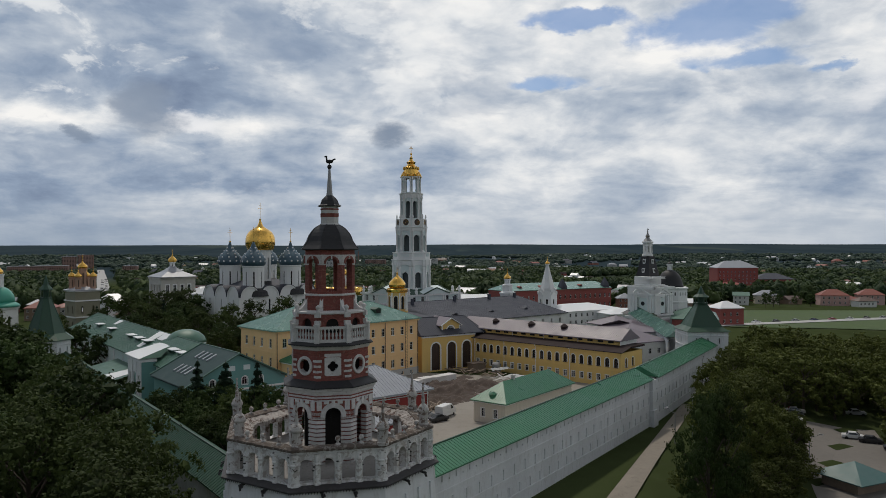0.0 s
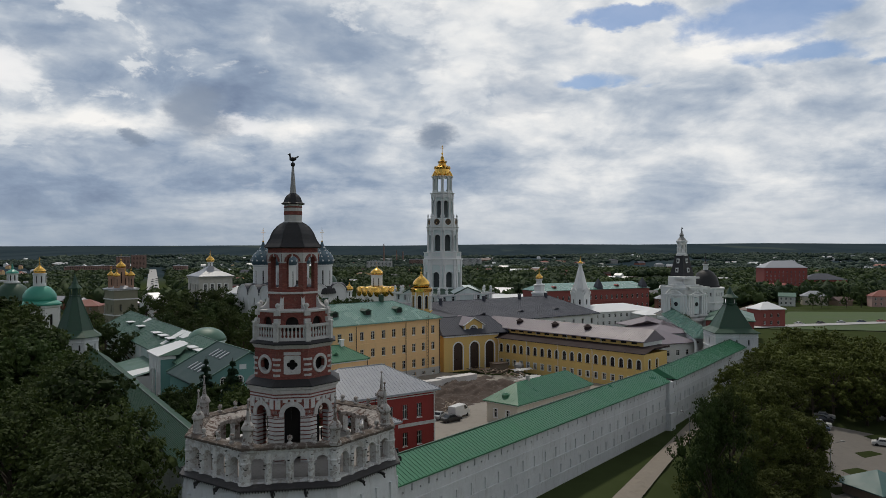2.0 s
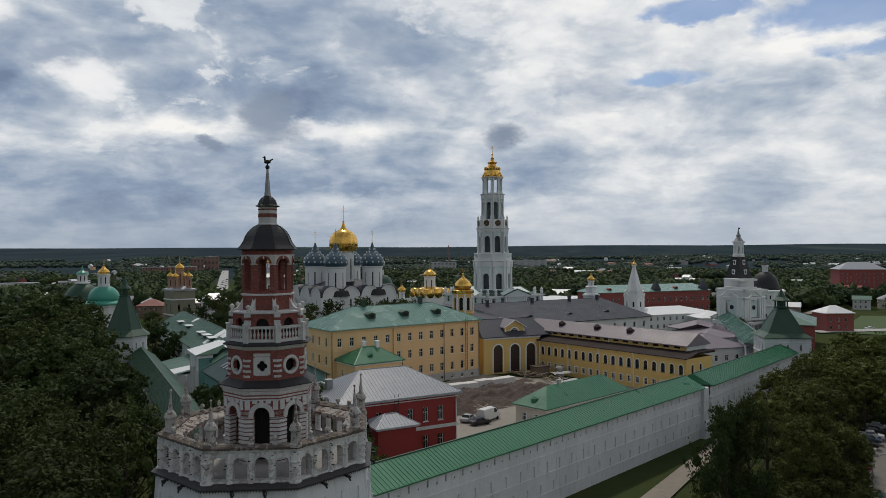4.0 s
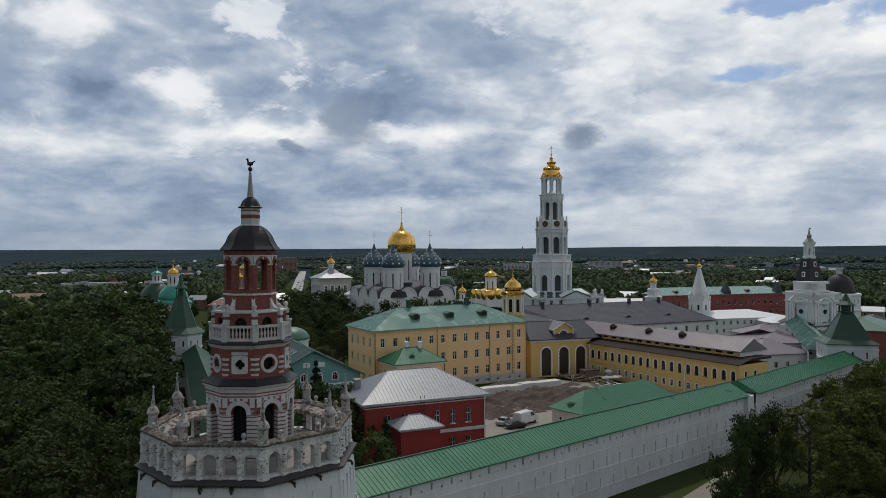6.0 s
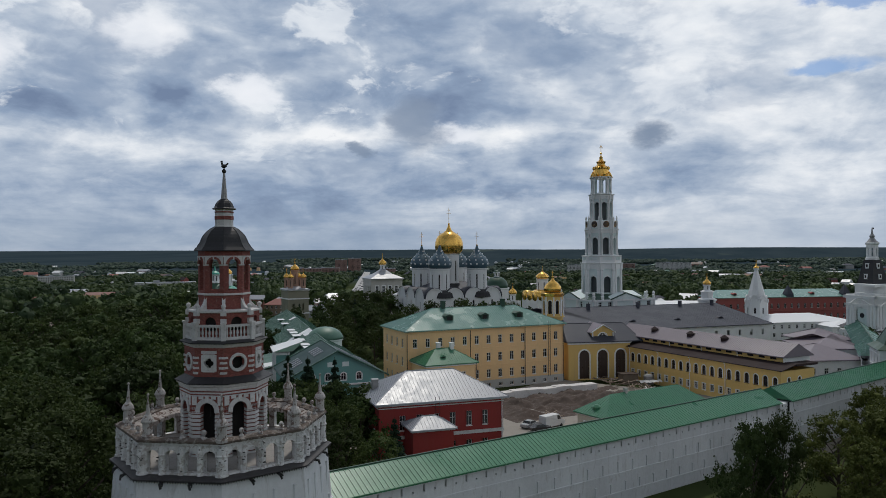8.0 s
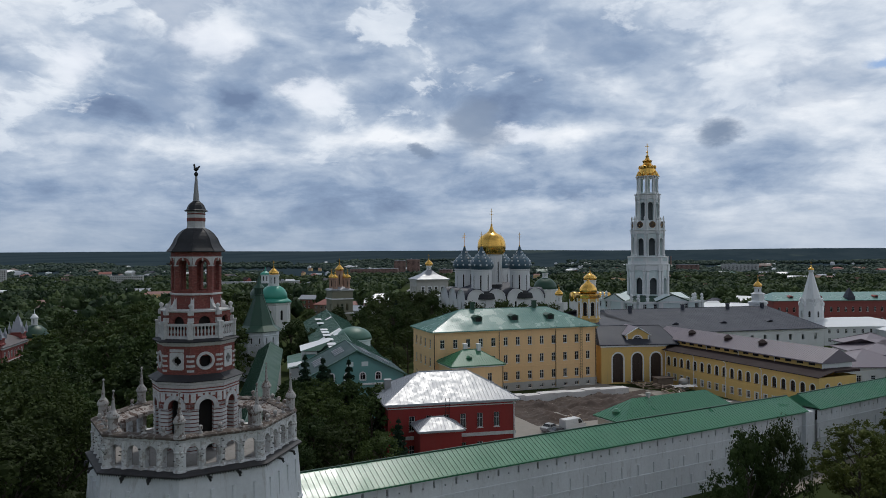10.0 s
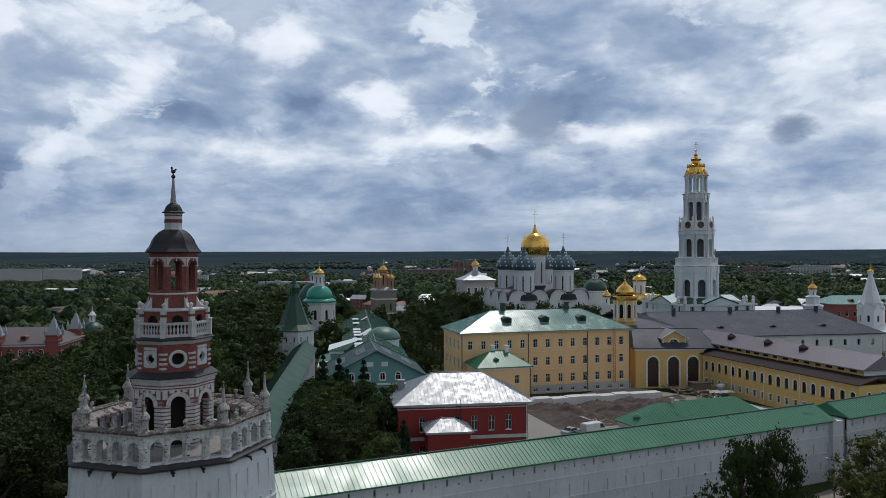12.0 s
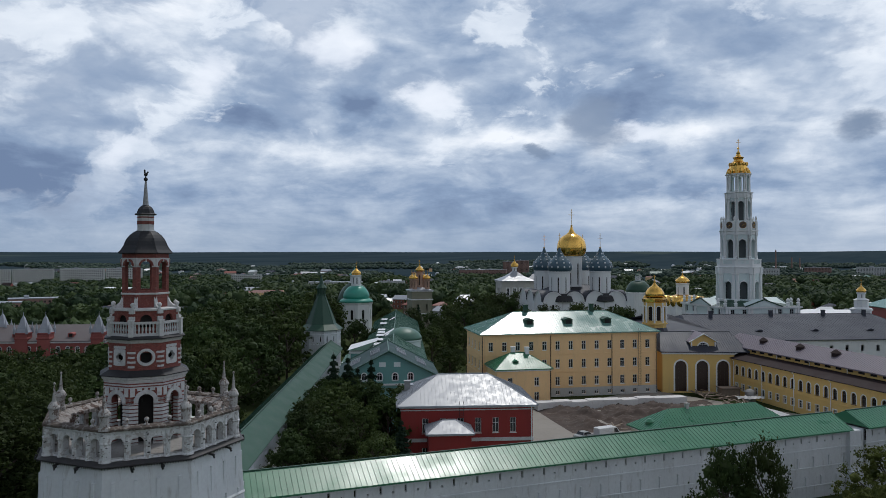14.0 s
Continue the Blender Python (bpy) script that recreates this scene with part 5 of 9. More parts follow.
# ---- long wing ----
def wing():
    a, b = (9.1, 212.5), (44.5, 180.0)
    L = span_of(a, b)
    h = thing("long_wing", front_pose(a, b), "long yellow two-storey wing with arched windows", "building")
    xs = [1.5 + (L - 3.0) * i / 18 for i in range(19)]
    front = [(x, 1.15, 5.0, 7.3, True) for x in xs] + [(x, 1.0, 1.3, 2.9, False) for x in xs]
    D = 11.0
    right = [(y, 1.0, 5.0, 7.3, True) for y in (2.5, 6.0)]
    bm = bmesh.new()
    M = shell(bm, L, D, -1.0, 8.8, front, right)
    part("wall", bm, YELLOW, h)
    for x in xs:
        window(h, x, 5.0, 1.15, 2.3, arched=True, frame_mat=BROWNDOOR, surround=0.2)
        window(h, x, 1.3, 1.0, 1.6, surround=0.16)
    for y in (2.5, 6.0):
        window(h, y, 5.0, 1.0, 2.3, M[1], arched=True, frame_mat=BROWNDOOR, surround=0.2)
    bm = bmesh.new()
    for z, d, t in ((8.35, 0.3, 0.45), (4.05, 0.12, 0.28)):
        box(bm, 0.1, L + d, -d, 0.1, z, z + t)
    part("cornice", bm, YELLOW, h)
    bm = bmesh.new()
    for z in (0.0, -0.16):
        q = [(-2, -0.55, 8.95 + z), (L + 0.5, -0.55, 8.95 + z), (L + 0.5, 4.5, 10.15 + z), (-2, 4.5, 10.15 + z)]
        face(bm, q if z == 0 else q[::-1])
    face(bm, [(-2, -0.55, 8.79), (L + 0.5, -0.55, 8.79), (L + 0.5, -0.55, 8.95), (-2, -0.55, 8.95)])
    face(bm, [(L + 0.5, -0.55, 8.79), (L + 0.5, 4.5, 9.99), (L + 0.5, 4.5, 10.15), (L + 0.5, -0.55, 8.95)])
    box(bm, L - 3.0, L + 0.5, 4.5, 11.5, 9.6, 10.1)
    part("lower_roof", bm, LOWROOF, h, "dark brown lower roof strip")
    bm = bmesh.new()
    box(bm, -2, L - 2.5, 4.2, 4.6, 10.0, 11.35)
    box(bm, L - 2.9, L - 2.5, 4.6, 11.6, 9.0, 11.35)
    gable = bmesh.new()
    face(gable, [(L - 2.48, 3.9, 10.1), (L - 2.48, 12.9, 10.1), (L - 2.48, 12.9, 11.4), (L - 2.48, 8.4, 14.0), (L - 2.48, 3.9, 11.4)])
    part("gable_end", gable, CLEAN, h, "white painted gable end")
    part("attic_wall", bm, YELLOW, h, "pale attic wall under the upper roof")
    vent = None
    for i in range(14):
        m = Matrix.Translation((2.5 + i * 3.1, 4.2, 10.5))
        if vent is None:
            bm = bmesh.new()
            box(bm, -0.8, 0.8, -0.06, 0.05, 0, 0.5)
            vent = part("vent", bm, OPENINGSHADE, h, m=m).data
        else:
            part("vent", vent, None, h, m=m)
    bm = bmesh.new()
    hip_roof(bm, -9, L - 2.3, 3.6, 13.2, 11.4, 2.7, inset=0.0, over=0.35)
    roof = part("roof", bm, MAUVEROOF, h, "brown-grey standing-seam metal roof")
    bm = bmesh.new()
    slope_seams(bm, (-9.3, 3.25, 11.4), (L - 1.95, 3.25, 11.4), (-9.3, 8.4, 14.1), (L - 1.95, 8.4, 14.1), 0.6)
    tagged(part("standing_seam", bm, MAUVEROOF, roof), kind="stuff")
    for x in (3.0, 16.0, 27.0):
        bm = bmesh.new()
        lathe(bm, [(1.0, 12.0), (1.0, 13.2), (1.25, 13.25), (0.3, 13.9), (0.1, 14.0)], 6, 0.3, M=Matrix.Translation((x, 6.6, 0.3)))
        part("roof_hatch", bm, LOWROOF, h)
    for x in (0.4, 11.2, 22.0, 33.0):
        downpipe(h, x, 0, 8.7, mat=CLEAN)
        downpipe(h, x, 9.0, 11.2, 4.0, mat=CLEAN)


wing()


# ---- red house ----
def red_house():
    a, b = (-19.4, 112.2), (-2.7, 125.5)
    L, D = span_of(a, b), 14.0
    h = thing("red_house", front_pose(a, b), "crimson two-storey house with grey sheet-metal hipped roof", "house")
    xs = [L - 3.2 - i * 2.85 for i in range(6)]
    front = [(x, 1.0, 6.2, 8.6, False) for x in xs] + [(x, 1.0, 1.6, 3.9, False) for x in xs]
    side = [(y, 1.0, z, z + 2.35, False) for y in (2.8, 7.0, 11.2) for z in (1.6, 6.2)]
    bm = bmesh.new()
    M = shell(bm, L, D, -1.0, 10.7, front, side, (), side)
    part("wall", bm, REDWALL, h)
    for c, w, s, t, _ in front:
        window(h, c, s, w, round(t - s, 3), surround=0.13, surround_mat=REDWALL)
    for c, w, s, t, _ in side:
        window(h, c, s, w, round(t - s, 3), M[1], surround=0.13, surround_mat=REDWALL)
        window(h, c, s, w, round(t - s, 3), M[3], surround=0.13, surround_mat=REDWALL)
    bm = bmesh.new()
    for z, d, t in ((9.85, 0.14, 0.14), (10.25, 0.3, 0.3), (4.85, 0.12, 0.55)):
        box(bm, -d, L + d, -d, D + d, z, z + t)
    part("string_course", bm, CHALK, h, "white painted string courses")
    roof_with_seams(h, 0, L, 0, D, 10.75, 3.85, GREYROOF, inset=7.2, over=0.8, step=0.62, label="bright grey folded sheet-metal roof")
    chimney(h, 1.2, 8.0, 11.6, 1.6, GREYMETAL, 1.0)
    bm = bmesh.new()
    box(bm, 1.0, 5.0, 9.2, 11.2, 10.9, 12.4)
    part("roof_housing", bm, GREYROOF, h)
    downpipe(h, L - 0.2, 0, 10.6, mat=CLEAN)
    bm = bmesh.new()
    for x in (L - 12.0, L - 11.3):
        beam(bm, (x, -0.5, 5.5), (x, -0.5, 11.4), 0.06)
    for i in range(13):
        beam(bm, (L - 12.0, -0.5, 5.7 + i * 0.42), (L - 11.3, -0.5, 5.7 + i * 0.42), 0.04)
    part("fire_ladder", bm, IRON, h)
    po = thing("porch", h.matrix_world @ Matrix.Translation((4.2, -5.2, 0)), "crimson entrance porch with small grey metal roof", "porch")
    bm = bmesh.new()
    shell(bm, 6.6, 5.2, -1.0, 7.4)
    part("wall", bm, REDWALL, po)
    bm = bmesh.new()
    box(bm, -0.12, 6.72, -0.12, 5.1, 2.2, 2.7)
    box(bm, -0.2, 6.8, -0.2, 5.1, 7.05, 7.3)
    part("string_course", bm, CHALK, po)
    roof_with_seams(po, 0, 6.6, 0, 5.2, 7.45, 1.5, GREYROOF, inset=2.8, over=0.5)


red_house()


# ---- small lodge with green roof inside the wall ----
def lodge():
    a, b = (6.2, 146.6), (12.2, 142.0)
    L, D = span_of(a, b), 28.0
    h = thing("lodge", front_pose(a, b), "small cream lodge with bright green metal roof", "house")
    bm = bmesh.new()
    front = [(2.2, 0.9, 1.2, 2.9, False), (5.2, 0.9, 1.2, 2.9, False)]
    left = [(3 + i * 3.4, 0.9, 1.2, 2.9, False) for i in range(7)]
    M = shell(bm, L, D, -1, 4.4, front, (), (), left)
    part("wall", bm, LODGEWALL, h)
    for c, w, s, t, _ in front:
        window(h, c, s, w, 1.7, surround=0.14)
    for c, w, s, t, _ in left:
        window(h, c, s, w, 1.7, M[3], surround=0.14)
    bm = bmesh.new()
    part("cornice", (box(bm, -0.15, L + 0.15, -0.15, D + 0.15, 3.95, 4.25), bm)[1], CLEAN, h)
    # ridge runs along the depth of the lodge
    bm = bmesh.new()
    o = 0.6
    p = [(-o, -o, 4.45), (L + o, -o, 4.45), (L + o, D + o, 4.45), (-o, D + o, 4.45)]
    r0, r1 = (L / 2, 5.0, 7.7), (L / 2, D - 4.0, 7.7)
    face(bm, [p[0], p[1], r0])
    face(bm, [p[1], p[2], r1, r0])
    face(bm, [p[2], p[3], r1])
    face(bm, [p[3], p[0], r0, r1])
    for i in range(4):
        j = (i + 1) % 4
        q, s = p[i], p[j]
        face(bm, [(q[0], q[1], 4.25), (s[0], s[1], 4.25), s, q])
    roof = part("roof", bm, GREENROOF, h)
    bm = bmesh.new()
    slope_seams(bm, p[0], p[1], r0, r0, 0.6)
    slope_seams(bm, p[1], p[2], r0, r1, 0.6)
    slope_seams(bm, p[3], p[0], r1, r0, 0.6)
    tagged(part("standing_seam", bm, GREENROOF, roof), kind="stuff")
    bm = bmesh.new()
    lathe(bm, [(0.75, 5.0), (0.75, 5.7), (0.85, 5.75), (0.3, 6.2)], 12, M=Matrix.Translation((L / 2, 1.3, 0)))
    part("roof_vent", bm, GREENROOF, roof)
    chimney(h, L / 2, 9.0, 7.4, 0.9, PLINTH, 0.6)


lodge()


# ---- long slate-roofed building ----
def slate_house():
    a, b = (-2.0, 256.0), (51.0, 300.0)
    L, D = span_of(a, b), 46.0
    h = thing("slate_roofed_hall", front_pose(a, b), "long white hall under a broad slate-grey roof", "building")
    bm = bmesh.new()
    shell(bm, L, D, -1.0, 8.3, [(3 + i * 5.2, 1.1, 4.5, 6.5, False) for i in range(13)], [(4 + i * 5.2, 1.1, 4.5, 6.5, False) for i in range(8)])
    part("wall", bm, CLEAN, h)
    roof_with_seams(h, -10, L, 0, D, 8.4, 6.2, SLATE, inset=6.0, over=0.8, step=1.0, label="broad slate-grey metal roof")
    for x in (14, 33, 52):
        dormer(h, x, 6.5, 9.9, SLATE, 2.2, 0.7, 2.5)
    for x, y in ((4, 20), (26, 21), (45, 21), (60, 21)):
        chimney(h, x, y, 14.0, 1.9, SLATE, 1.0)


slate_house()

# ---- bell tower ----
def bell_tower():
    cx, cy = -14.5, 330.0
    t = thing("bell_tower", pose(cx, cy, 0), "pale five-tier baroque bell tower with golden crown", "bell tower")
    phi = radians(-64 - 22.5)
    # broad lowest tier
    bm = bmesh.new()
    ops = [(x, 2.2, 4, 9, True) for x in (6, 16, 26)] + [(x, 1.8, 11.8, 14.2, False) for x in (3.5, 8.5, 23.5, 28.5)]
    sides = []
    for k in range(4):
        M = Matrix.Rotation(radians(44 + 90 * k), 4, "Z") @ Matrix.Translation((-16, -16, 0))
        sides.append(M)
        panel(bm, 32, -1, 15.2, ops, 0.8, M, back=False)
    low = part("lower_tier", bm, PALEBLUE, t, "pale blue-green lower tier with white trim")
    for M in sides:
        for c, w, s, h, a in ops:
            window(low, c, s, w, h - s, M, y=0.4, arched=a, bars=1, sill=False)
        bm = bmesh.new()
        for z, d, th in ((10.4, 0.4, 0.6), (14.6, 0.7, 0.7)):
            box(bm, -d, 32 + d, -d, 0.2, z, z + th, M)
        part("cornice", bm, CHURCH, low)
        for x in (0.8, 2.0, 10.2, 11.4, 20.6, 21.8, 30.0, 31.2):
            bm = bmesh.new()
            box(bm, x - 0.45, x + 0.45, -0.35, 0.1, 0, 15.2, M)
            part("pilaster", bm, CHURCH, low)
        bm = bmesh.new()
        face(bm, [(8.5, -0.8, 15.3), (23.5, -0.8, 15.3), (16, -0.8, 17.9)], M)
        face(bm, [(8.5, -0.8, 15.3), (16, -0.8, 17.9), (16, 5, 17.9), (8.5, 5, 15.3)], M)
        face(bm, [(23.5, -0.8, 15.3), (23.5, 5, 15.3), (16, 5, 17.9), (16, -0.8, 17.9)], M)
        part("pediment", bm, PALEBLUE, low)
        bm = bmesh.new()
        beam(bm, M @ Vector((8.2, -0.9, 15.3)), M @ Vector((16, -0.9, 18.0)), 0.42)
        beam(bm, M @ Vector((23.8, -0.9, 15.3)), M @ Vector((16, -0.9, 18.0)), 0.42)
        part("pediment_trim", bm, DEEPGREEN, low)
        for x in (0.6, 5.0, 27.0):
            bm = bmesh.new()
            lathe(bm, [(0.6, 15.2), (0.6, 16.3), (0.8, 16.4), (0.8, 16.6), (0.35, 16.8), (0.65, 17.5), (0.45, 18.0), (0.1, 18.4)], 8, M=M @ Matrix.Translation((x, 0.4, 0)))
            part("urn", bm, CHURCH, low)
    bm = bmesh.new()
    lathe(bm, [(22.9, 15.2), (22.9, 15.34), (13.4, 16.4), (9.0, 17.3)], 4, radians(44 + 45))
    part("skirt_roof", bm, DEEPGREEN, t, "dark green skirt roof")

    def tier(r, z0, z1, w, s, h, name, cols, pairs, top=1.4):
        """One octagonal storey: pale blue wall, tall arches, white columns at the corners and a white entablature."""
        bm = bmesh.new()
        octa_ring(bm, r, z0, z1, lambda k: [(0, w, s, h, True)], 1.0, phi)
        body = part(name, bm, PALEBLUE, t)
        part("floor", octa([(r - 0.2, z0 - 0.1), (r - 0.2, z0 + 0.2)], phi), CHURCH, body)
        # a solid dim core, added so that the arches look shaded inside
        if r > 4.5:
            part("bell_chamber", octa([(r - 2.0, z0), (r - 2.0, z1 - 1)], phi), BELLSHADE, body, "dim core painted as the shade of the bell chamber")
        column = None
        for k in range(8):
            M, L = side_pose(r, phi, k)
            bm = bmesh.new()
            arch_band(bm, L / 2, w, h - w / 2, 0.28, -0.2, 0.05, h - w / 2 - s, M, 12)
            box(bm, L / 2 - 0.25, L / 2 + 0.25, -0.3, 0.02, h + 0.1, h + 0.7, M)
            part("arch_surround", bm, CHURCH, body)
            side = L / 2 - w / 2 - 0.3
            for x in [v for q in (range(2) if pairs else range(1)) for v in (cols * 1.1 + q * (side - 2.2 * cols), L - cols * 1.1 - q * (side - 2.2 * cols))]:
                m = M @ Matrix.Translation((x, -cols * 0.7, 0))
                if column is None:
                    bm = bmesh.new()
                    lathe(bm, [(cols * 1.45, z0), (cols * 1.45, z0 + 0.9), (cols, z0 + 1.1), (cols * 0.86, z1 - top - 0.7), (cols * 1.4, z1 - top - 0.35), (cols * 1.4, z1 - top)], 10)
                    column = part("column", bm, CHURCH, body, m=m).data
                else:
                    part("column", column, None, body, m=m)
            # the entablature breaks forward over the columns
            for x in (cols * 1.6, L - cols * 1.6):
                bm = bmesh.new()
                box(bm, x - cols * 1.7, x + cols * 1.7, -cols * 1.9, 0.1, z1 - top, z1 + 0.02, M)
                part("entablature_block", bm, CHURCH, body)
        part("entablature", octa([(r, z1 - top), (r + 0.35, z1 - top + 0.05), (r + 0.4, z1 - 0.55), (r + 0.75, z1 - 0.4), (r + 1.0, z1 - 0.25), (r + 1.0, z1), (r - 0.5, z1 + 0.08)], phi), CHURCH, body)
        return body

    tier(8.3, 16.6, 30.4, 3.1, 17.6, 24.6, "second_tier", 0.40, True, 2.6)
    bm = bmesh.new()
    lathe(bm, [(8.5, 30.4), (8.5, 33.2), (8.75, 33.25), (8.75, 33.5), (7.0, 33.6)], 8, phi)
    attic = part("attic", bm, CHURCH, t, "white attic with balustrade panels")
    for k in range(8):
        M, L = side_pose(8.5, phi, k)
        bm = bmesh.new()
        for i in range(9):
            box(bm, L / 2 - 2.0 + i * 0.46, L / 2 - 1.78 + i * 0.46, -0.12, 0.02, 31.6, 33.0, M)
        part("baluster_row", bm, PALEBLUE, attic)
    tier(6.6, 33.5, 45.0, 2.9, 34.0, 41.4, "third_tier", 0.34, True, 1.7)
    # clock storey
    bm = bmesh.new()
    lathe(bm, [(6.7, 45.0), (6.7, 48.0), (6.9, 48.1), (6.9, 48.4), (4.0, 48.9)], 8, phi)
    clock = part("clock_storey", bm, PALEBLUE, t)
    for k in range(8):
        M, L = side_pose(6.7, phi, k)
        bm = bmesh.new()
        lathe(bm, [(1.75, -0.1), (1.75, 0.35), (1.4, 0.4)], 24, M=M @ Matrix.Translation((L / 2, -0.05, 47.1)) @ Matrix.Rotation(math.pi / 2, 4, "X"), cap=False)
        part("clock_ring", bm, CHURCH, clock)
        bm = bmesh.new()
        lathe(bm, [(1.45, 0.1), (1.45, 0.25)], 24, M=M @ Matrix.Translation((L / 2, 0, 47.1)) @ Matrix.Rotation(math.pi / 2, 4, "X"))
        dial = part("clock_face", bm, BROWNDOOR, clock, "dark round clock face")
        bm = bmesh.new()
        C = M @ Matrix.Translation((L / 2, -0.27, 47.1))
        for i in range(12):
            box(bm, -0.07, 0.07, -0.05, 0.0, 1.1, 1.4, C @ Matrix.Rotation(i * math.pi / 6, 4, "Y"))
        beam(bm, C @ Vector((0, -0.04, 0)), C @ Vector((0.9, -0.04, 0.4)), 0.12)
        beam(bm, C @ Vector((0, -0.04, 0)), C @ Vector((-0.35, -0.04, -0.5)), 0.12)
        part("clock_marks", bm, GOLD, dial, "gilded hour marks and pointers")
        for x in (0.6, L - 0.6):
            bm = bmesh.new()
            box(bm, x - 0.5, x + 0.5, -0.5, 0.3, 45.0, 48.5, M)
            lathe(bm, [(0.4, 48.5), (0.4, 48.8), (0.2, 48.95), (0.45, 49.6), (0.3, 50.1), (0.08, 50.8)], 8, M=M @ Matrix.Translation((x, -0.1, 0)))
            part("urn_pedestal", bm, CHURCH, clock)
    tier(4.7, 48.5, 60.4, 2.6, 49.0, 56.8, "fourth_tier", 0.32, False, 2.2)
    tier(4.15, 60.4, 68.0, 2.3, 60.9, 67.4, "fifth_tier", 0.30, False, 0.8)
    crown = part("crown", turned([(4.35, 67.60), (4.52, 68.00), (3.92, 68.60), (3.65, 70.00), (3.39, 71.20), (3.57, 71.80), (3.74, 72.20), (2.96, 72.60), (2.09, 73.10), (1.65, 73.90), (2.00, 74.50), (2.17, 74.80), (1.13, 75.30), (0.70, 76.20), (0.83, 76.70), (0.26, 77.40), (0.17, 78.20)], 16, phi), GOLD, t, "gilded stepped crown with scrolls")
    for k in range(16):
        a = phi + math.pi * k / 8
        M = Matrix.Rotation(a, 4, "Z")
        bm = bmesh.new()
        lathe(bm, [(0.17, 67.00), (0.65, 67.40), (0.74, 68.20), (0.43, 69.00), (0.13, 69.60)], 8, M=M @ Matrix.Translation((4.1 if k % 2 == 0 else 3.9, 0, 0 if k % 2 == 0 else 0.7)))
        part("scroll", bm, GOLD, crown)
        bm = bmesh.new()
        lathe(bm, [(0.09, 71.20), (0.37, 71.60), (0.37, 72.20), (0.09, 72.70)], 8, M=M @ Matrix.Translation((3.4, 0, 0)))
        part("scroll", bm, GOLD, crown)
    bm = bmesh.new()
    lathe(bm, [(0.13, 78.00), (0.48, 78.30), (0.48, 78.70), (0.10, 79.00)], 10)
    cross_mesh(bm, 78.7, 3.6, 0.22)
    part("cross", bm, GOLD, crown, "gilded cross")
    for k, z in ((0, 40), (3, 40), (5, 54), (2, 63)):
        a = phi + math.pi * (k + 0.5) / 4
        bm = bmesh.new()
        lathe(bm, [(1.1, z - 1.3), (0.85, z - 0.8), (0.6, z), (0.3, z + 0.5), (0.1, z + 0.6)], 12, M=Matrix.Translation((3.0 * math.cos(a), 3.0 * math.sin(a), 0)))
        part("bell", bm, IRON, t, "dark bronze bell", smooth=True)


bell_tower()


# ---- five-domed cathedral ----
def drum(parent, x, y, r, z0, z1, mat=None, slits=8, w=0.5):
    M0 = Matrix.Translation((x, y, 0))
    bm = bmesh.new()
    for k in range(24):
        M, L = side_pose(r, 0.13, k, 24)
        ops = [(L / 2, w, z0 + (z1 - z0) * 0.25, z0 + (z1 - z0) * 0.8, True)] if k % (24 // slits) == 0 else []
        panel(bm, L, z0, z1, ops, 0.3, M0 @ M, back=False)
    bmesh.ops.remove_doubles(bm, verts=bm.verts, dist=0.002)
    d = part("drum", bm, mat or CHURCH, parent)
    # dark filling behind the slits, coloured as their inner shade
    part("drum_core", turned([(r - 0.32, z0), (r - 0.32, z1)], 16, M=M0), OPENINGSHADE, d)
    part("drum_cornice", turned([(r, z1 - 0.7), (r + 0.25, z1 - 0.5), (r + 0.3, z1), (r - 0.2, z1 + 0.05)], 24, M=M0), mat or CHURCH, d)
    return d


def zakomara_wall(parent, length, bays, z0, spring, M, mat):
    """A wall that ends in a row of half-round gables."""
    w = length / bays
    bm = bmesh.new()
    ops = [((i + 0.5) * w, 0.9, spring - 5.5, spring - 1.0, True) for i in range(bays)]
    panel(bm, length, z0, spring, ops, 0.6, M, back=False)
    n = 14
    for i in range(bays):
        c = (i + 0.5) * w
        arc = [(c - w * 0.47 * math.cos(math.pi * j / n), 0.0, spring + w * 0.47 * math.sin(math.pi * j / n)) for j in range(n + 1)]
        face(bm, arc[::-1], M)
    wall = part("wall", bm, mat, parent)
    for i in range(bays):
        c = (i + 0.5) * w
        bm = bmesh.new()
        arch_band(bm, c, w * 0.84, spring, w * 0.05, -0.35, 0.0, 0, M, 14)
        box(bm, i * w - 0.5, i * w + 0.5, -0.3, 0.05, z0, spring, M)
        part("gable_moulding", bm, mat, wall)
        bm = bmesh.new()
        for a, b in zip(range(n), range(1, n + 1)):
            p = [(c - w * 0.49 * math.cos(math.pi * q / n), spring + w * 0.49 * math.sin(math.pi * q / n)) for q in (a, b)]
            face(bm, [(p[0][0], -0.5, p[0][1]), (p[1][0], -0.5, p[1][1]), (p[1][0], 6.0, p[1][1]), (p[0][0], 6.0, p[0][1])], M)
        part("vault_roof", bm, SLATE, wall)
        bm = bmesh.new()
        box(bm, c - 0.45, c + 0.45, 0.4, 0.5, spring - 5.5, spring - 1.0, M)
        part("pane", bm, GLASS, wall)
    return wall


FULL_ONION = [(0.80, 0.0), (0.93, 0.18), (0.99, 0.38), (1.0, 0.58), (0.98, 0.80), (0.92, 1.02), (0.80, 1.22), (0.62, 1.38), (0.40, 1.50), (0.22, 1.64), (0.11, 1.86), (0.05, 2.10)]
STARRED_ONION = [(0.80, 0.0), (0.95, 0.16), (1.0, 0.36), (0.98, 0.54), (0.90, 0.74), (0.75, 0.94), (0.56, 1.12), (0.38, 1.30), (0.25, 1.50), (0.14, 1.74), (0.06, 1.98)]


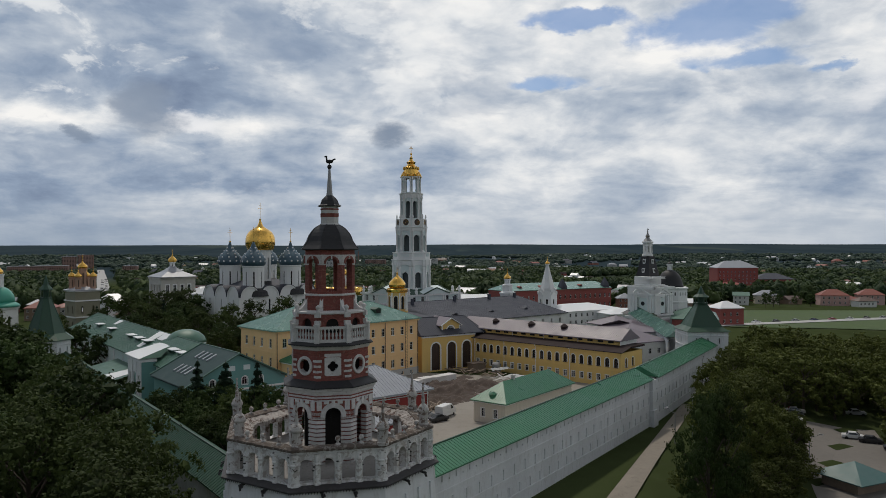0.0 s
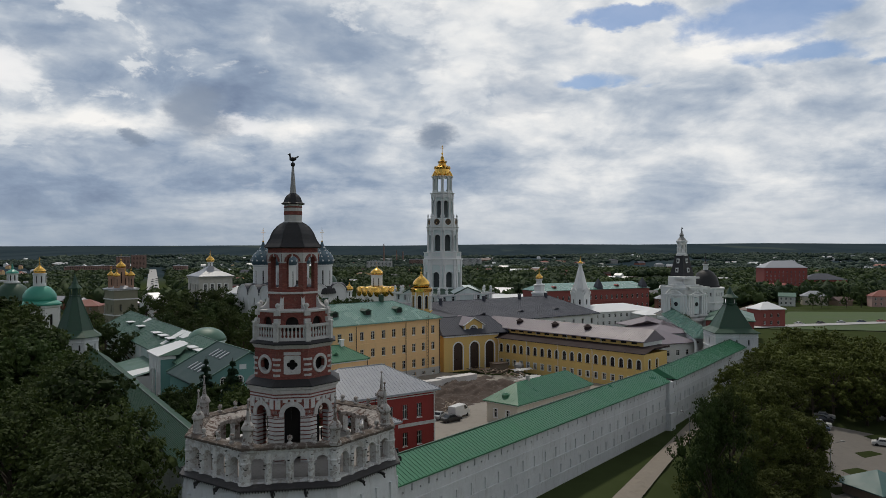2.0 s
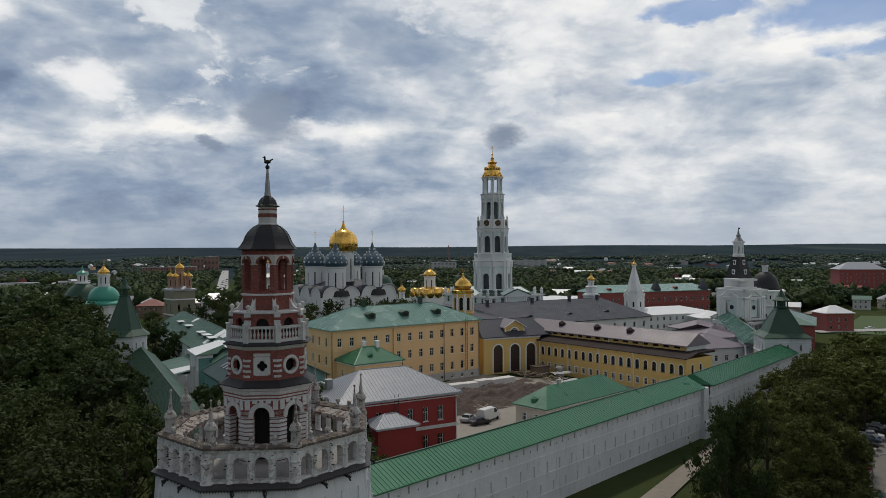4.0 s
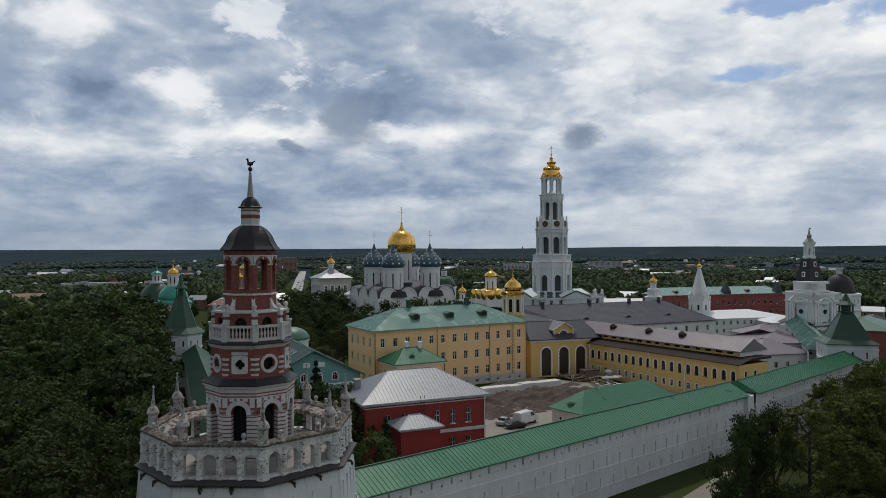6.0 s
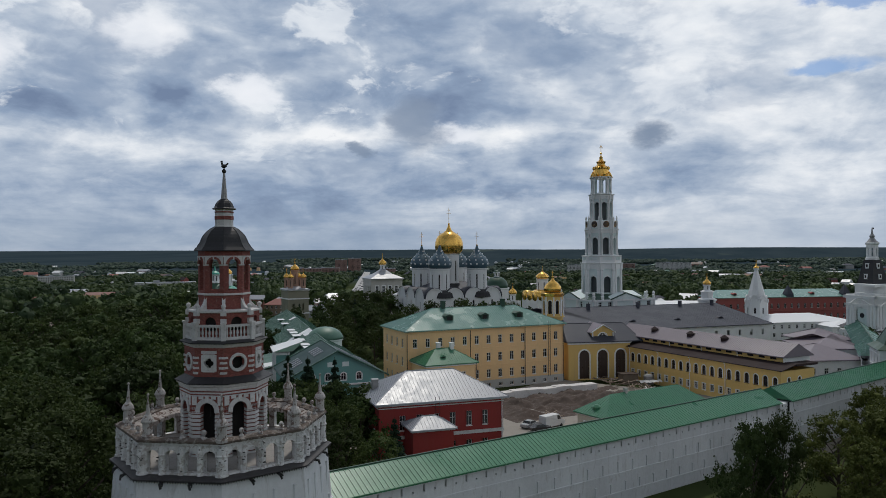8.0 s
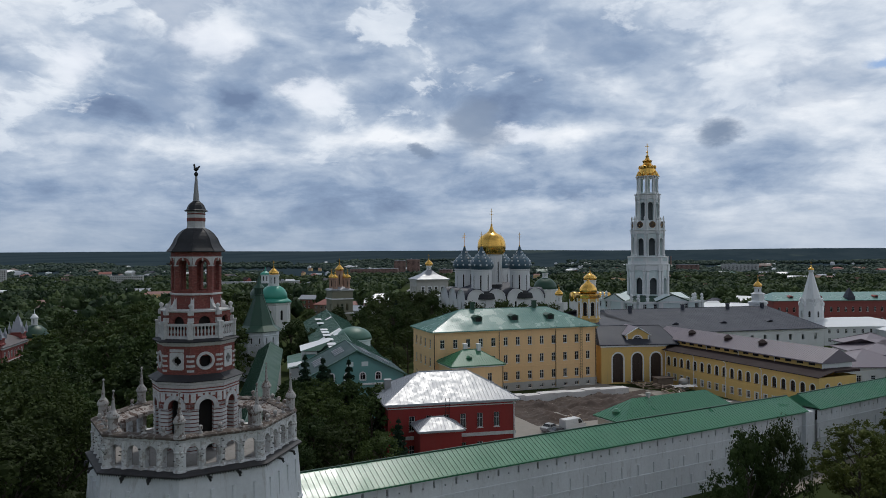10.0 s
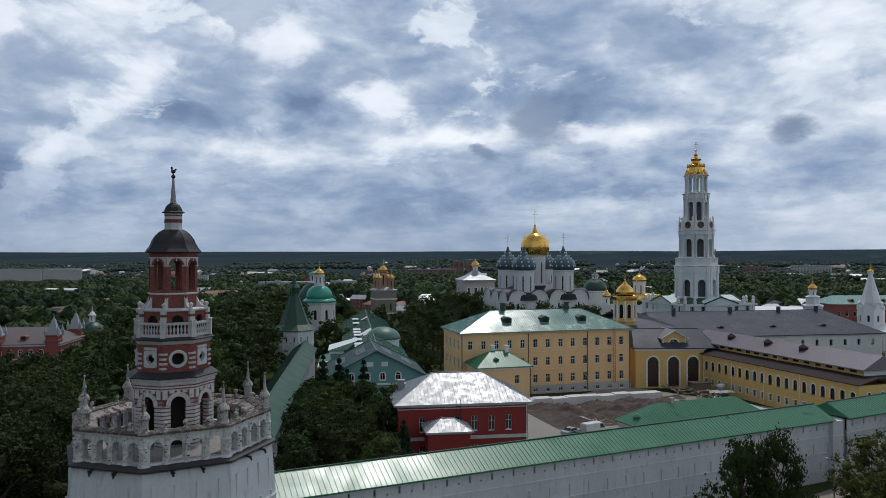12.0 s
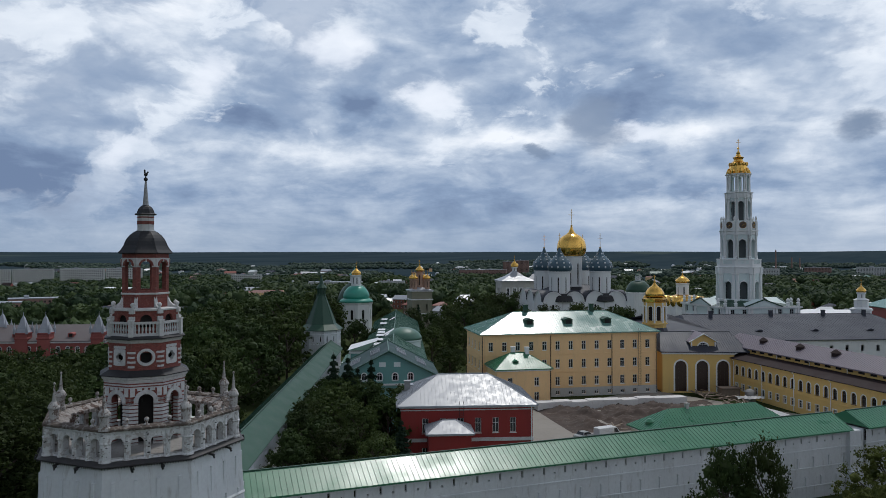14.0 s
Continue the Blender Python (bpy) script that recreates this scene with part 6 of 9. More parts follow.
def cathedral():
    t = thing("cathedral", pose(-78.4, 309.0, 1.4, 0, 0, 47), "white cathedral with one gold and four blue starred domes", "church")
    L, D = 37.0, 28.0
    for M, l, b in ((Matrix.Translation((-L / 2, -D / 2, 0)), L, 4), (Matrix.Translation((L / 2, -D / 2, 0)) @ Matrix.Rotation(math.pi / 2, 4, "Z"), D, 3),
                    (Matrix.Translation((L / 2, D / 2, 0)) @ Matrix.Rotation(math.pi, 4, "Z"), L, 4), (Matrix.Translation((-L / 2, D / 2, 0)) @ Matrix.Rotation(-math.pi / 2, 4, "Z"), D, 3)):
        zakomara_wall(t, l, b, -2.5, 14.4, M, CHURCH)
    bm = bmesh.new()
    hip_roof(bm, -L / 2 + 1, L / 2 - 1, -D / 2 + 1, D / 2 - 1, 15.5, 5.5, inset=10, over=0.2)
    part("roof", bm, SLATE, t)
    drum(t, 0, 0, 4.5, 17, 33.5, slits=8, w=0.7)
    part("drum_collar", turned([(7.0, 16.5), (4.6, 20.2)], 24), DARKMETAL, t, "black metal collar")
    onion(t, 6.25, 33.3, GOLD, 1.0, 6.8, FULL_ONION, 36)
    for sx in (-1, 1):
        for sy in (-1, 1):
            drum(t, sx * 9.1, sy * 9.1, 4.35, 15, 26.9, slits=8, w=0.55)
            part("drum_collar", turned([(6.4, 14.5), (6.0, 16.4), (4.8, 17.8)], 24, 0.0, Matrix.Translation((sx * 9.1, sy * 9.1, 0))), DARKMETAL, t, "black metal collar")
            d = onion(t, 5.15, 26.7, BLUEDOME, 1.0, 5.6, STARRED_ONION, 28, x=sx * 9.1, y=sy * 9.1)
            star = None
            for row, (f, zf) in enumerate(((1.0, 0.40), (0.905, 0.73), (0.71, 0.98), (0.47, 1.21), (0.27, 1.47))):
                n = (12, 10, 8, 6, 4)[row]
                for i in range(n):
                    a = 2 * math.pi * (i + 0.5 * (row % 2)) / n
                    m = Matrix.Translation((sx * 9.1 + 5.17 * f * math.cos(a), sy * 9.1 + 5.17 * f * math.sin(a), 26.7 + 5.15 * zf)) @ Matrix.Rotation(a, 4, "Z")
                    if star is None:
                        bm = bmesh.new()
                        bmesh.ops.create_icosphere(bm, subdivisions=1, radius=0.44, matrix=Matrix.Diagonal((0.4, 1, 1, 1)))
                        star = part("star", bm, WHITEROOF, d, m=m).data
                    else:
                        part("star", star, None, d, m=m)


cathedral()


# ---- chapel with gilded dome over the gate ----
def dome_chapel():
    t = thing("dome_chapel", pose(-14.2, 222.8, 0), "yellow octagonal chapel drum with gilded dome", "church")
    part("skirt_roof", turned([(6.0, 11.2), (5.2, 12.0), (3.6, 13.6), (3.2, 14.6)], 8, 0.3), SLATE, t)
    bm = bmesh.new()
    octa_ring(bm, 3.1, 9, 22.9, lambda k: [(0, 1.2, 16.6, 20.6, True)], 0.4, 0.3)
    d = part("drum", bm, YELLOW, t)
    # added dark filling: painted shade behind the drum arches
    part("drum_core", octa([(2.6, 14), (2.6, 22.8)], 0.3), OPENINGSHADE, d)
    for k in range(8):
        M, L = side_pose(3.1, 0.3, k)
        bm = bmesh.new()
        arch_band(bm, L / 2, 1.2, 20.0, 0.2, -0.12, 0.05, 3.4, M)
        lathe(bm, [(0.26, 15.8), (0.22, 21.6)], 8, M=M @ Matrix.Translation((0, 0, 0)))
        part("trim", bm, CLEAN, d)
    part("cornice", octa([(3.1, 21.6), (3.4, 21.8), (3.5, 22.6), (3.0, 22.8)], 0.3), GOLD, d)
    part("lower_cornice", octa([(3.1, 15.4), (3.5, 15.5), (3.5, 15.9), (3.1, 16)], 0.3), YELLOW, d)
    onion(t, 2.65, 22.9, GOLD, 1.25, 1.6, HELMET, 16)


dome_chapel()


# ---- white church with gilded roofs ----
def gilded_church():
    t = thing("gilded_church", pose(-54.5, 391.0, 0, 0, 0, 45), "small white church with gilded dome and gilded gables", "church")
    bm = bmesh.new()
    shell(bm, 16, 16, -1, 12)
    bmesh.ops.translate(bm, vec=(-8, -8, 0), verts=bm.verts)
    part("wall", bm, CHURCH, t)
    drum(t, 0, 0, 3.1, 12, 21.0, slits=6, w=0.6)
    onion(t, 3.6, 20.8, GOLD, 0.95, 2.2, HELMET, 20)
    for k in range(4):
        for x in (-5.2, 0, 5.2):
            M = Matrix.Rotation(math.pi / 2 * k, 4, "Z")
            bm = bmesh.new()
            lathe(bm, [(2.6, 0), (2.6, 3.2), (0.6, 4.6)], 14, M=M @ Matrix.Translation((x, -8.2, 12.0)) @ Matrix.Rotation(-math.pi / 2, 4, "X"))
            part("gilded_gable", bm, GOLD, t, smooth=True)
    bm = bmesh.new()
    lathe(bm, [(9, 12.6), (6, 14.2), (3.2, 15.2)], 8, 0.4)
    part("roof", bm, GOLD, t, "gilded roof")
    s = thing("side_cupola", pose(-66.0, 372.0, 0), "small white cupola with gilded onion dome", "church")
    bm = bmesh.new()
    shell(bm, 7, 7, -1, 10.0)
    part("wall", bm, CHURCH, s, m=Matrix.Translation((-3.5, -3.5, 0)))
    drum(s, 0, 0, 1.5, 9.5, 13.5, slits=4, w=0.4)
    onion(s, 2.2, 13.4, GOLD, 1.2, 1.6, ONION, 16)


gilded_church()


# ---- five-cupola brick church ----
def brick_church():
    t = thing("brick_church", pose(-143.7, 287.0, 0, 0, 0, 50), "tall pinkish church with five gilded cupolas", "church")
    PINK = material("pink_and_white_render", (0.42, 0.27, 0.20), 0.85, vary=0.15, grain=1.5, patch=0.2)
    OLIVE = material("olive_painted_stone", (0.24, 0.23, 0.17), 0.85, vary=0.2, grain=1.5, patch=0.2)
    bm = bmesh.new()
    ops = [(2.6, 0.9, 10, 13, True), (6.9, 0.9, 10, 13, True), (2.6, 0.9, 4, 7, True), (6.9, 0.9, 4, 7, True)]
    M = shell(bm, 9.5, 9.5, -4, 19.2, ops, ops, ops, ops)
    bmesh.ops.translate(bm, vec=(-4.75, -4.75, 0), verts=bm.verts)
    body = part("wall", bm, OLIVE, t)
    bm = bmesh.new()
    for z in (8.4, 14.8, 18.6):
        box(bm, -5.1, 5.1, -5.1, 5.1, z, z + 0.5)
    part("cornice", bm, CHURCH, body)
    bm = bmesh.new()
    hip_roof(bm, -4.9, 4.9, -4.9, 4.9, 19.2, 1.6)
    part("roof", bm, GREYROOF, t)
    drum(t, 0, 0, 1.5, 19.2, 27.6, PINK, 6, 0.4)
    onion(t, 1.9, 27.5, GOLD, 1.15, 1.9, ONION, 18)
    for sx in (-1, 1):
        for sy in (-1, 1):
            drum(t, sx * 2.9, sy * 2.9, 1.1, 19.2, 24.2, PINK, 6, 0.3)
            onion(t, 1.45, 24.1, GOLD, 1.15, 1.4, ONION, 16, x=sx * 2.9, y=sy * 2.9)


brick_church()


# ---- church with turquoise dome, and the round tower beside it ----
def turquoise_church():
    t = thing("turquoise_domed_church", pose(-168.0, 271.0, 0, 0, 0, 35), "white church with turquoise dome and gilded cupola", "church")
    bm = bmesh.new()
    octa_ring(bm, 7.3, -2, 13.8, lambda k: [(0, 1.3, 6, 10.4, True)], 0.5, 0.2)
    body = part("wall", bm, CHURCH, t)
    # near-black core added as shade behind the arched openings
    part("core", octa([(6.6, -2), (6.6, 13.5)], 0.2), OPENINGSHADE, body)
    part("cornice", octa([(7.3, 12.6), (7.7, 12.9), (7.8, 13.8), (6.9, 13.9)], 0.2), CHURCH, body)
    part("dome_skirt", turned([(7.9, 13.7), (7.4, 14.5), (6.0, 15.4)], 24), TURQUOISE, t, smooth=True)
    part("dome", turned([(5.8, 14.9), (6.0, 16.4), (5.7, 17.8), (4.9, 19.2), (3.7, 20.4), (2.6, 21.0)], 24), TURQUOISE, t, "turquoise metal dome", smooth=True)
    drum(t, 0, 0, 2.3, 20.8, 26.0, CHURCH, 8, 0.5)
    onion(t, 2.25, 25.9, GOLD, 1.1, 2.2, ONION, 18)


turquoise_church()


def round_tower():
    t = thing("round_tower", pose(-214.6, 322.6, 0), "squat white tower with dark green domed roof", "tower")
    part("wall", turned([(8.9, -6), (8.5, 8.6), (8.8, 8.8), (8.8, 9.6)], 16), CHURCH, t)
    part("dome", turned([(9.3, 9.5), (9.0, 11.5), (7.8, 14.8), (5.8, 17.8), (3.2, 19.6), (2.6, 19.8)], 16), DEEPGREEN, t, "dark green domed roof", smooth=True)
    part("walkway", turned([(3.2, 19.7), (3.3, 19.9), (3.3, 20.3), (2.6, 20.4)], 12), CHURCH, t)
    drum(t, 0, 0, 2.3, 19.8, 24.4, CHURCH, 8, 0.7)
    part("cap", turned([(2.9, 24.3), (2.3, 25.2), (0.6, 26.2), (0.2, 28.6)], 12), TURQUOISE, t)


round_tower()


def green_domed_chapel():
    t = thing("green_domed_chapel", pose(-92.9, 435.4, 0), "white drum church with dark green dome and lantern", "church")
    part("wall", turned([(7.6, -2), (7.4, 12.6), (7.8, 12.8), (7.8, 13.6)], 16), CHURCH, t)
    part("dome", turned([(7.2, 13.5), (7.0, 15.2), (6.0, 17.6), (4.0, 19.6), (2.0, 20.3)], 20), DEEPGREEN, t, "dark green domed roof", smooth=True)
    drum(t, 0, 0, 1.7, 20.0, 23.2, CHURCH, 8, 0.5)
    part("cap", turned([(2.0, 23.1), (1.6, 23.8), (0.3, 24.6), (0.1, 26.6)], 12), DEEPGREEN, t)


green_domed_chapel()


# ---- church with silver roof ----
def silver_church():
    t = thing("silver_roofed_church", pose(-137.6, 366.0, 0, 0, 0, 42), "pale grey church with silver roof and gilded onion dome", "church")
    bm = bmesh.new()
    ops = [(3.4 + i * 3.6, 1.5, 13.5, 17.5, False) for i in range(4)] + [(3.4 + i * 3.6, 1.5, 5, 9, True) for i in range(4)]
    M = shell(bm, 17.5, 15.5, -1, 21.3, ops, ops, ops, ops)
    wall = part("wall", bm, GREYSTONE, t, m=Matrix.Translation((-8.75, -7.75, 0)))
    for c, w, s, h, a in ops:
        for k in (0, 1):
            window(wall, c, s, w, h - s, M[k], arched=a, surround=0.4)
    bm = bmesh.new()
    box(bm, -0.4, 17.9, -0.4, 15.9, 20.4, 21.2)
    box(bm, -0.3, 17.8, -0.3, 15.8, 11, 11.5)
    part("cornice", bm, GREYSTONE, wall)
    part("roof", turned([(13.2, 21.2), (13.2, 21.5), (6.0, 23.9), (2.2, 26.0), (1.6, 26.6)], 4, radians(45)), GREYROOF, t, "silver-grey roof")
    drum(t, 0, 0, 1.3, 25.5, 28.7, CLEAN, 6, 0.3)
    onion(t, 2.2, 28.6, GOLD, 1.2, 2.0, ONION, 18)
    for i, (x, y, l, d, h) in enumerate(((22, -6, 34, 12, 12.5), (-20, 6, 10, 12, 10))):
        s = thing("white_range", t.matrix_world @ Matrix.Translation((x - 10, y, 0)), "white monastery range with bright tin roof", "building")
        bm = bmesh.new()
        ops = [(3 + 4 * j, 1.1, 6, 8, False) for j in range(int(l / 4) - 1)]
        M = shell(bm, l, d, -1, h, ops)
        part("wall", bm, CLEAN, s)
        for c, w, z, q, a in ops:
            window(s, c, z, w, q - z)
        bm = bmesh.new()
        hip_roof(bm, 0, l, 0, d, h, 3.2, inset=3)
        part("roof", bm, WHITEROOF, s)


silver_church()


# ---- gate tower with black pyramid, and black-domed church ----
def steeple_tower():
    t = thing("steeple_tower", pose(82.0, 288.5, 0, 0, 0, 38), "white stepped gate tower with black pyramid and lantern", "tower")
    def block(w, z0, z1, mat, name, ops=()):
        bm = bmesh.new()
        shell(bm, w, w, z0, z1, ops, ops, ops, ops)
        return part(name, bm, mat, t, m=Matrix.Translation((-w / 2, -w / 2, 0)))
    b = block(14.0, -1, 9.0, CHURCH, "base")
    for k in range(4):
        M = Matrix.Rotation(math.pi / 2 * k, 4, "Z") @ Matrix.Translation((-7, -7, 0))
        bm = bmesh.new()
        box(bm, -0.6, 14.6, -0.6, 0, 8.0, 9.0, M)
        part("cornice", bm, CHURCH, b)
        for x in (0.6, 3.8, 7.0, 10.2, 13.4):
            bm = bmesh.new()
            box(bm, x - 0.5, x + 0.5, -0.3, 0.1, 0, 8, M)
            part("pilaster", bm, CHURCH, b)
    part("base_roof", turned([(10.8, 9.0), (8.0, 10.4)], 4, math.pi / 4), SLATE, t)
    m2 = block(11.2, 9.0, 20.3, CHURCH, "portal_tier", [(5.6, 3.4, 10.2, 16.0, True)])
    for k in range(4):
        M = Matrix.Rotation(math.pi / 2 * k, 4, "Z") @ Matrix.Translation((-5.6, -5.6, 0))
        bm = bmesh.new()
        box(bm, 3.9, 7.3, 0.5, 0.6, 10.2, 16.0, M)
        part("recess", bm, PALEBLUE, m2)
        bm = bmesh.new()
        lathe(bm, [(0.8, 0), (0.8, 0.2)], 14, M=M @ Matrix.Translation((5.6, 0.45, 13.8)) @ Matrix.Rotation(math.pi / 2, 4, "X"))
        part("round_window", bm, GLASS, m2)
        bm = bmesh.new()
        for x in (0.5, 1.7, 2.9, 8.3, 9.5, 10.7):
            pb = bmesh.new()
            box(pb, x - 0.4, x + 0.4, -0.35, 0.05, 10, 17, M)
            part("pilaster", pb, CHURCH, m2)
        for z, d, h in ((17.0, 0.6, 0.6), (19.4, 0.8, 0.9), (9.3, 0.5, 0.6)):
            box(bm, -d, 11.2 + d, -d, 0.05, z, z + h, M)
        beam(bm, M @ Vector((2.2, -0.5, 17.6)), M @ Vector((5.6, -0.5, 19.4)), 0.4)
        beam(bm, M @ Vector((9.0, -0.5, 17.6)), M @ Vector((5.6, -0.5, 19.4)), 0.4)
        part("pediment", bm, CHURCH, m2, "white cornices and pediment")
    m3 = block(7.4, 20.2, 23.9, CHURCH, "attic")
    bm = bmesh.new()
    box(bm, -4.1, 4.1, -4.1, 4.1, 23.2, 23.9)
    box(bm, -4.0, 4.0, -4.0, 4.0, 20.2, 20.9)
    part("cornice", bm, CHURCH, m3)
    py = part("pyramid", turned([(4.5, 23.9), (4.5, 24.2), (2.5, 32.0)], 4, math.pi / 4), DARKMETAL, t, "black metal pyramid with white dormers")
    for k in range(4):
        M = Matrix.Rotation(math.pi / 2 * k, 4, "Z")
        for z, y in ((25.4, -3.05), (29.0, -2.4)):
            bm = bmesh.new()
            box(bm, -0.6, 0.6, y, y + 1.2, z, z + 1.8, M)
            part("dormer", bm, CHURCH, py)
            bm = bmesh.new()
            box(bm, -0.32, 0.32, y - 0.05, y + 0.3, z + 0.4, z + 1.4, M)
            part("louvre", bm, OPENINGSHADE, py)
    bm = bmesh.new()
    octa_ring(bm, 1.9, 32.0, 37.6, lambda k: [(0, 0.6, 33.2, 36.0, True)], 0.3, 0.39)
    la = part("lantern", bm, CHURCH, t)
    part("lantern_cornice", octa([(1.9, 37.0), (2.25, 37.2), (2.25, 37.8), (1.7, 37.9)], 0.39), CHURCH, la)
    part("lantern_base", octa([(2.2, 31.9), (2.2, 32.6), (1.9, 32.8)], 0.39), CHURCH, la)
    part("spire", octa([(2.0, 37.8), (1.3, 38.6), (0.7, 39.4), (0.9, 40.0), (0.4, 40.8), (0.1, 43.0)], 0.39), GREYMETAL, t)
    bm = bmesh.new()
    box(bm, 0, 0.8, -0.03, 0.03, 42.4, 42.9)
    part("vane", bm, IRON, t)


steeple_tower()


def black_dome_church():
    t = thing("black_domed_tower", pose(94.6, 300.4, 0, 0, 0, 10), "white tower block with rounded black dome", "church")
    bm = bmesh.new()
    octa_ring(bm, 7.2, -3, 18.9, lambda k: [(x, 0.5, z, z + 1.5, True) for x in (-1.5, 0.0, 1.5) for z in (15.6, 8.6)], 0.5, 0.0)
    w = part("wall", bm, CHURCH, t)
    # black core that paints the small openings as shaded
    part("core", turned([(6.3, 6), (6.3, 18.5)], 8), OPENINGSHADE, w)
    for z in (12.6, 18.2):
        part("cornice", turned([(7.2, z), (7.6, z + 0.15), (7.6, z + 0.7), (7.0, z + 0.85)], 8), CHURCH, w)
    part("dome", turned([(5.6, 19.0), (5.2, 20.0), (4.9, 21.4), (4.3, 23.2), (3.2, 24.8), (1.7, 25.8), (1.0, 26.0)], 24), DARKMETAL, t, "black metal dome", smooth=True)
    drum(t, 0, 0, 1.0, 25.9, 28.4, CHURCH, 4, 0.4)
    part("cap", turned([(1.3, 28.3), (0.8, 28.9), (0.2, 29.4), (0.08, 33.0)], 10), IRON, t)


black_dome_church()


# ---- tent-roofed church ----
def tent_church():
    t = thing("tent_roofed_church", pose(48.2, 332.7, 0), "white tent-roofed church with small golden top", "church")
    bm = bmesh.new()
    octa_ring(bm, 4.6, -1, 14.0, lambda k: [(0, 0.8, 9.6, 12.0, True)], 0.4, 0.2)
    body = part("wall", bm, CHURCH, t)
    # dark core: shade of the window openings put into colour
    part("core", octa([(3.9, 4), (3.9, 13.8)], 0.2), OPENINGSHADE, body)
    for k in range(8):
        M, L = side_pose(4.7, 0.2, k)
        for row, (dy, z) in enumerate(((0.0, 14.0), (0.5, 15.5))):
            bm = bmesh.new()
            arc = [(L / 2 - 1.4 * math.cos(math.pi * j / 8), dy, z + 1.7 * math.sin(math.pi * j / 8)) for j in range(9)]
            face(bm, arc[::-1], M)
            arch_band(bm, L / 2, 2.4, z, 0.25, dy - 0.2, dy + 0.3, 0, M, 8)
            part("gable_moulding", bm, CHURCH, body)
    part("tent", octa([(4.4, 14.0), (3.7, 16.2), (0.75, 27.0)], 0.2), CHURCH, t, "steep white stone tent roof")
    drum(t, 0, 0, 0.75, 26.8, 28.0, CHURCH, 4, 0.2)
    onion(t, 1.15, 27.9, GOLD, 1.0, 1.4, ONION, 14)
    s = thing("golden_cupola_lantern", pose(29.0, 325.0, 0), "white tiered lantern with gilded onion cupola", "church")
    part("base", octa([(3.4, 0), (3.4, 14.6), (3.8, 14.8), (3.8, 15.4), (2.4, 16.0), (2.4, 18.4), (2.8, 18.6), (1.6, 19.2)], 0.2), CHURCH, s)
    drum(s, 0, 0, 1.3, 18.8, 21.4, CHURCH, 4, 0.3)
    onion(s, 1.7, 21.3, GOLD, 1.15, 1.6, ONION, 16)


tent_church()


# ---- turquoise-walled building with dark gable, behind the west wall ----
def teal_house():
    a, b = (-44.7, 125.7), (-30.3, 137.7)
    L, D = span_of(a, b), 17.5
    h = thing("gabled_teal_house", front_pose(a, b), "turquoise-walled building with dark skylit gable roof", "building")
    bm = bmesh.new()
    front = [(L / 2 - 1.8 + i * 3.05, 1.05, 10.2, 11.7, True) for i in range(3)] + [(L / 2 - 4.85, 1.05, 10.2, 11.7, True)]
    lower = [(L / 2 - 6 + i * 3.2, 1.1, 4.6, 6.8, False) for i in range(5)]
    panel(bm, L - 1.6, -2, 11.8, front, 0.4, back=False, x0=0.8)
    face(bm, [(0.8, 0, 11.8), (L - 0.8, 0, 11.8), (L / 2, 0, 15.7)])
    for x in (0.0, L - 0.8):
        face(bm, [(x, 0, -2), (x + 0.8, 0, -2), (x + 0.8, 0, 11.5), (x, 0, 11.2)])
    for x, s in ((0, 1), (L, -1)):
        face(bm, [(x, 0, -2), (x, 0, 10.9), (x, D, 10.9), (x, D, -2)][::s])
    part("wall", bm, TURQWALL, h)
    for c, w, s, t, _ in front:
        window(h, c, s, w, t - s, arched=True, surround=0.16)
    for c, w, s, t, _ in lower:
        window(h, c, s, w, t - s, surround=0.16, y=0.02)
    for x in (L / 2 - 1.9, L / 2 + 1.0):
        bm = bmesh.new()
        box(bm, x, x + 1.3, -0.06, 0.0, 12.9, 13.8)
        part("blind_panel", bm, PALEBLUE, h)
    bm = bmesh.new()
    box(bm, -0.3, L + 0.3, -0.35, 0.0, 9.3, 9.6)
    part("cornice", bm, CLEAN, h)
    bm = bmesh.new()
    for s in (0, 1):
        p = [(-0.8, -0.6, 10.9), (L / 2, -0.6, 16.1), (L / 2, D, 16.1), (-0.8, D, 10.9)]
        if s:
            p = [(L - q[0], q[1], q[2]) for q in p][::-1]
        face(bm, p[::-1])
        face(bm, [(x, y, z - 0.25) for x, y, z in p])
        face(bm, [p[0], p[1], (p[1][0], p[1][1], p[1][2] - 0.25), (p[0][0], p[0][1], p[0][2] - 0.25)] if not s else [p[3], p[2], (p[2][0], p[2][1], p[2][2] - 0.25), (p[3][0], p[3][1], p[3][2] - 0.25)])
    roof = part("roof", bm, TEALSLATE, h, "dark slate-teal metal roof")
    bm = bmesh.new()
    for s in (0, 1):
        f = (lambda x: L - x) if s else (lambda x: x)
        beam(bm, (f(-0.8), -0.65, 10.85), (f(L / 2), -0.65, 16.05), 0.24)
        beam(bm, (f(-0.8), D - 0.1, 10.95), (f(L / 2), D - 0.1, 16.15), 0.3)
    beam(bm, (L / 2, -0.6, 16.12), (L / 2, D, 16.12), 0.2)
    part("verge", bm, OLDGREEN, roof)
    tilt = math.atan2(5.2, L / 2 + 0.8)
    for s in (0, 1):
        for i in range(4):
            for row in (0.34, 0.74):
                x = -0.8 + (L / 2 + 0.8) * row
                z = 10.9 + 5.2 * row
                bm = bmesh.new()
                box(bm, -1.1, 1.1, 0, 0.5, -0.05, 0.2, Matrix.Translation((x, 5.5 + i * 1.9, z)) @ Matrix.Rotation(-tilt, 4, "Y"))
                if s:
                    for v in bm.verts:
                        v.co.x = L - v.co.x
                    bmesh.ops.reverse_faces(bm, faces=bm.faces)
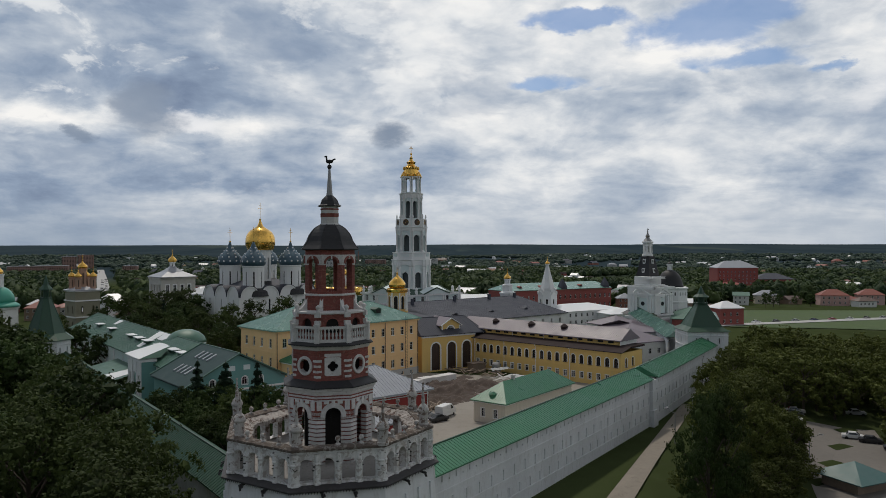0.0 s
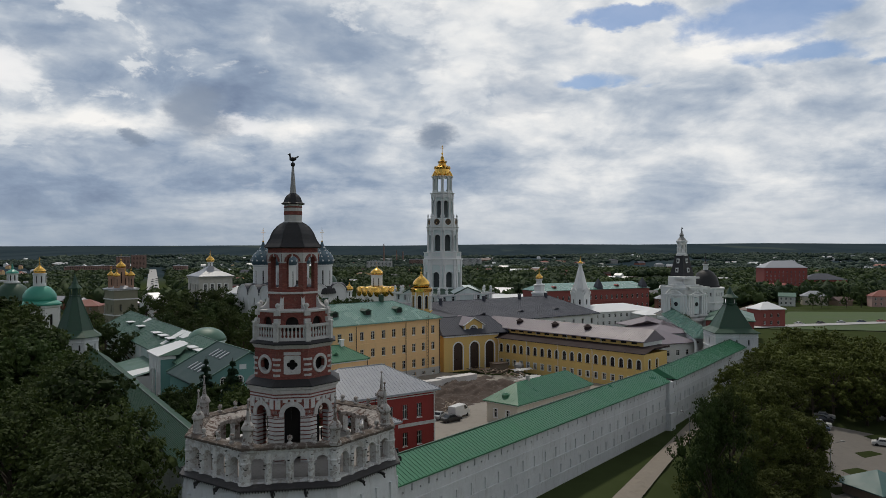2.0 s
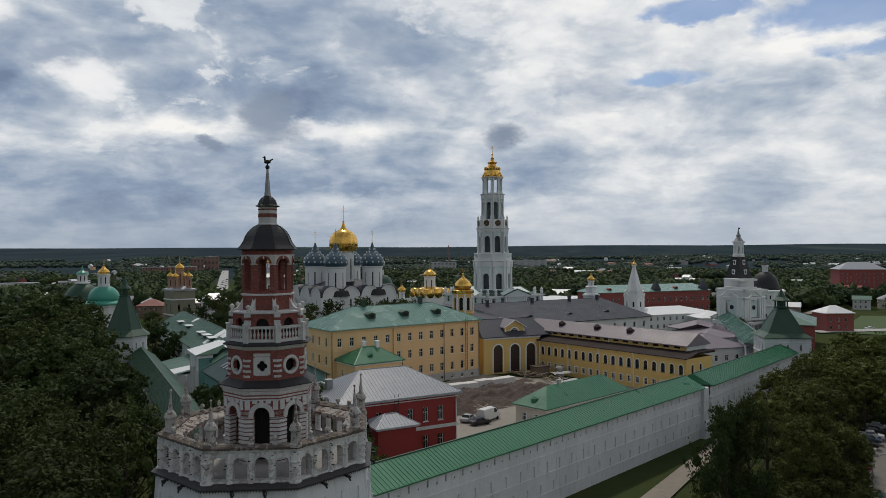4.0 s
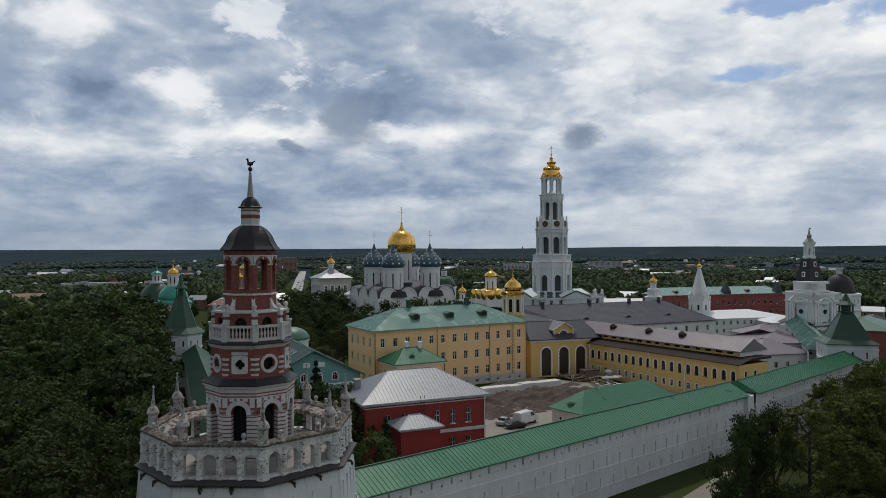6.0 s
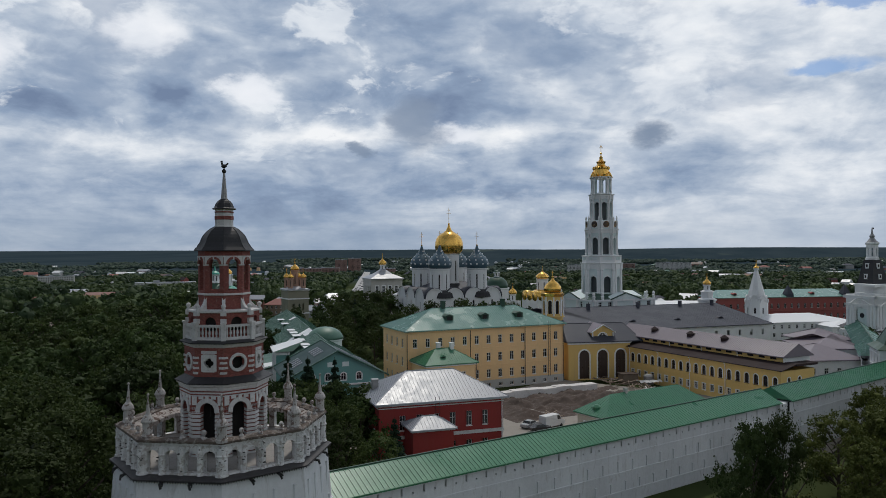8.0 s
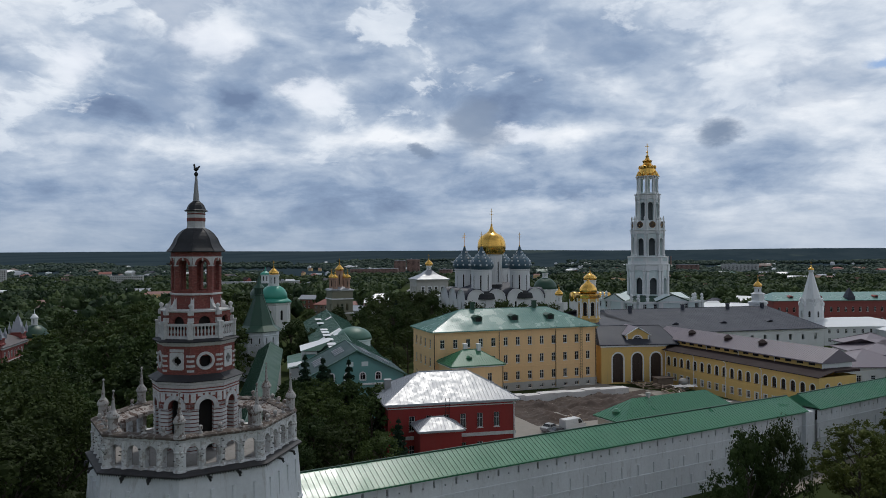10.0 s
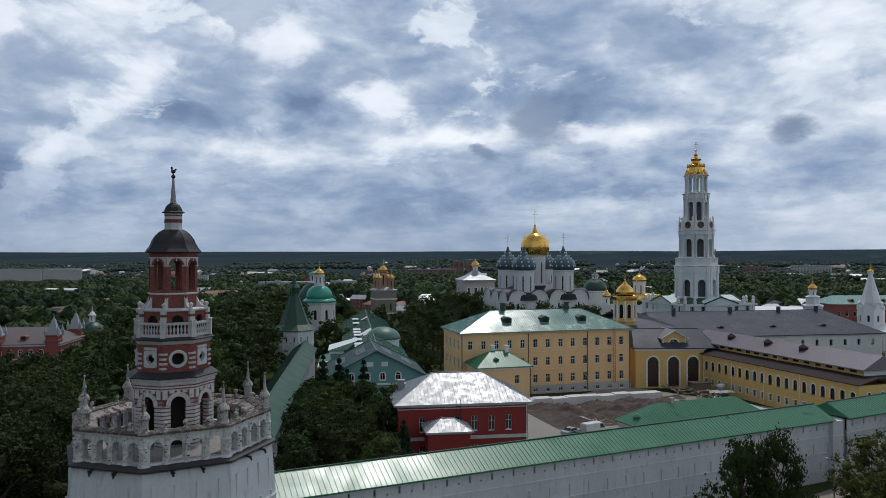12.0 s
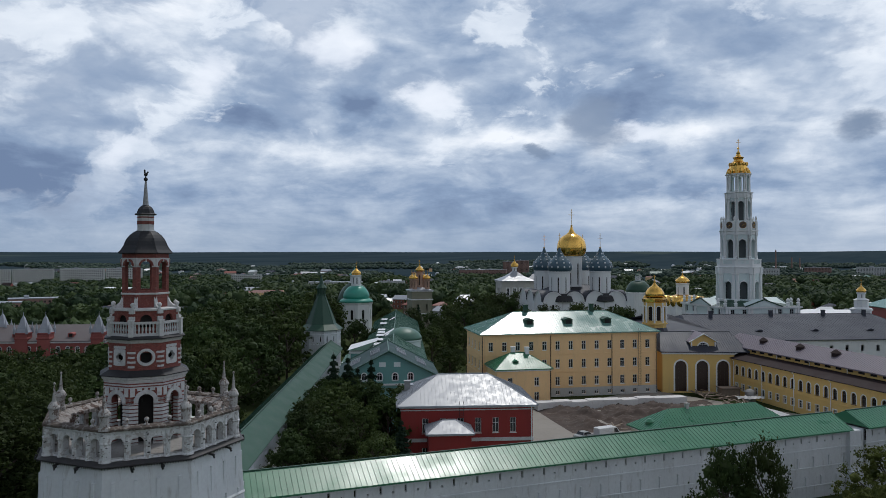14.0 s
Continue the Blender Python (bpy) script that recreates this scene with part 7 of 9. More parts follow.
                part("skylight", bm, GREYROOF, roof)
    # higher green-roofed range behind
    a, b = (-113.4, 219.6), (-52.0, 140.0)
    g = thing("green_range", front_pose(a, b), "long pale range with weathered green roof", "building")
    L2, D2 = span_of(a, b), 14.0
    ops = [(4 + 4.2 * i, 1.0, 4.4, 6.6, False) for i in range(int(L2 / 4.2) - 1)]
    bm = bmesh.new()
    shell(bm, L2, D2, -1, 11.2, ops)
    part("wall", bm, PALEBLUE, g)
    for c, w, s, t, _ in ops:
        window(g, c, s, w, t - s)
    bm = bmesh.new()
    box(bm, -0.3, L2 - 1, -0.35, 0.0, 10.7, 11.1)
    for i in range(int(L2 / 8.4)):
        box(bm, 1.8 + 8.4 * i, 2.3 + 8.4 * i, -0.16, 0.0, -1, 10.7)
    part("cornice", bm, CLEAN, g)
    roof = roof_with_seams(g, 0, L2, 0, D2, 11.2, 4.4, OLDGREEN, inset=2.5, over=0.7, step=0.9, label="weathered green metal roof with pale patches")
    tilt = math.atan2(4.4, D2 / 2 + 0.7)
    for x in (22, 36, 55, 62, 69, 79, 88, 94):
        M = Matrix.Translation((x, 2.9, 13.4))
        bm = bmesh.new()
        box(bm, -1.7, 1.7, 0.0, 2.6, -0.9, 0.55, M)
        cheek = part("dormer", bm, DEEPGREEN, roof, "low flat-topped dormer")
        bm = bmesh.new()
        box(bm, -2.1, 2.1, -0.5, 2.9, 0.58, 0.72, M)
        part("tin_cover", bm, WHITEROOF, cheek, "bright bare tin cover")
    # bare tin patches across the slope, lying on it
    for x0, x1, f0, f1 in ((66.5, 71.0, 0.30, 0.99), (71.0, 77.0, 0.72, 0.99), (30.0, 34.0, 0.75, 0.98)):
        bm = bmesh.new()
        y0, y1 = -0.7 + (D2 / 2 + 0.7) * f0, -0.7 + (D2 / 2 + 0.7) * f1
        z0, z1 = 11.2 + 4.4 * f0, 11.2 + 4.4 * f1
        up = Vector((0, -math.sin(tilt), math.cos(tilt))) * 0.08
        q = [Vector((x0, y0, z0)), Vector((x1 - 2.0, y0, z0)), Vector((x1, y1, z1)), Vector((x0, y1, z1))]
        face(bm, [p + up for p in q])
        for i in range(4):
            face(bm, [q[i], q[(i + 1) % 4], q[(i + 1) % 4] + up, q[i] + up])
        part("tin_patch", bm, WHITEROOF, roof, "bare bright tin sheets")
    # projecting bay with a tin-covered hipped end
    y = thing("bay_house", g.matrix_world @ Matrix.Translation((L2 - 22.5, -3.1, 0)), "white bay with green panels and tin-patched roof", "building")
    bm = bmesh.new()
    M = shell(bm, 9.8, 3.1, -1, 12.5, [(1.7, 1.3, 4.5, 9.0, True), (8.1, 1.3, 4.5, 9.0, True), (4.9, 2.4, 2.0, 9.4, True)])
    part("wall", bm, CHURCH, y)
    for c in (1.7, 8.1):
        window(y, c, 4.5, 1.3, 4.5, arched=True, surround=0.2)
    bm = bmesh.new()
    box(bm, 3.7, 6.1, 0.3, 0.36, 2.0, 9.4)
    part("panel", bm, TURQWALL, y, "green painted door panel")
    bm = bmesh.new()
    box(bm, 0.1, 3.0, -0.05, 0.02, -1, 11.9, M[1])
    part("panel", bm, TURQWALL, y, "green painted side wall")
    bm = bmesh.new()
    for x in (0.35, 3.2, 6.6, 9.45):
        box(bm, x - 0.3, x + 0.3, -0.14, 0.0, -1, 11.8)
    box(bm, -0.3, 10.1, -0.35, 3.1, 11.8, 12.3)
    part("cornice", bm, CLEAN, y)
    o = 0.6
    p = [(-o, -o, 12.6), (9.8 + o, -o, 12.6), (8.6, 6.2, 14.55), (1.2, 6.2, 14.55)]
    bm = bmesh.new()
    face(bm, p)
    face(bm, [p[0], (-o, -o, 12.48), (9.8 + o, -o, 12.48), p[1]])
    part("roof", bm, WHITEROOF, y, "bright tin roof slope")
    bm = bmesh.new()
    face(bm, [p[1], (9.8 + o, 3.8, 12.6), p[2]])
    face(bm, [p[0], p[3], (-o, 3.8, 12.6)])
    part("side_roof", bm, OLDGREEN, y)
    # low link roof between the bay and the fortress wall
    k = thing("link_house", g.matrix_world @ Matrix.Translation((L2 - 44.0, -6.0, 0)), "low link building with green and tin roof", "building")
    bm = bmesh.new()
    shell(bm, 22.0, 6.0, -1, 7.2, [(4 + 4 * i, 1.1, 3.0, 5.2, False) for i in range(5)])
    part("wall", bm, CHURCH, k)
    for i in range(5):
        window(k, 4 + 4 * i, 3.0, 1.1, 2.2)
    bm = bmesh.new()
    face(bm, [(-0.5, -0.6, 7.2), (22.4, -0.6, 7.2), (22.4, 6.0, 8.6), (-0.5, 6.0, 8.6)])
    face(bm, [(-0.5, -0.6, 7.05), (-0.5, -0.6, 7.2), (22.4, -0.6, 7.2), (22.4, -0.6, 7.05)][::-1])
    part("roof", bm, OLDGREEN, k)
    bm = bmesh.new()
    face(bm, [(14, -0.55, 7.27), (21, -0.55, 7.27), (21, 5.8, 8.62), (16.5, 5.8, 8.62)])
    part("tin_patch", bm, WHITEROOF, k, "bare bright tin sheets")
    # oval dome
    d = thing("oval_dome", pose(-58.7, 164.4, 0), "low oval green metal dome on a drum", "dome")
    part("drum", turned([(4.1, 2), (4.1, 13.4), (4.4, 13.6), (4.4, 14.0), (4.1, 14.1)], 28), PALEBLUE, d)
    part("dome", turned([(4.5, 13.95), (4.35, 14.5), (3.8, 15.4), (2.8, 16.2), (1.5, 16.7), (0.3, 16.85)], 28), OLDGREEN, d, "shiny green sheet-metal dome", smooth=True)


teal_house()


# ---- brick school and bright roofs beyond the yard ----
def red_school():
    a, b = (34.0, 380.0), (97.0, 416.0)
    L = span_of(a, b)
    h = thing("brick_school", front_pose(a, b), "long dark-red brick building with pale green roof", "building")
    xs = [3 + 3.6 * i for i in range(int(L / 3.6))]
    ops = [(x, 1.3, z, z + 2.4, True) for x in xs for z in (2.0, 7.2)]
    rops = [(3 + 3.6 * i, 1.3, z, z + 2.4, True) for i in range(4) for z in (2.0, 7.2)]
    bm = bmesh.new()
    M = shell(bm, L, 18, -3, 12.6, ops, rops)
    part("wall", bm, REDBRICKFAR, h)
    for c, w, s, t, _ in ops:
        window(h, c, s, w, 2.4, arched=True, sill=False)
    for c, w, s, t, _ in rops:
        window(h, c, s, w, 2.4, M[1], arched=True, sill=False)
    bm = bmesh.new()
    for z in (5.8, 11.6):
        box(bm, -0.3, L + 0.3, -0.3, 18.3, z, z + 0.4)
    part("string_course", bm, REDBRICKFAR, h)
    bm = bmesh.new()
    hip_roof(bm, 0, L, 0, 18, 12.7, 3.4, inset=5)
    part("roof", bm, TEALROOF, h)
    for x in (38.0, L - 3.5):
        bm = bmesh.new()
        lathe(bm, [(2.6, 12.5), (2.6, 14.0), (1.8, 15.8), (0.2, 18.5)], 4, math.pi / 4, M=Matrix.Translation((x, 1.5, 0)))
        part("turret_roof", bm, SLATE, h)
    for x in (10, 24, 52):
        dormer(h, x, 2.2, 13.2, REDBRICKFAR, 2.0, 1.2)


red_school()


SPOTS = []


def shed(a, b, depth, h, rise, wall_mat, roof_mat, label, category="building", windows=True, base=-2.0, name="building", inset=None, wz=1.2):
    L = span_of(a, b)
    z = ground_z(*a)
    s = thing(name, front_pose(a, b, z), label, category)
    SPOTS.append(((a[0] + b[0]) / 2, (a[1] + b[1]) / 2, L / 2 + 4))
    ops = [(2.2 + 3.4 * i, 1.1, f * 3.2 + wz, f * 3.2 + wz + 1.6, False) for i in range(max(1, int((L - 1) / 3.4))) for f in range(max(1, int(h / 3.3)))] if windows else []
    bm = bmesh.new()
    shell(bm, L, depth, base, h, ops)
    part("wall", bm, wall_mat, s)
    for c, w, q, t, _ in ops:
        window(s, c, q, w, 1.6, sill=False)
    bm = bmesh.new()
    hip_roof(bm, 0, L, 0, depth, h, rise, inset=inset)
    part("roof", bm, roof_mat, s)
    return s


shed((-116, 333), (-97, 328), 10, 14.5, 4.0, CHURCH, WHITEROOF, "white church gallery with bright tin roof")
shed((52, 318), (84, 338), 22, 7.0, 2.5, CLEAN, WHITEROOF, "white low hall with bright sheet roof")
shed((74, 318), (98, 326), 14, 6.0, 2.0, CLEAN, WHITEROOF, "white low hall with bright sheet roof")
shed((-6, 410), (38, 424), 14, 7.0, 2.0, CLEAN, WHITEROOF, "white low hall with bright sheet roof")
shed((52, 205), (66, 212), 16, 8.0, 3.2, CLEAN, MAUVEROOF, "white service house with brown-grey roof")
shed((56, 222), (68, 226), 18, 9.0, 3.0, CLEAN, MAUVEROOF, "white service house with brown-grey roof")
shed((58, 246), (70, 252), 14, 8.5, 3.0, CLEAN, MAUVEROOF, "white service house with brown-grey roof")
shed((-22, 232), (-4, 246), 30, 12.0, 4.0, CLEAN, SLATE, "white range under dark grey roof")
wall_run("wall_northwest", (72.7, 284.0), (63.8, 206.0), "fortress wall with arcaded gallery and pale green roof", TEALROOF, loops=False, ridge=12.0, eave=9.6, arcade=True)

# ---- trees ----
rng = np.random.default_rng(11)


def unit(v):
    return v / np.maximum(np.linalg.norm(v, axis=1)[:, None], 1e-6)


def quads_mesh(name, centres, sizes, mat, seed, tilt=1.0, out=None, loose=0.6):
    """Many small leaf cards, turned at random, or facing out within some looseness."""
    r = np.random.default_rng(seed)
    n = len(centres)
    if out is None:
        u = r.normal(size=(n, 3))
        u[:, 2] *= tilt
        u = unit(u)
    else:
        u = unit(np.cross(out + r.normal(size=(n, 3)) * loose, r.normal(size=(n, 3))))
    v = unit(np.cross(u, r.normal(size=(n, 3))) if out is None else np.cross(out + r.normal(size=(n, 3)) * loose, u))
    s = np.asarray(sizes)[:, None] / 2
    bend = np.cross(u, v) * s * 0.35
    verts = np.stack([centres - u * s - v * s * 0.7 + bend, centres + u * s - v * s * 0.7, centres + u * s * 0.9 + v * s * 0.7 + bend, centres - u * s * 0.8 + v * s * 0.7], 1).reshape(-1, 3)
    faces = np.arange(4 * n).reshape(n, 4)
    return verts, faces


def as_mesh(name, verts, faces, mat):
    me = bpy.data.meshes.new(name)
    me.from_pydata(verts.tolist(), [], faces if isinstance(faces, list) else faces.tolist())
    me.materials.append(mat)
    return me


def broadleaf(seed, height, spread, mat, cards=3200, size=0.45):
    """Crown and trunk meshes of a leafy tree: boughs that end in lobes, each lobe built of clumps of small leaves."""
    r = np.random.default_rng(seed)
    bm = bmesh.new()
    lathe(bm, [(0.45, -1.5), (0.33, 0.6), (0.27, height * 0.35), (0.14, height * 0.7)], 7)
    lobes = []
    n = 26
    for i in range(n):
        a, f = r.uniform(0, 2 * math.pi), (i + 0.5) / n
        z = height * (0.24 + 0.68 * f)
        reach = spread * (0.35 + 0.65 * math.sin(math.pi * min(1.0, 0.18 + 0.80 * f)) ** 0.8) * r.uniform(0.45, 0.95)
        p = Vector((reach * math.cos(a), reach * math.sin(a), z))
        lobes.append((p, spread * r.uniform(0.20, 0.36)))
        beam(bm, (0, 0, max(height * 0.2, z - reach * 0.7 - 1.0)), p, 0.13)
    lobes.append((Vector((r.normal() * 0.5, r.normal() * 0.5, height * 0.9)), spread * 0.40))
    trunk = bpy.data.meshes.new("trunk")
    bm.to_mesh(trunk)
    bm.free()
    trunk.materials.append(BARK)
    mids, rads = np.array([p[:] for p, _ in lobes]), np.array([b for _, b in lobes])
    # clumps on the skin of each lobe
    count = max(150, cards // 22)
    weight = rads ** 2
    owner = r.choice(len(lobes), count, p=weight / weight.sum())
    d = unit(r.normal(size=(count, 3)) + np.array([0, 0, 0.25]))
    clump = mids[owner] + d * (rads[owner] * r.uniform(0.72, 1.08, count))[:, None] * np.array([1, 1, 0.8])
    which = r.integers(count, size=cards)
    c = clump[which] + r.normal(size=(cards, 3)) * (spread * 0.055 * r.uniform(0.5, 1.3, cards))[:, None] * np.array([1, 1, 0.75])
    middle = np.array([0, 0, height * 0.5])
    out = unit(unit(c - mids[owner[which]]) * 0.9 + unit(c - clump[which]) * 0.5 + unit(c - middle) * 0.5)
    verts, faces = quads_mesh("crown", c, size * r.uniform(0.6, 1.3, cards), mat, seed + 1, out=out)
    vv, allfaces = [verts], faces.tolist()
    base = len(verts)
    # dim inner masses that close the crown
    for p, b in lobes:
        bmi = bmesh.new()
        bmesh.ops.create_icosphere(bmi, subdivisions=1, radius=b * 0.42)
        bmi.verts.index_update()
        way = np.array([[v.co.x, v.co.y, v.co.z * 0.8] for v in bmi.verts])
        vv.append(way * r.uniform(0.85, 1.15, (len(way), 1)) + np.array(p))
        allfaces += [[v.index + base for v in f.verts] for f in bmi.faces]
        base += len(way)
        bmi.free()
    return trunk, as_mesh("crown", np.concatenate(vv), allfaces, mat)


def conifer(seed, height, spread, mat, cards=1500):
    r = np.random.default_rng(seed)
    trunk = bpy.data.meshes.new("trunk")
    bm = turned([(0.28, -1.0), (0.22, height * 0.4), (0.03, height)], 6)
    bm.to_mesh(trunk)
    bm.free()
    trunk.materials.append(BARK)
    f = r.random(cards) ** 0.75
    tier = np.floor(f * 13) / 13 + 0.04 * r.random(cards)
    a = r.uniform(0, 2 * math.pi, cards)
    reach = spread * (1 - tier) ** 0.85 * (0.35 + 0.65 * r.random(cards))
    c = np.stack([reach * np.cos(a), reach * np.sin(a), height * (0.08 + 0.92 * tier) - reach * 0.28], 1)
    verts, faces = quads_mesh("crown", c, 0.25 + 0.75 * (1 - tier) * r.uniform(0.5, 1.1, cards), mat, seed + 1, 0.35)
    core = turned([(spread * 0.55, height * 0.1), (spread * 0.3, height * 0.5), (0.02, height * 0.96)], 8)
    core.verts.ensure_lookup_table()
    core.verts.index_update()
    pts = np.array([v.co[:] for v in core.verts])
    fs = [[v.index + len(verts) for v in q.verts] for q in core.faces]
    core.free()
    return trunk, as_mesh("crown", np.concatenate([verts, pts]), faces.tolist() + fs, mat)


TREES = {}
for i, (hh, ss) in enumerate(((17.0, 6.4), (14.0, 5.6), (19.0, 6.8), (12.0, 5.0))):
    TREES["broad%d" % i] = (*broadleaf(100 + 7 * i, hh, ss, LEAF_A if i % 2 else LEAF_B, 5200, 0.34), "leafy deciduous tree with full dark green crown", hh)
    TREES["plain%d" % i] = (*broadleaf(200 + 7 * i, hh, ss, LEAF_A if i % 2 else LEAF_B, 2200, 0.52), "leafy deciduous tree with full dark green crown", hh)
for i, (hh, ss) in enumerate(((17.0, 6.4), (15.0, 5.8))):
    TREES["near%d" % i] = (*broadleaf(300 + 7 * i, hh, ss, LEAF_A if i % 2 else LEAF_B, 12000, 0.24), "leafy deciduous tree with full dark green crown", hh)
for i, (hh, ss) in enumerate(((15.0, 6.2), (13.0, 5.4))):
    TREES["olive%d" % i] = (*broadleaf(400 + 7 * i, hh, ss, LEAF_D, 7000, 0.30), "leafy deciduous tree with sunlit yellow-green crown", hh)
TREES["spruce0"] = (*conifer(31, 16.0, 3.6, LEAF_C), "dark green spruce with drooping tiers", 16.0)
TREES["spruce1"] = (*conifer(47, 13.0, 3.0, LEAF_C), "dark green spruce with drooping tiers", 13.0)
first = {}


def tree(kind, x, y, height, z=None, wide=1.0):
    trunk, crown, label, full = TREES[kind]
    s = height / full
    z = ground_z(x, y) if z is None else z
    m = Matrix.LocRotScale((x, y, z), Euler((0, 0, float(rng.uniform(0, 6.28)))), (s * wide * float(rng.uniform(0.9, 1.15)), s * wide * float(rng.uniform(0.9, 1.15)), s))
    t = new("tree")
    t.matrix_world = m
    tagged(t, label, "tree", "trees")
    part("trunk", trunk, None, t)
    part("crown", crown, None, t)
    return t


def outside_west(x, y, gap):
    """Whether a place lies beyond the west wall, by at least gap."""
    return -(x + 19.4) * 0.803 - (y - 72.5) * 0.596 > gap


def grove(x0, x1, y0, y1, count, lo, hi, keep=None, kinds=("broad0", "broad1", "broad2", "broad3"), apart=6.0):
    done = []
    tries = 0
    while len(done) < count and tries < count * 30:
        tries += 1
        x, y = float(rng.uniform(x0, x1)), float(rng.uniform(y0, y1))
        if keep and not keep(x, y):
            continue
        if any((x - a) ** 2 + (y - b) ** 2 < apart ** 2 for a, b in done):
            continue
        done.append((x, y))
        gap = -(x + 19.4) * 0.803 - (y - 72.5) * 0.596
        h = float(rng.uniform(lo, hi))
        tree("near%d" % (len(done) % 2) if math.hypot(x, y) < 82 and y > 30 else kinds[int(rng.integers(len(kinds)))], x, y, min(h, max(11.0, 17.5 + (gap - 8.0) * 0.9)) if gap > 0 else h)


def copse(label, spots, kinds, leaf=LEAF_A):
    """Many trees of a far wood, joined."""
    V, F, slots, base = [], [], [], 0
    for x, y, h in spots:
        trunk, crown, _, full = TREES[kinds[int(rng.integers(len(kinds)))]]
        s, a = h / full, float(rng.uniform(0, 6.28))
        wx = s * float(rng.uniform(0.9, 1.15))
        R = np.array([[math.cos(a) * wx, -math.sin(a) * wx, 0], [math.sin(a) * wx, math.cos(a) * wx, 0], [0, 0, s]])
        for me, slot in ((trunk, 1), (crown, 0)):
            co = np.empty(len(me.vertices) * 3)
            me.vertices.foreach_get("co", co)
            V.append(co.reshape(-1, 3) @ R.T + np.array([x, y, ground_z(x, y)]))
            F += [[base + v for v in p.vertices] for p in me.polygons]
            slots += [slot] * len(me.polygons)
            base += len(me.vertices)
    me = as_mesh("woods", np.concatenate(V), F, leaf)
    me.materials.append(BARK)
    me.polygons.foreach_set("material_index", slots)
    tagged(new("woods", me), label, "woods", kind="stuff")


def spread_spots(x0, x1, y0, y1, count, lo, hi, keep, apart):
    done = []
    tries = 0
    while len(done) < count and tries < count * 30:
        tries += 1
        x, y = float(rng.uniform(x0, x1)), float(rng.uniform(y0, y1))
        if keep(x, y) and not any((x - a) ** 2 + (y - b) ** 2 < apart ** 2 for a, b, _ in done):
            done.append((x, y, float(rng.uniform(lo, hi))))
    return done


# woods outside the west wall
NEARKIND, PLAIN = ("broad0", "broad1", "broad2", "broad3"), ("plain0", "plain1", "plain2", "plain3")
grove(-120, -22, 34, 150, 62, 17, 23, lambda x, y: outside_west(x, y, 7.5) and y > 15 - x * 0.1 and math.hypot(x, y) < 150, apart=6.8)
grove(-215, -60, 30, 250, 95, 14, 21, lambda x, y: outside_west(x, y, 7.5) and math.hypot(x, y) >= 148 and not (-250 < x < -186 and 112 < y < 200) and not (-196 < x < -170 and 100 < y < 150) and not (abs((x + 205) * 0.482 + (y - 150) * 0.876) < 27 and (x + 205) * 0.876 - (y - 150) * 0.482 < 85), PLAIN, apart=8.5)
copse("leafy green wood behind the west towers", spread_spots(-290, -100, 190, 330, 60, 11, 17, lambda x, y: outside_west(x, y, 12.0) and math.hypot(x + 168, y - 271) > 15 and math.hypot(x + 214, y - 322) > 16 and math.hypot(x + 230, y - 200) > 18, 9.0), PLAIN)
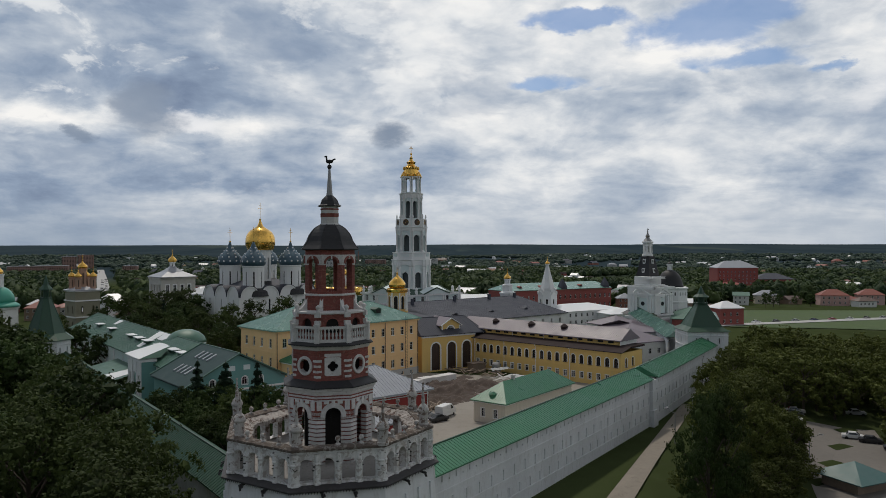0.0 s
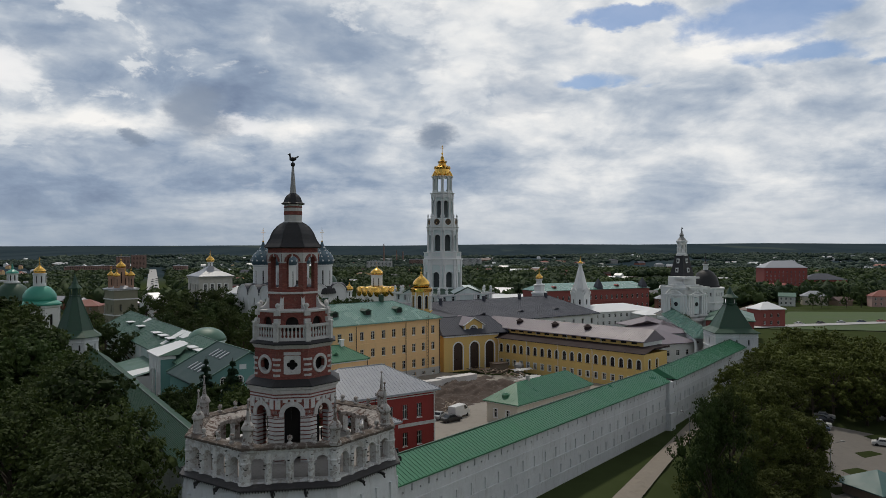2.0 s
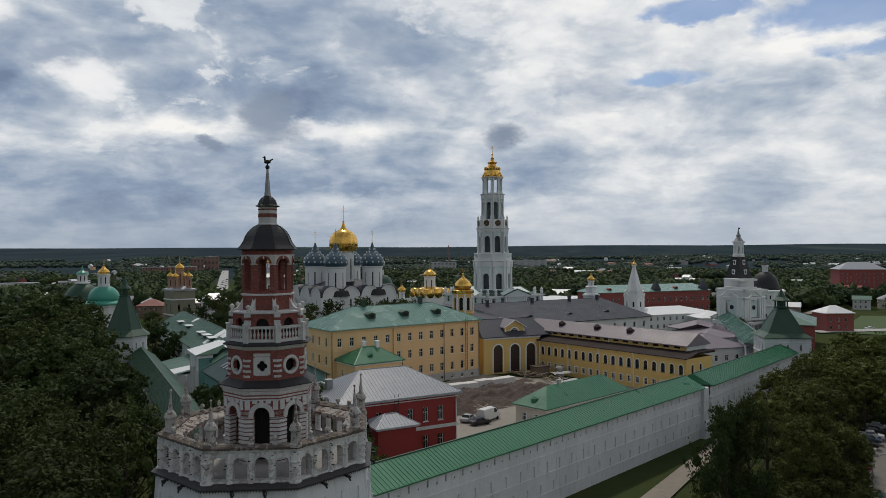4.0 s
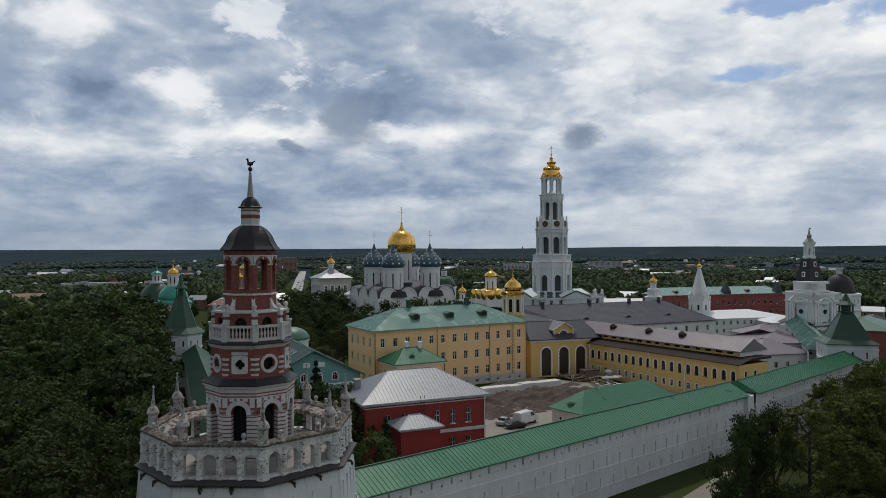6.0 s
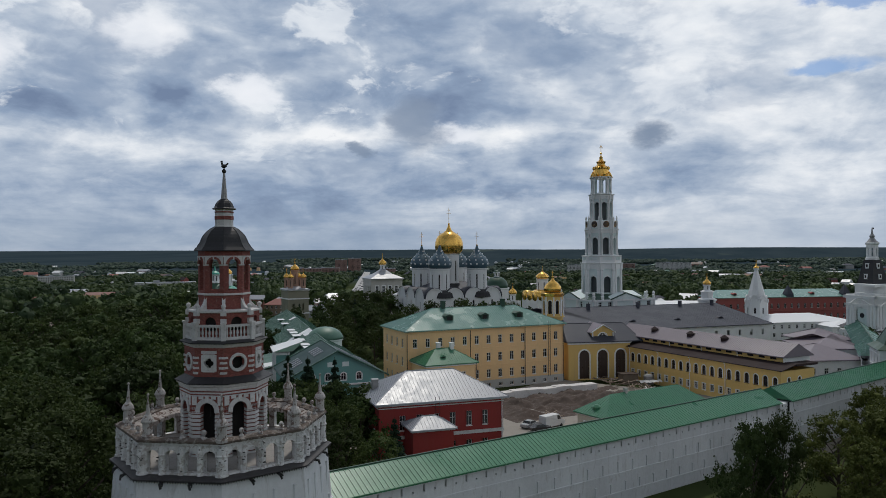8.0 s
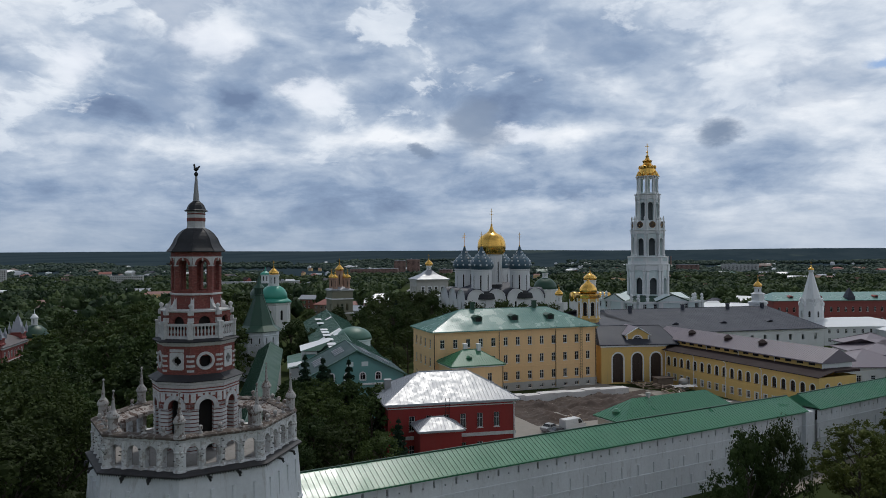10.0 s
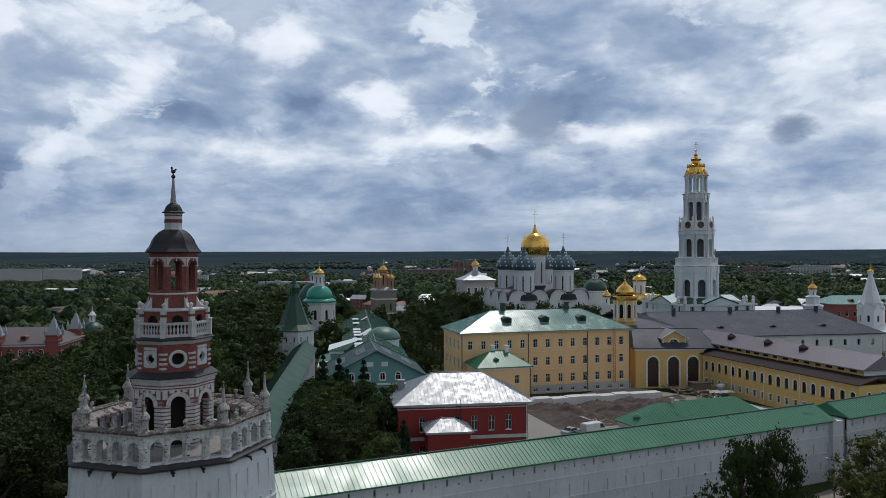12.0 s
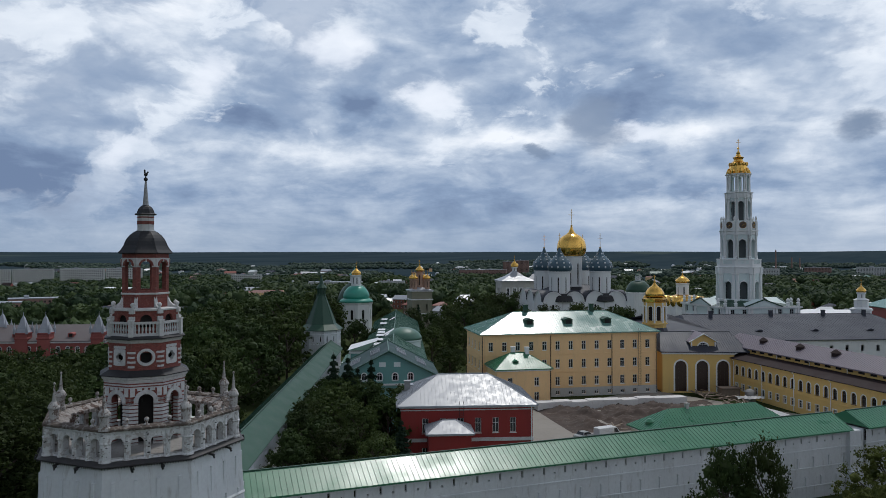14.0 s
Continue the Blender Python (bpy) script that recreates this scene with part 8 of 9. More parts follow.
# inside the west wall
for k, x, y, h in (("broad1", -30, 100.5, 10.5), ("broad3", -24, 93.5, 10), ("broad3", -20, 88.5, 9.5), ("broad1", -34.5, 105.0, 10), ("broad3", -37.5, 110, 10), ("broad1", -44, 118, 10), ("broad3", -50, 126.5, 10), ("broad2", -33, 112, 13), ("broad0", -34, 106, 11), ("spruce0", -40.8, 119.5, 17), ("spruce1", -35.5, 117.5, 17), ("spruce0", -30.5, 118, 17), ("spruce1", -38, 123, 14),
                   ("broad1", -29, 116, 13), ("broad3", -23.5, 114, 11), ("broad0", -21, 104, 12), ("broad2", -18, 96, 11), ("broad1", -24, 98.5, 11), ("spruce1", -13, 104, 11), ("broad3", -41, 119, 12), ("broad1", -36, 118, 13),
                   ("broad0", -12.5, 98, 10), ("broad2", -27, 106, 12), ("broad1", -39, 114.5, 11), ("broad1", -45, 124, 11), ("broad3", -26, 120, 12), ("broad3", -96, 188, 15),
                   ("broad2", -71, 271, 16), ("broad0", -60, 274, 17), ("broad1", -51, 270, 16), ("broad3", -46, 277, 16), ("broad2", -41, 272, 16), ("broad0", -78, 264, 15), ("broad1", -34, 276, 14),
                   ("broad0", -120, 337, 17), ("broad2", -117, 318, 17), ("broad1", -103, 300, 16), ("broad2", -112, 304, 17), ("broad0", -128, 330, 16), ("broad2", -136, 332, 16), ("broad1", -146, 338, 15), ("broad0", -110, 276, 16),
                   ("broad1", -91, 243, 15), ("broad0", -81, 238, 15), ("broad2", -73, 226, 14), ("broad1", -96, 262, 16), ("spruce0", -104, 268, 17), ("broad1", -101, 236, 14), ("broad2", -88, 226, 13), ("broad0", -66, 232, 13), ("broad2", -139, 318, 15), ("broad1", -152, 326, 14),
                   ("broad2", -62, 199, 13), ("broad0", -69, 191, 14), ("broad1", -58, 206, 12), ("broad2", -75, 206, 14), ("broad0", -82, 216, 15), ("broad1", -66, 214, 13), ("broad3", -60, 187, 9),
                   ("broad2", -98, 246, 15), ("broad0", -108, 258, 16), ("broad2", -120, 250, 14), ("broad1", -90, 262, 14), ("broad0", -78, 252, 13), ("broad1", -62, 246, 12), ("broad3", -50, 250, 11),
                   ("broad3", -42, 262, 11), ("broad1", -32, 268, 11), ("broad3", -56, 268, 11), ("broad0", -100, 282, 14), ("broad2", -116, 290, 15), ("spruce0", -126, 262, 15), ("broad1", -84, 198, 12),
                   ("broad3", -70, 262, 11), ("broad1", -92, 172, 11), ("broad3", -87, 186, 13), ("broad0", -134, 250, 13), ("broad1", 76, 262, 11), ("broad3", 24, 392, 9), ("broad1", -52, 225, 10)):
    tree(k, x, y, h)
# outside the east wall
for k, x, y, h, w in (("near1", 34.4, 93.6, 18.0, 0.62), ("near0", 37.6, 96.0, 19.0, 0.50), ("olive0", 47.0, 123.0, 13.0, 0.9), ("olive1", 53.0, 127.0, 13.5, 0.9), ("olive1", 49.0, 113.0, 13.0, 0.9), ("olive0", 55.5, 135.0, 13.0, 0.9),
                      ("olive0", 61.0, 144.0, 12.0, 1.0), ("olive1", 57.0, 151.0, 11.0, 0.9), ("olive0", 63.0, 157.0, 12.0, 1.0), ("olive1", 60.0, 136.0, 12.5, 0.9), ("olive1", 69.0, 170.0, 12.0, 1.1), ("olive1", 57.0, 119.0, 11.0, 0.8)):
    tree(k, x, y, h, wide=w)
copse("leafy green wood beside the road", spread_spots(74, 215, 150, 330, 45, 9, 13, lambda x, y: x > 82 + (y - 190) * 0.24 and not (92 < x < 122 and 250 < y < 300) and y > 176 - (x - 74) * 0.12 and x < 95 + (y - 150) * 0.75 and y < 203 + (x - 83) * 0.45, 6.5), PLAIN, LEAF_D)
copse("dense green thicket beside the parking lot", spread_spots(58, 135, 126, 222, 80, 9.5, 13.0, lambda x, y: x > 60 + (y - 128) * 0.27 and x < 92 + (y - 128) * 0.6 and not (y < 159 and x < 76 + (y - 112) * 0.42) and y < 200 + (x - 83) * 0.45, 5.2), PLAIN, LEAF_D)
copse("leafy trees round the houses beyond the lawn", spread_spots(205, 345, 452, 610, 60, 7, 12, lambda x, y: y > 0.62 * x + 330 and not (215 < x < 325 and 492 < y < 530), 8.0), PLAIN)
grove(112, 160, 110, 180, 14, 11, 16, lambda x, y: x > 114 + (y - 120) * 0.1, PLAIN, apart=7.0)
for x, y, h in ((38, 99, 6), (42, 101, 7), (46, 104, 7), (50, 107, 7), (45, 98, 6), (52, 111, 8), (41, 106, 7), (55, 114, 7), (48, 111, 8), (36, 103, 6), (56, 121, 9), (59, 127, 9)):
    tree("olive%d" % (int(x) % 2), x, y, h, wide=1.2)
for x, y, h in ((97, 103, 9), (103, 108, 10), (96, 96, 8), (90, 93, 9), (84, 90, 8)):
    tree("broad3", x, y, h)

# ---- building site in the yard ----
def earth_pit():
    bm = bmesh.new()
    a, b, c, d = Vector((-24, 167, 0)), Vector((6, 199, 0)), Vector((20, 180, 0)), Vector((-7, 151, 0))
    n = 60
    grid = []
    for i in range(n + 1):
        row = []
        for j in range(n + 1):
            u, v = i / n, j / n
            p = (a * (1 - u) + b * u) * (1 - v) + (d * (1 - u) + c * u) * v
            edge = min(u, 1 - u, v, 1 - v) * 8
            z = 0.05 + min(1.0, edge) * (1.3 * noise.noise(p * 0.2) + 0.7 * noise.noise(p * 0.7) + 0.35 * noise.noise(p * 1.6) + 0.5 + 1.3 * math.exp(-((v - 0.55) / 0.2) ** 2) * (0.5 + noise.noise(p * 0.09)))
            row.append(bm.verts.new((p.x, p.y, max(z, 0.03))))
        grid.append(row)
    for i in range(n):
        for j in range(n):
            bm.faces.new((grid[i][j], grid[i][j + 1], grid[i + 1][j + 1], grid[i + 1][j]))
    bm.normal_update()
    for f in bm.faces:
        if f.normal.z < 0:
            f.normal_flip()
    tagged(solo("dug_earth", bm, EARTH, "heaped brown dug earth of a building site", "earth", smooth=True), kind="stuff")


earth_pit()
f = thing("foundation_wall", front_pose((-22.0, 165.5), (3.5, 191.5)), "pale concrete foundation wall beside an earth trench", "wall")
L = span_of((-22.0, 165.5), (3.5, 191.5))
for i in range(9):
    bm = bmesh.new()
    box(bm, L * i / 9 + 0.03, L * (i + 1) / 9 - 0.03, 0, 2.6, -1, 1.9 + 0.12 * math.sin(i * 2.3))
    part("slab", bm, CONCRETE, f)


def board_pile(x, y, count, spread, seed, mat, label):
    r = random.Random(seed)
    p = thing("board_pile", pose(x, y, 0.3, 0, 0, r.uniform(0, 180)), label, "boards", "piles on the building site")
    me = None
    for i in range(count):
        m = Matrix.Translation((r.uniform(-spread, spread), r.uniform(-spread, spread), 0.2 + 0.13 * i * 0.5)) @ Euler((r.uniform(-0.2, 0.2), r.uniform(-0.12, 0.12), r.gauss(0, 0.5))).to_matrix().to_4x4()
        if me is None:
            bm = bmesh.new()
            box(bm, -2.4, 2.4, -0.14, 0.14, -0.05, 0.05)
            me = part("board", bm, mat, p, m=m).data
        else:
            part("board", me, None, p, m=m)


board_pile(8, 201, 16, 2.6, 3, WOOD, "untidy pile of weathered planks")
board_pile(13, 197, 14, 2.4, 5, WOOD, "untidy pile of weathered planks")
board_pile(4, 204, 12, 2.0, 6, WOOD, "untidy pile of weathered planks")
board_pile(16, 192, 10, 2.2, 8, CONCRETE, "pile of pale broken slabs")
board_pile(-2, 158, 8, 1.8, 9, WOOD, "low stack of weathered planks")

hut = thing("site_hut", pose(9.5, 206.0, 0, 0, 0, 35), "small rusty site hut with flat roof", "hut")
bm = bmesh.new()
box(bm, -2.2, 2.2, -1.4, 1.4, 0, 2.4)
part("body", bm, WOOD, hut)
bm = bmesh.new()
box(bm, -2.5, 2.5, -1.7, 1.7, 2.4, 2.55)
part("roof", bm, EARTH, hut)
for x, y, w, d, rz in ((22.0, 186.0, 12.0, 5.0, -40), (15.5, 200.0, 6.0, 3.0, 30)):
    bm = bmesh.new()
    n = 12
    rows = [[bm.verts.new(((i / n - 0.5) * w, (j / 6 - 0.5) * d, 1.4 + 0.35 * noise.noise(Vector((i * 0.6 + x, j * 0.7, 0))) + 0.5 * math.cos((j / 6 - 0.5) * 2))) for j in range(7)] for i in range(n + 1)]
    for i in range(n):
        for j in range(6):
            bm.faces.new((rows[i][j], rows[i + 1][j], rows[i + 1][j + 1], rows[i][j + 1]))
    bmesh.ops.solidify(bm, geom=bm.faces[:], thickness=1.2)
    solo("sheet_cover", bm, PLASTIC, "white sheeting draped over building material", "tarpaulin", pose(x, y, 0.0, 0, 0, rz))
tank = thing("water_tank", pose(15.0, 203.5, 0.3), "grey metal drum on the building site", "tank")
part("body", turned([(1.3, 0), (1.3, 2.2), (0.9, 2.6), (0.2, 2.7)], 16), GREYMETAL, tank)


# ---- vehicles ----
def car_meshes(length, width, height, kind):
    """Body, glass and wheels of a parked car; kind 'van' has a tall box body."""
    bm = bmesh.new()
    l, w = length / 2, width / 2
    if kind == "van":
        prof = [(-l, 0.35), (-l, height), (l * 0.45, height), (l * 0.72, height * 0.58), (l * 0.98, height * 0.50), (l, 0.35)]
    else:
        prof = [(-l, 0.32), (-l * 0.98, height * 0.60), (-l * 0.62, height * 0.66), (-l * 0.42, height), (l * 0.18, height), (l * 0.48, height * 0.66), (l * 0.96, height * 0.56), (l, 0.32)]
    for s in (-1, 1):
        face(bm, [(x, s * w * (1.0 if z < height * 0.7 else 0.84), z) for x, z in (prof if s < 0 else prof[::-1])])
    for p, q in zip(prof, prof[1:] + prof[:1]):
        a, b = (w * (1.0 if z < height * 0.7 else 0.84) for z in (p[1], q[1]))
        face(bm, [(p[0], -a, p[1]), (p[0], a, p[1]), (q[0], b, q[1]), (q[0], -b, q[1])])
    bmesh.ops.remove_doubles(bm, verts=bm.verts, dist=0.001)
    bmesh.ops.recalc_face_normals(bm, faces=bm.faces)
    bmesh.ops.bevel(bm, geom=bm.edges[:], offset=0.06, segments=2, affect="EDGES")
    glass = bmesh.new()
    if kind == "van":
        face(glass, [(l * 0.47, -w * 0.8, height * 0.97), (l * 0.47, w * 0.8, height * 0.97), (l * 0.73, w * 0.9, height * 0.62), (l * 0.73, -w * 0.9, height * 0.62)][::-1])
        for s in (-1, 1):
            face(glass, [(l * 0.2, s * w * 1.0, height * 0.62), (l * 0.6, s * w * 1.0, height * 0.62), (l * 0.42, s * w * 0.88, height * 0.92), (l * 0.2, s * w * 0.88, height * 0.92)][::s])
        bmesh.ops.translate(glass, vec=(0.02, 0, 0.01), verts=glass.verts)
    else:
        face(glass, [(l * 0.20, -w * 0.78, height * 0.985), (l * 0.20, w * 0.78, height * 0.985), (l * 0.47, w * 0.9, height * 0.69), (l * 0.47, -w * 0.9, height * 0.69)][::-1])
        face(glass, [(-l * 0.61, -w * 0.9, height * 0.69), (-l * 0.61, w * 0.9, height * 0.69), (-l * 0.44, w * 0.78, height * 0.985), (-l * 0.44, -w * 0.78, height * 0.985)][::-1])
        for s in (-1, 1):
            face(glass, [(-l * 0.5, s * w * 0.985, height * 0.70), (l * 0.4, s * w * 0.985, height * 0.70), (l * 0.16, s * w * 0.86, height * 0.95), (-l * 0.38, s * w * 0.86, height * 0.95)][::s])
        for v in glass.verts:
            v.co.z += 0.015
            v.co.y *= 1.02
    return bm, glass


def car(x, y, rz, mat, kind="car", z=None, label=""):
    length, width, height = (5.6, 2.1, 2.5) if kind == "van" else (4.4, 1.78, 1.46)
    z = (ground_z(x, y) + 0.09) if z is None else z
    c = thing("parked_van" if kind == "van" else "parked_car", pose(x, y, z, 0, 0, rz), label, "van" if kind == "van" else "car", "parked vehicles")
    key = (kind, mat.name)
    if key not in CARS:
        bm, glass = car_meshes(length, width, height, kind)
        wheel = bmesh.new()
        lathe(wheel, [(0.2, -0.11), (0.32, -0.10), (0.32, 0.10), (0.2, 0.11)], 14, M=Matrix.Rotation(math.pi / 2, 4, "X"))
        lamp = bmesh.new()
        box(lamp, length / 2 - 0.12, length / 2 + 0.01, -0.2, 0.2, 0.62, 0.78)
        CARS[key] = [part("body", bm, mat, c).data, part("glazing", glass, GLASS, c).data, None, None]
        CARS[key][2] = part("wheel", wheel, RUBBER, c, m=Matrix.Translation((length * 0.3, width * 0.47, 0.32))).data
        CARS[key][3] = part("headlight", lamp, GREYMETAL, c, m=Matrix.Translation((0, width * 0.33, 0))).data
        first_one = True
    else:
        for nm, me in zip(("body", "glazing"), CARS[key]):
            part(nm, me, None, c)
        part("wheel", CARS[key][2], None, c, m=Matrix.Translation((length * 0.3, width * 0.47, 0.32)))
        part("headlight", CARS[key][3], None, c, m=Matrix.Translation((0, width * 0.33, 0)))
    part("headlight", CARS[key][3], None, c, m=Matrix.Translation((0, -width * 0.33, 0)))
    for sx, sy in ((0.3, -0.47), (-0.3, 0.47), (-0.3, -0.47)):
        part("wheel", CARS[key][2], None, c, m=Matrix.Translation((length * sx, width * sy, 0.32)))


CARS = {}
C_WHITE, C_SILVER, C_BLACK, C_BLUE, C_RED = (paint(n, c) for n, c in (("white_car_paint", (0.7, 0.7, 0.7)), ("silver_car_paint", (0.35, 0.36, 0.37)), ("black_car_paint", (0.015, 0.015, 0.018)), ("blue_car_paint", (0.03, 0.05, 0.10)), ("red_car_paint", (0.25, 0.02, 0.02))))
car(0.4, 150.5, 60, C_WHITE, "van", 0.07, "white delivery van parked in the yard")
car(-1.0, 146.2, 40, C_BLACK, "car", 0.07, "black car parked in the yard")
car(-3.6, 148.6, 70, C_SILVER, "car", 0.07, "silver car parked in the yard")
for i, (x, y) in enumerate(((78.2, 160.4), (76.2, 157.0), (74.4, 153.6), (72.6, 150.4), (70.8, 147.2), (69.0, 144.0), (67.2, 140.6), (65.6, 137.4), (64.2, 133.8), (62.6, 130.4))):
    m = (C_SILVER, C_BLACK, C_WHITE, C_BLUE, C_BLACK, C_SILVER, C_BLACK, C_BLUE, C_RED, C_BLACK)[i]
    car(x, y, -22, m, label="%s parked in a row on asphalt" % {"white": "white car", "silver": "silver car", "black": "black car", "blue": "dark blue car", "red": "dark red car"}[m.name.split("_")[0]])
car(82.9, 145.5, -25, C_WHITE, label="white saloon parked on asphalt")
car(84.6, 142.4, -25, C_BLACK, label="black saloon parked on asphalt")
car(86.0, 136.6, -25, C_BLACK, label="black saloon parked on asphalt")
car(95.0, 166.0, -10, C_SILVER, label="silver car parked by the trees")

kiosk = thing("kiosk", pose(66.5, 116.5, ground_z(66.5, 116.5), 0, 0, 24), "low hut with blue-green pyramid roof by the lot", "hut")
bm = bmesh.new()
box(bm, -3.6, 3.6, -3.2, 3.2, 0, 1.9)
part("body", bm, WOOD, kiosk)
KGREEN = material("blue_green_sheet", (0.05, 0.12, 0.115), 0.55, vary=0.15, grain=2.0, patch=0.3)
part("roof", turned([(6.4, 1.85), (6.4, 2.0), (0.1, 4.2)], 4, math.pi / 4), KGREEN, kiosk)


# ---- fence, lamps and small things outside the wall ----
def hoarding(a, b, label):
    L = span_of(a, b)
    n = int(L / 2)
    h = thing("hoarding", front_pose(a, b, ground_z(*a)), label, "fence")
    me = None
    for i in range(n):
        m = Matrix.Translation((i * L / n, 0, 0))
        if me is None:
            bm = bmesh.new()
            box(bm, 0.02, L / n - 0.02, 0, 0.05, -0.5, 2.0)
            me = part("board", bm, IRON, h, m=m).data
        else:
            part("board", me, None, h, m=m)


hoarding((39.0, 113.0), (45.5, 108.5), "dark metal hoarding beside the track")


def street_lamp(x, y, h, rz=0):
    z = ground_z(x, y)
    s = thing("street_lamp", pose(x, y, z, 0, 0, rz), "grey steel street lamp with curved arm", "lamp", "street lamps")
    part("pole", turned([(0.11, 0), (0.07, h)], 8), GREYMETAL, s)
    bm = bmesh.new()
    prev = (0, 0, h)
    for i in range(1, 7):
        a = i / 6 * 1.3
        p = (1.6 * math.sin(a), 0, h + 0.9 * (1 - math.cos(a)) * 0.9)
        beam(bm, prev, p, 0.07)
        prev = p
    part("arm", bm, GREYMETAL, s)
    bm = bmesh.new()
    box(bm, prev[0] - 0.1, prev[0] + 0.6, -0.14, 0.14, prev[2] - 0.08, prev[2] + 0.05)
    part("lamp_head", bm, GREYMETAL, s)


for x, y, h, rz in ((41.5, 129.0, 5.5, 120), (46.0, 133.0, 7.5, 60), (64.0, 178.0, 7.5, 60), (62.0, 122.0, 6.5, -40), (86.0, 128.0, 7.0, 90)):
    street_lamp(x, y, h, rz)


# ---- red-brick turreted market hall ----
def market_hall():
    a, b = (-246.0, 140.0), (-206.0, 172.0)
    L = span_of(a, b)
    z = ground_z(-215, 165)
    h = thing("turreted_market_hall", front_pose(a, b, z), "red-brick hall with pale turret roofs", "building")
    ops = [(3 + 3.5 * i, 1.4, s, s + 2.4, True) for i in range(int(L / 3.5)) for s in (1.2, 5.6)]
    rops = [(2.5 + 3.5 * i, 1.4, s, s + 2.4, True) for i in range(7) for s in (1.2, 5.6)]
    bm = bmesh.new()
    M = shell(bm, L, 26, -3, 10.0, ops, rops)
    part("wall", bm, REDBRICKFAR, h)
    for c, w, s, t, _ in ops:
        window(h, c, s, w, 2.4, arched=True, surround=0.15, sill=False)
    for c, w, s, t, _ in rops:
        window(h, c, s, w, 2.4, M[1], arched=True, surround=0.15, sill=False)
    bm = bmesh.new()
    box(bm, -0.4, L + 0.4, -0.4, 26.4, 9.2, 9.8)
    box(bm, -0.2, L + 0.2, -0.2, 26.2, 4.4, 4.8)
    part("cornice", bm, CHALK, h)
    PINKROOF = material("faded_brown_roof", (0.115, 0.095, 0.095), 0.6, vary=0.15, grain=1.0, patch=0.1)
    bm = bmesh.new()
    hip_roof(bm, 0, L, 0, 26, 10.0, 5.0, inset=8)
    part("roof", bm, PINKROOF, h)
    for x, y in ((2, 1), (L / 2 - 4, 1), (L / 2 + 4, 1), (L - 2.5, 1.5), (L - 2.5, 24), (8, 13)):
        bm = bmesh.new()
        lathe(bm, [(3.0, -3), (3.0, 10.6), (3.3, 10.8), (3.3, 11.3), (3.0, 11.4), (3.0, 12.6), (3.4, 12.8), (3.4, 13.2)], 4, math.pi / 4, M=Matrix.Translation((x, y, 0)))
        tw = part("turret", bm, REDBRICKFAR, h)
        bm = bmesh.new()
        lathe(bm, [(3.3, 13.1), (3.3, 13.3), (2.3, 14.6), (1.5, 16.4), (0.8, 18.4), (0.15, 19.4), (0.05, 21.0)], 4, math.pi / 4, M=Matrix.Translation((x, y, 0)))
        part("turret_roof", bm, GREYROOF, tw, "pale metal tent roof on a turret")
        for sx, sy in ((-1, -1), (1, -1), (1, 1), (-1, 1)):
            bm = bmesh.new()
            lathe(bm, [(0.5, 12.8), (0.5, 14.4), (0.65, 14.5), (0.3, 15.6), (0.04, 17.0)], 6, M=Matrix.Translation((x + 2.2 * sx, y + 2.2 * sy, 0)))
            part("pinnacle", bm, GREYROOF, tw, "pale metal corner pinnacle")
    for i in range(4):
        dormer(h, 8 + 10 * i, 2.5, 11.0, REDBRICKFAR, 2.2, 1.4)
    c = thing("green_domed_chapel", pose(-236.0, 205.0, ground_z(-236, 205)), "small cream chapel with green dome", "church")
    bm = bmesh.new()
    octa_ring(bm, 5.0, -2, 9.0, lambda k: [(0, 1.2, 3, 6.4, True)], 0.4, 0.2)
    part("wall", bm, PEACH, c)
    # dark core added to draw the shade inside the chapel windows
    part("core", octa([(4.3, -1), (4.3, 8.8)], 0.2), OPENINGSHADE, c)
    part("dome", turned([(5.5, 9.0), (5.2, 10.0), (4.4, 11.8), (2.6, 13.4), (1.3, 13.8)], 20), DEEPGREEN, c, smooth=True)
    drum(c, 0, 0, 1.2, 13.6, 17.0, CHURCH, 6, 0.35)
    part("cap", turned([(1.5, 16.9), (0.9, 17.8), (0.2, 18.4), (0.06, 20.4)], 10), CHURCH, c)
    for i in range(4):
        car(-196 + 3.0 * i, 136 + 3.4 * i, 20, (C_SILVER, C_BLACK, C_WHITE, C_BLUE)[i], label="car parked by the market hall")


market_hall()
sheet("market_square", [(-225, 110), (-180, 105), (-175, 190), (-212, 185)], ASPHALT, "grey paved square by the market hall", "square", 0.25)

# ---- town ----
TOWN_WALLS = [material(n, c, 0.85, vary=0.12, grain=1.0, patch=0.1) for n, c in (("cream_render", (0.55, 0.50, 0.42)), ("white_render", (0.66, 0.66, 0.64)), ("timber_siding", (0.26, 0.19, 0.14)), ("brick_house", (0.28, 0.12, 0.09)), ("grey_render", (0.40, 0.40, 0.39)), ("pink_render", (0.5, 0.33, 0.3)))]
TOWN_ROOFS = [WHITEROOF, GREYROOF, material("rust_red_roof", (0.24, 0.075, 0.055), 0.6, vary=0.15), SLATE, OLDGREEN, material("brown_roof", (0.13, 0.085, 0.07), 0.6, vary=0.15), GREYROOF]
pick = random.Random(21)


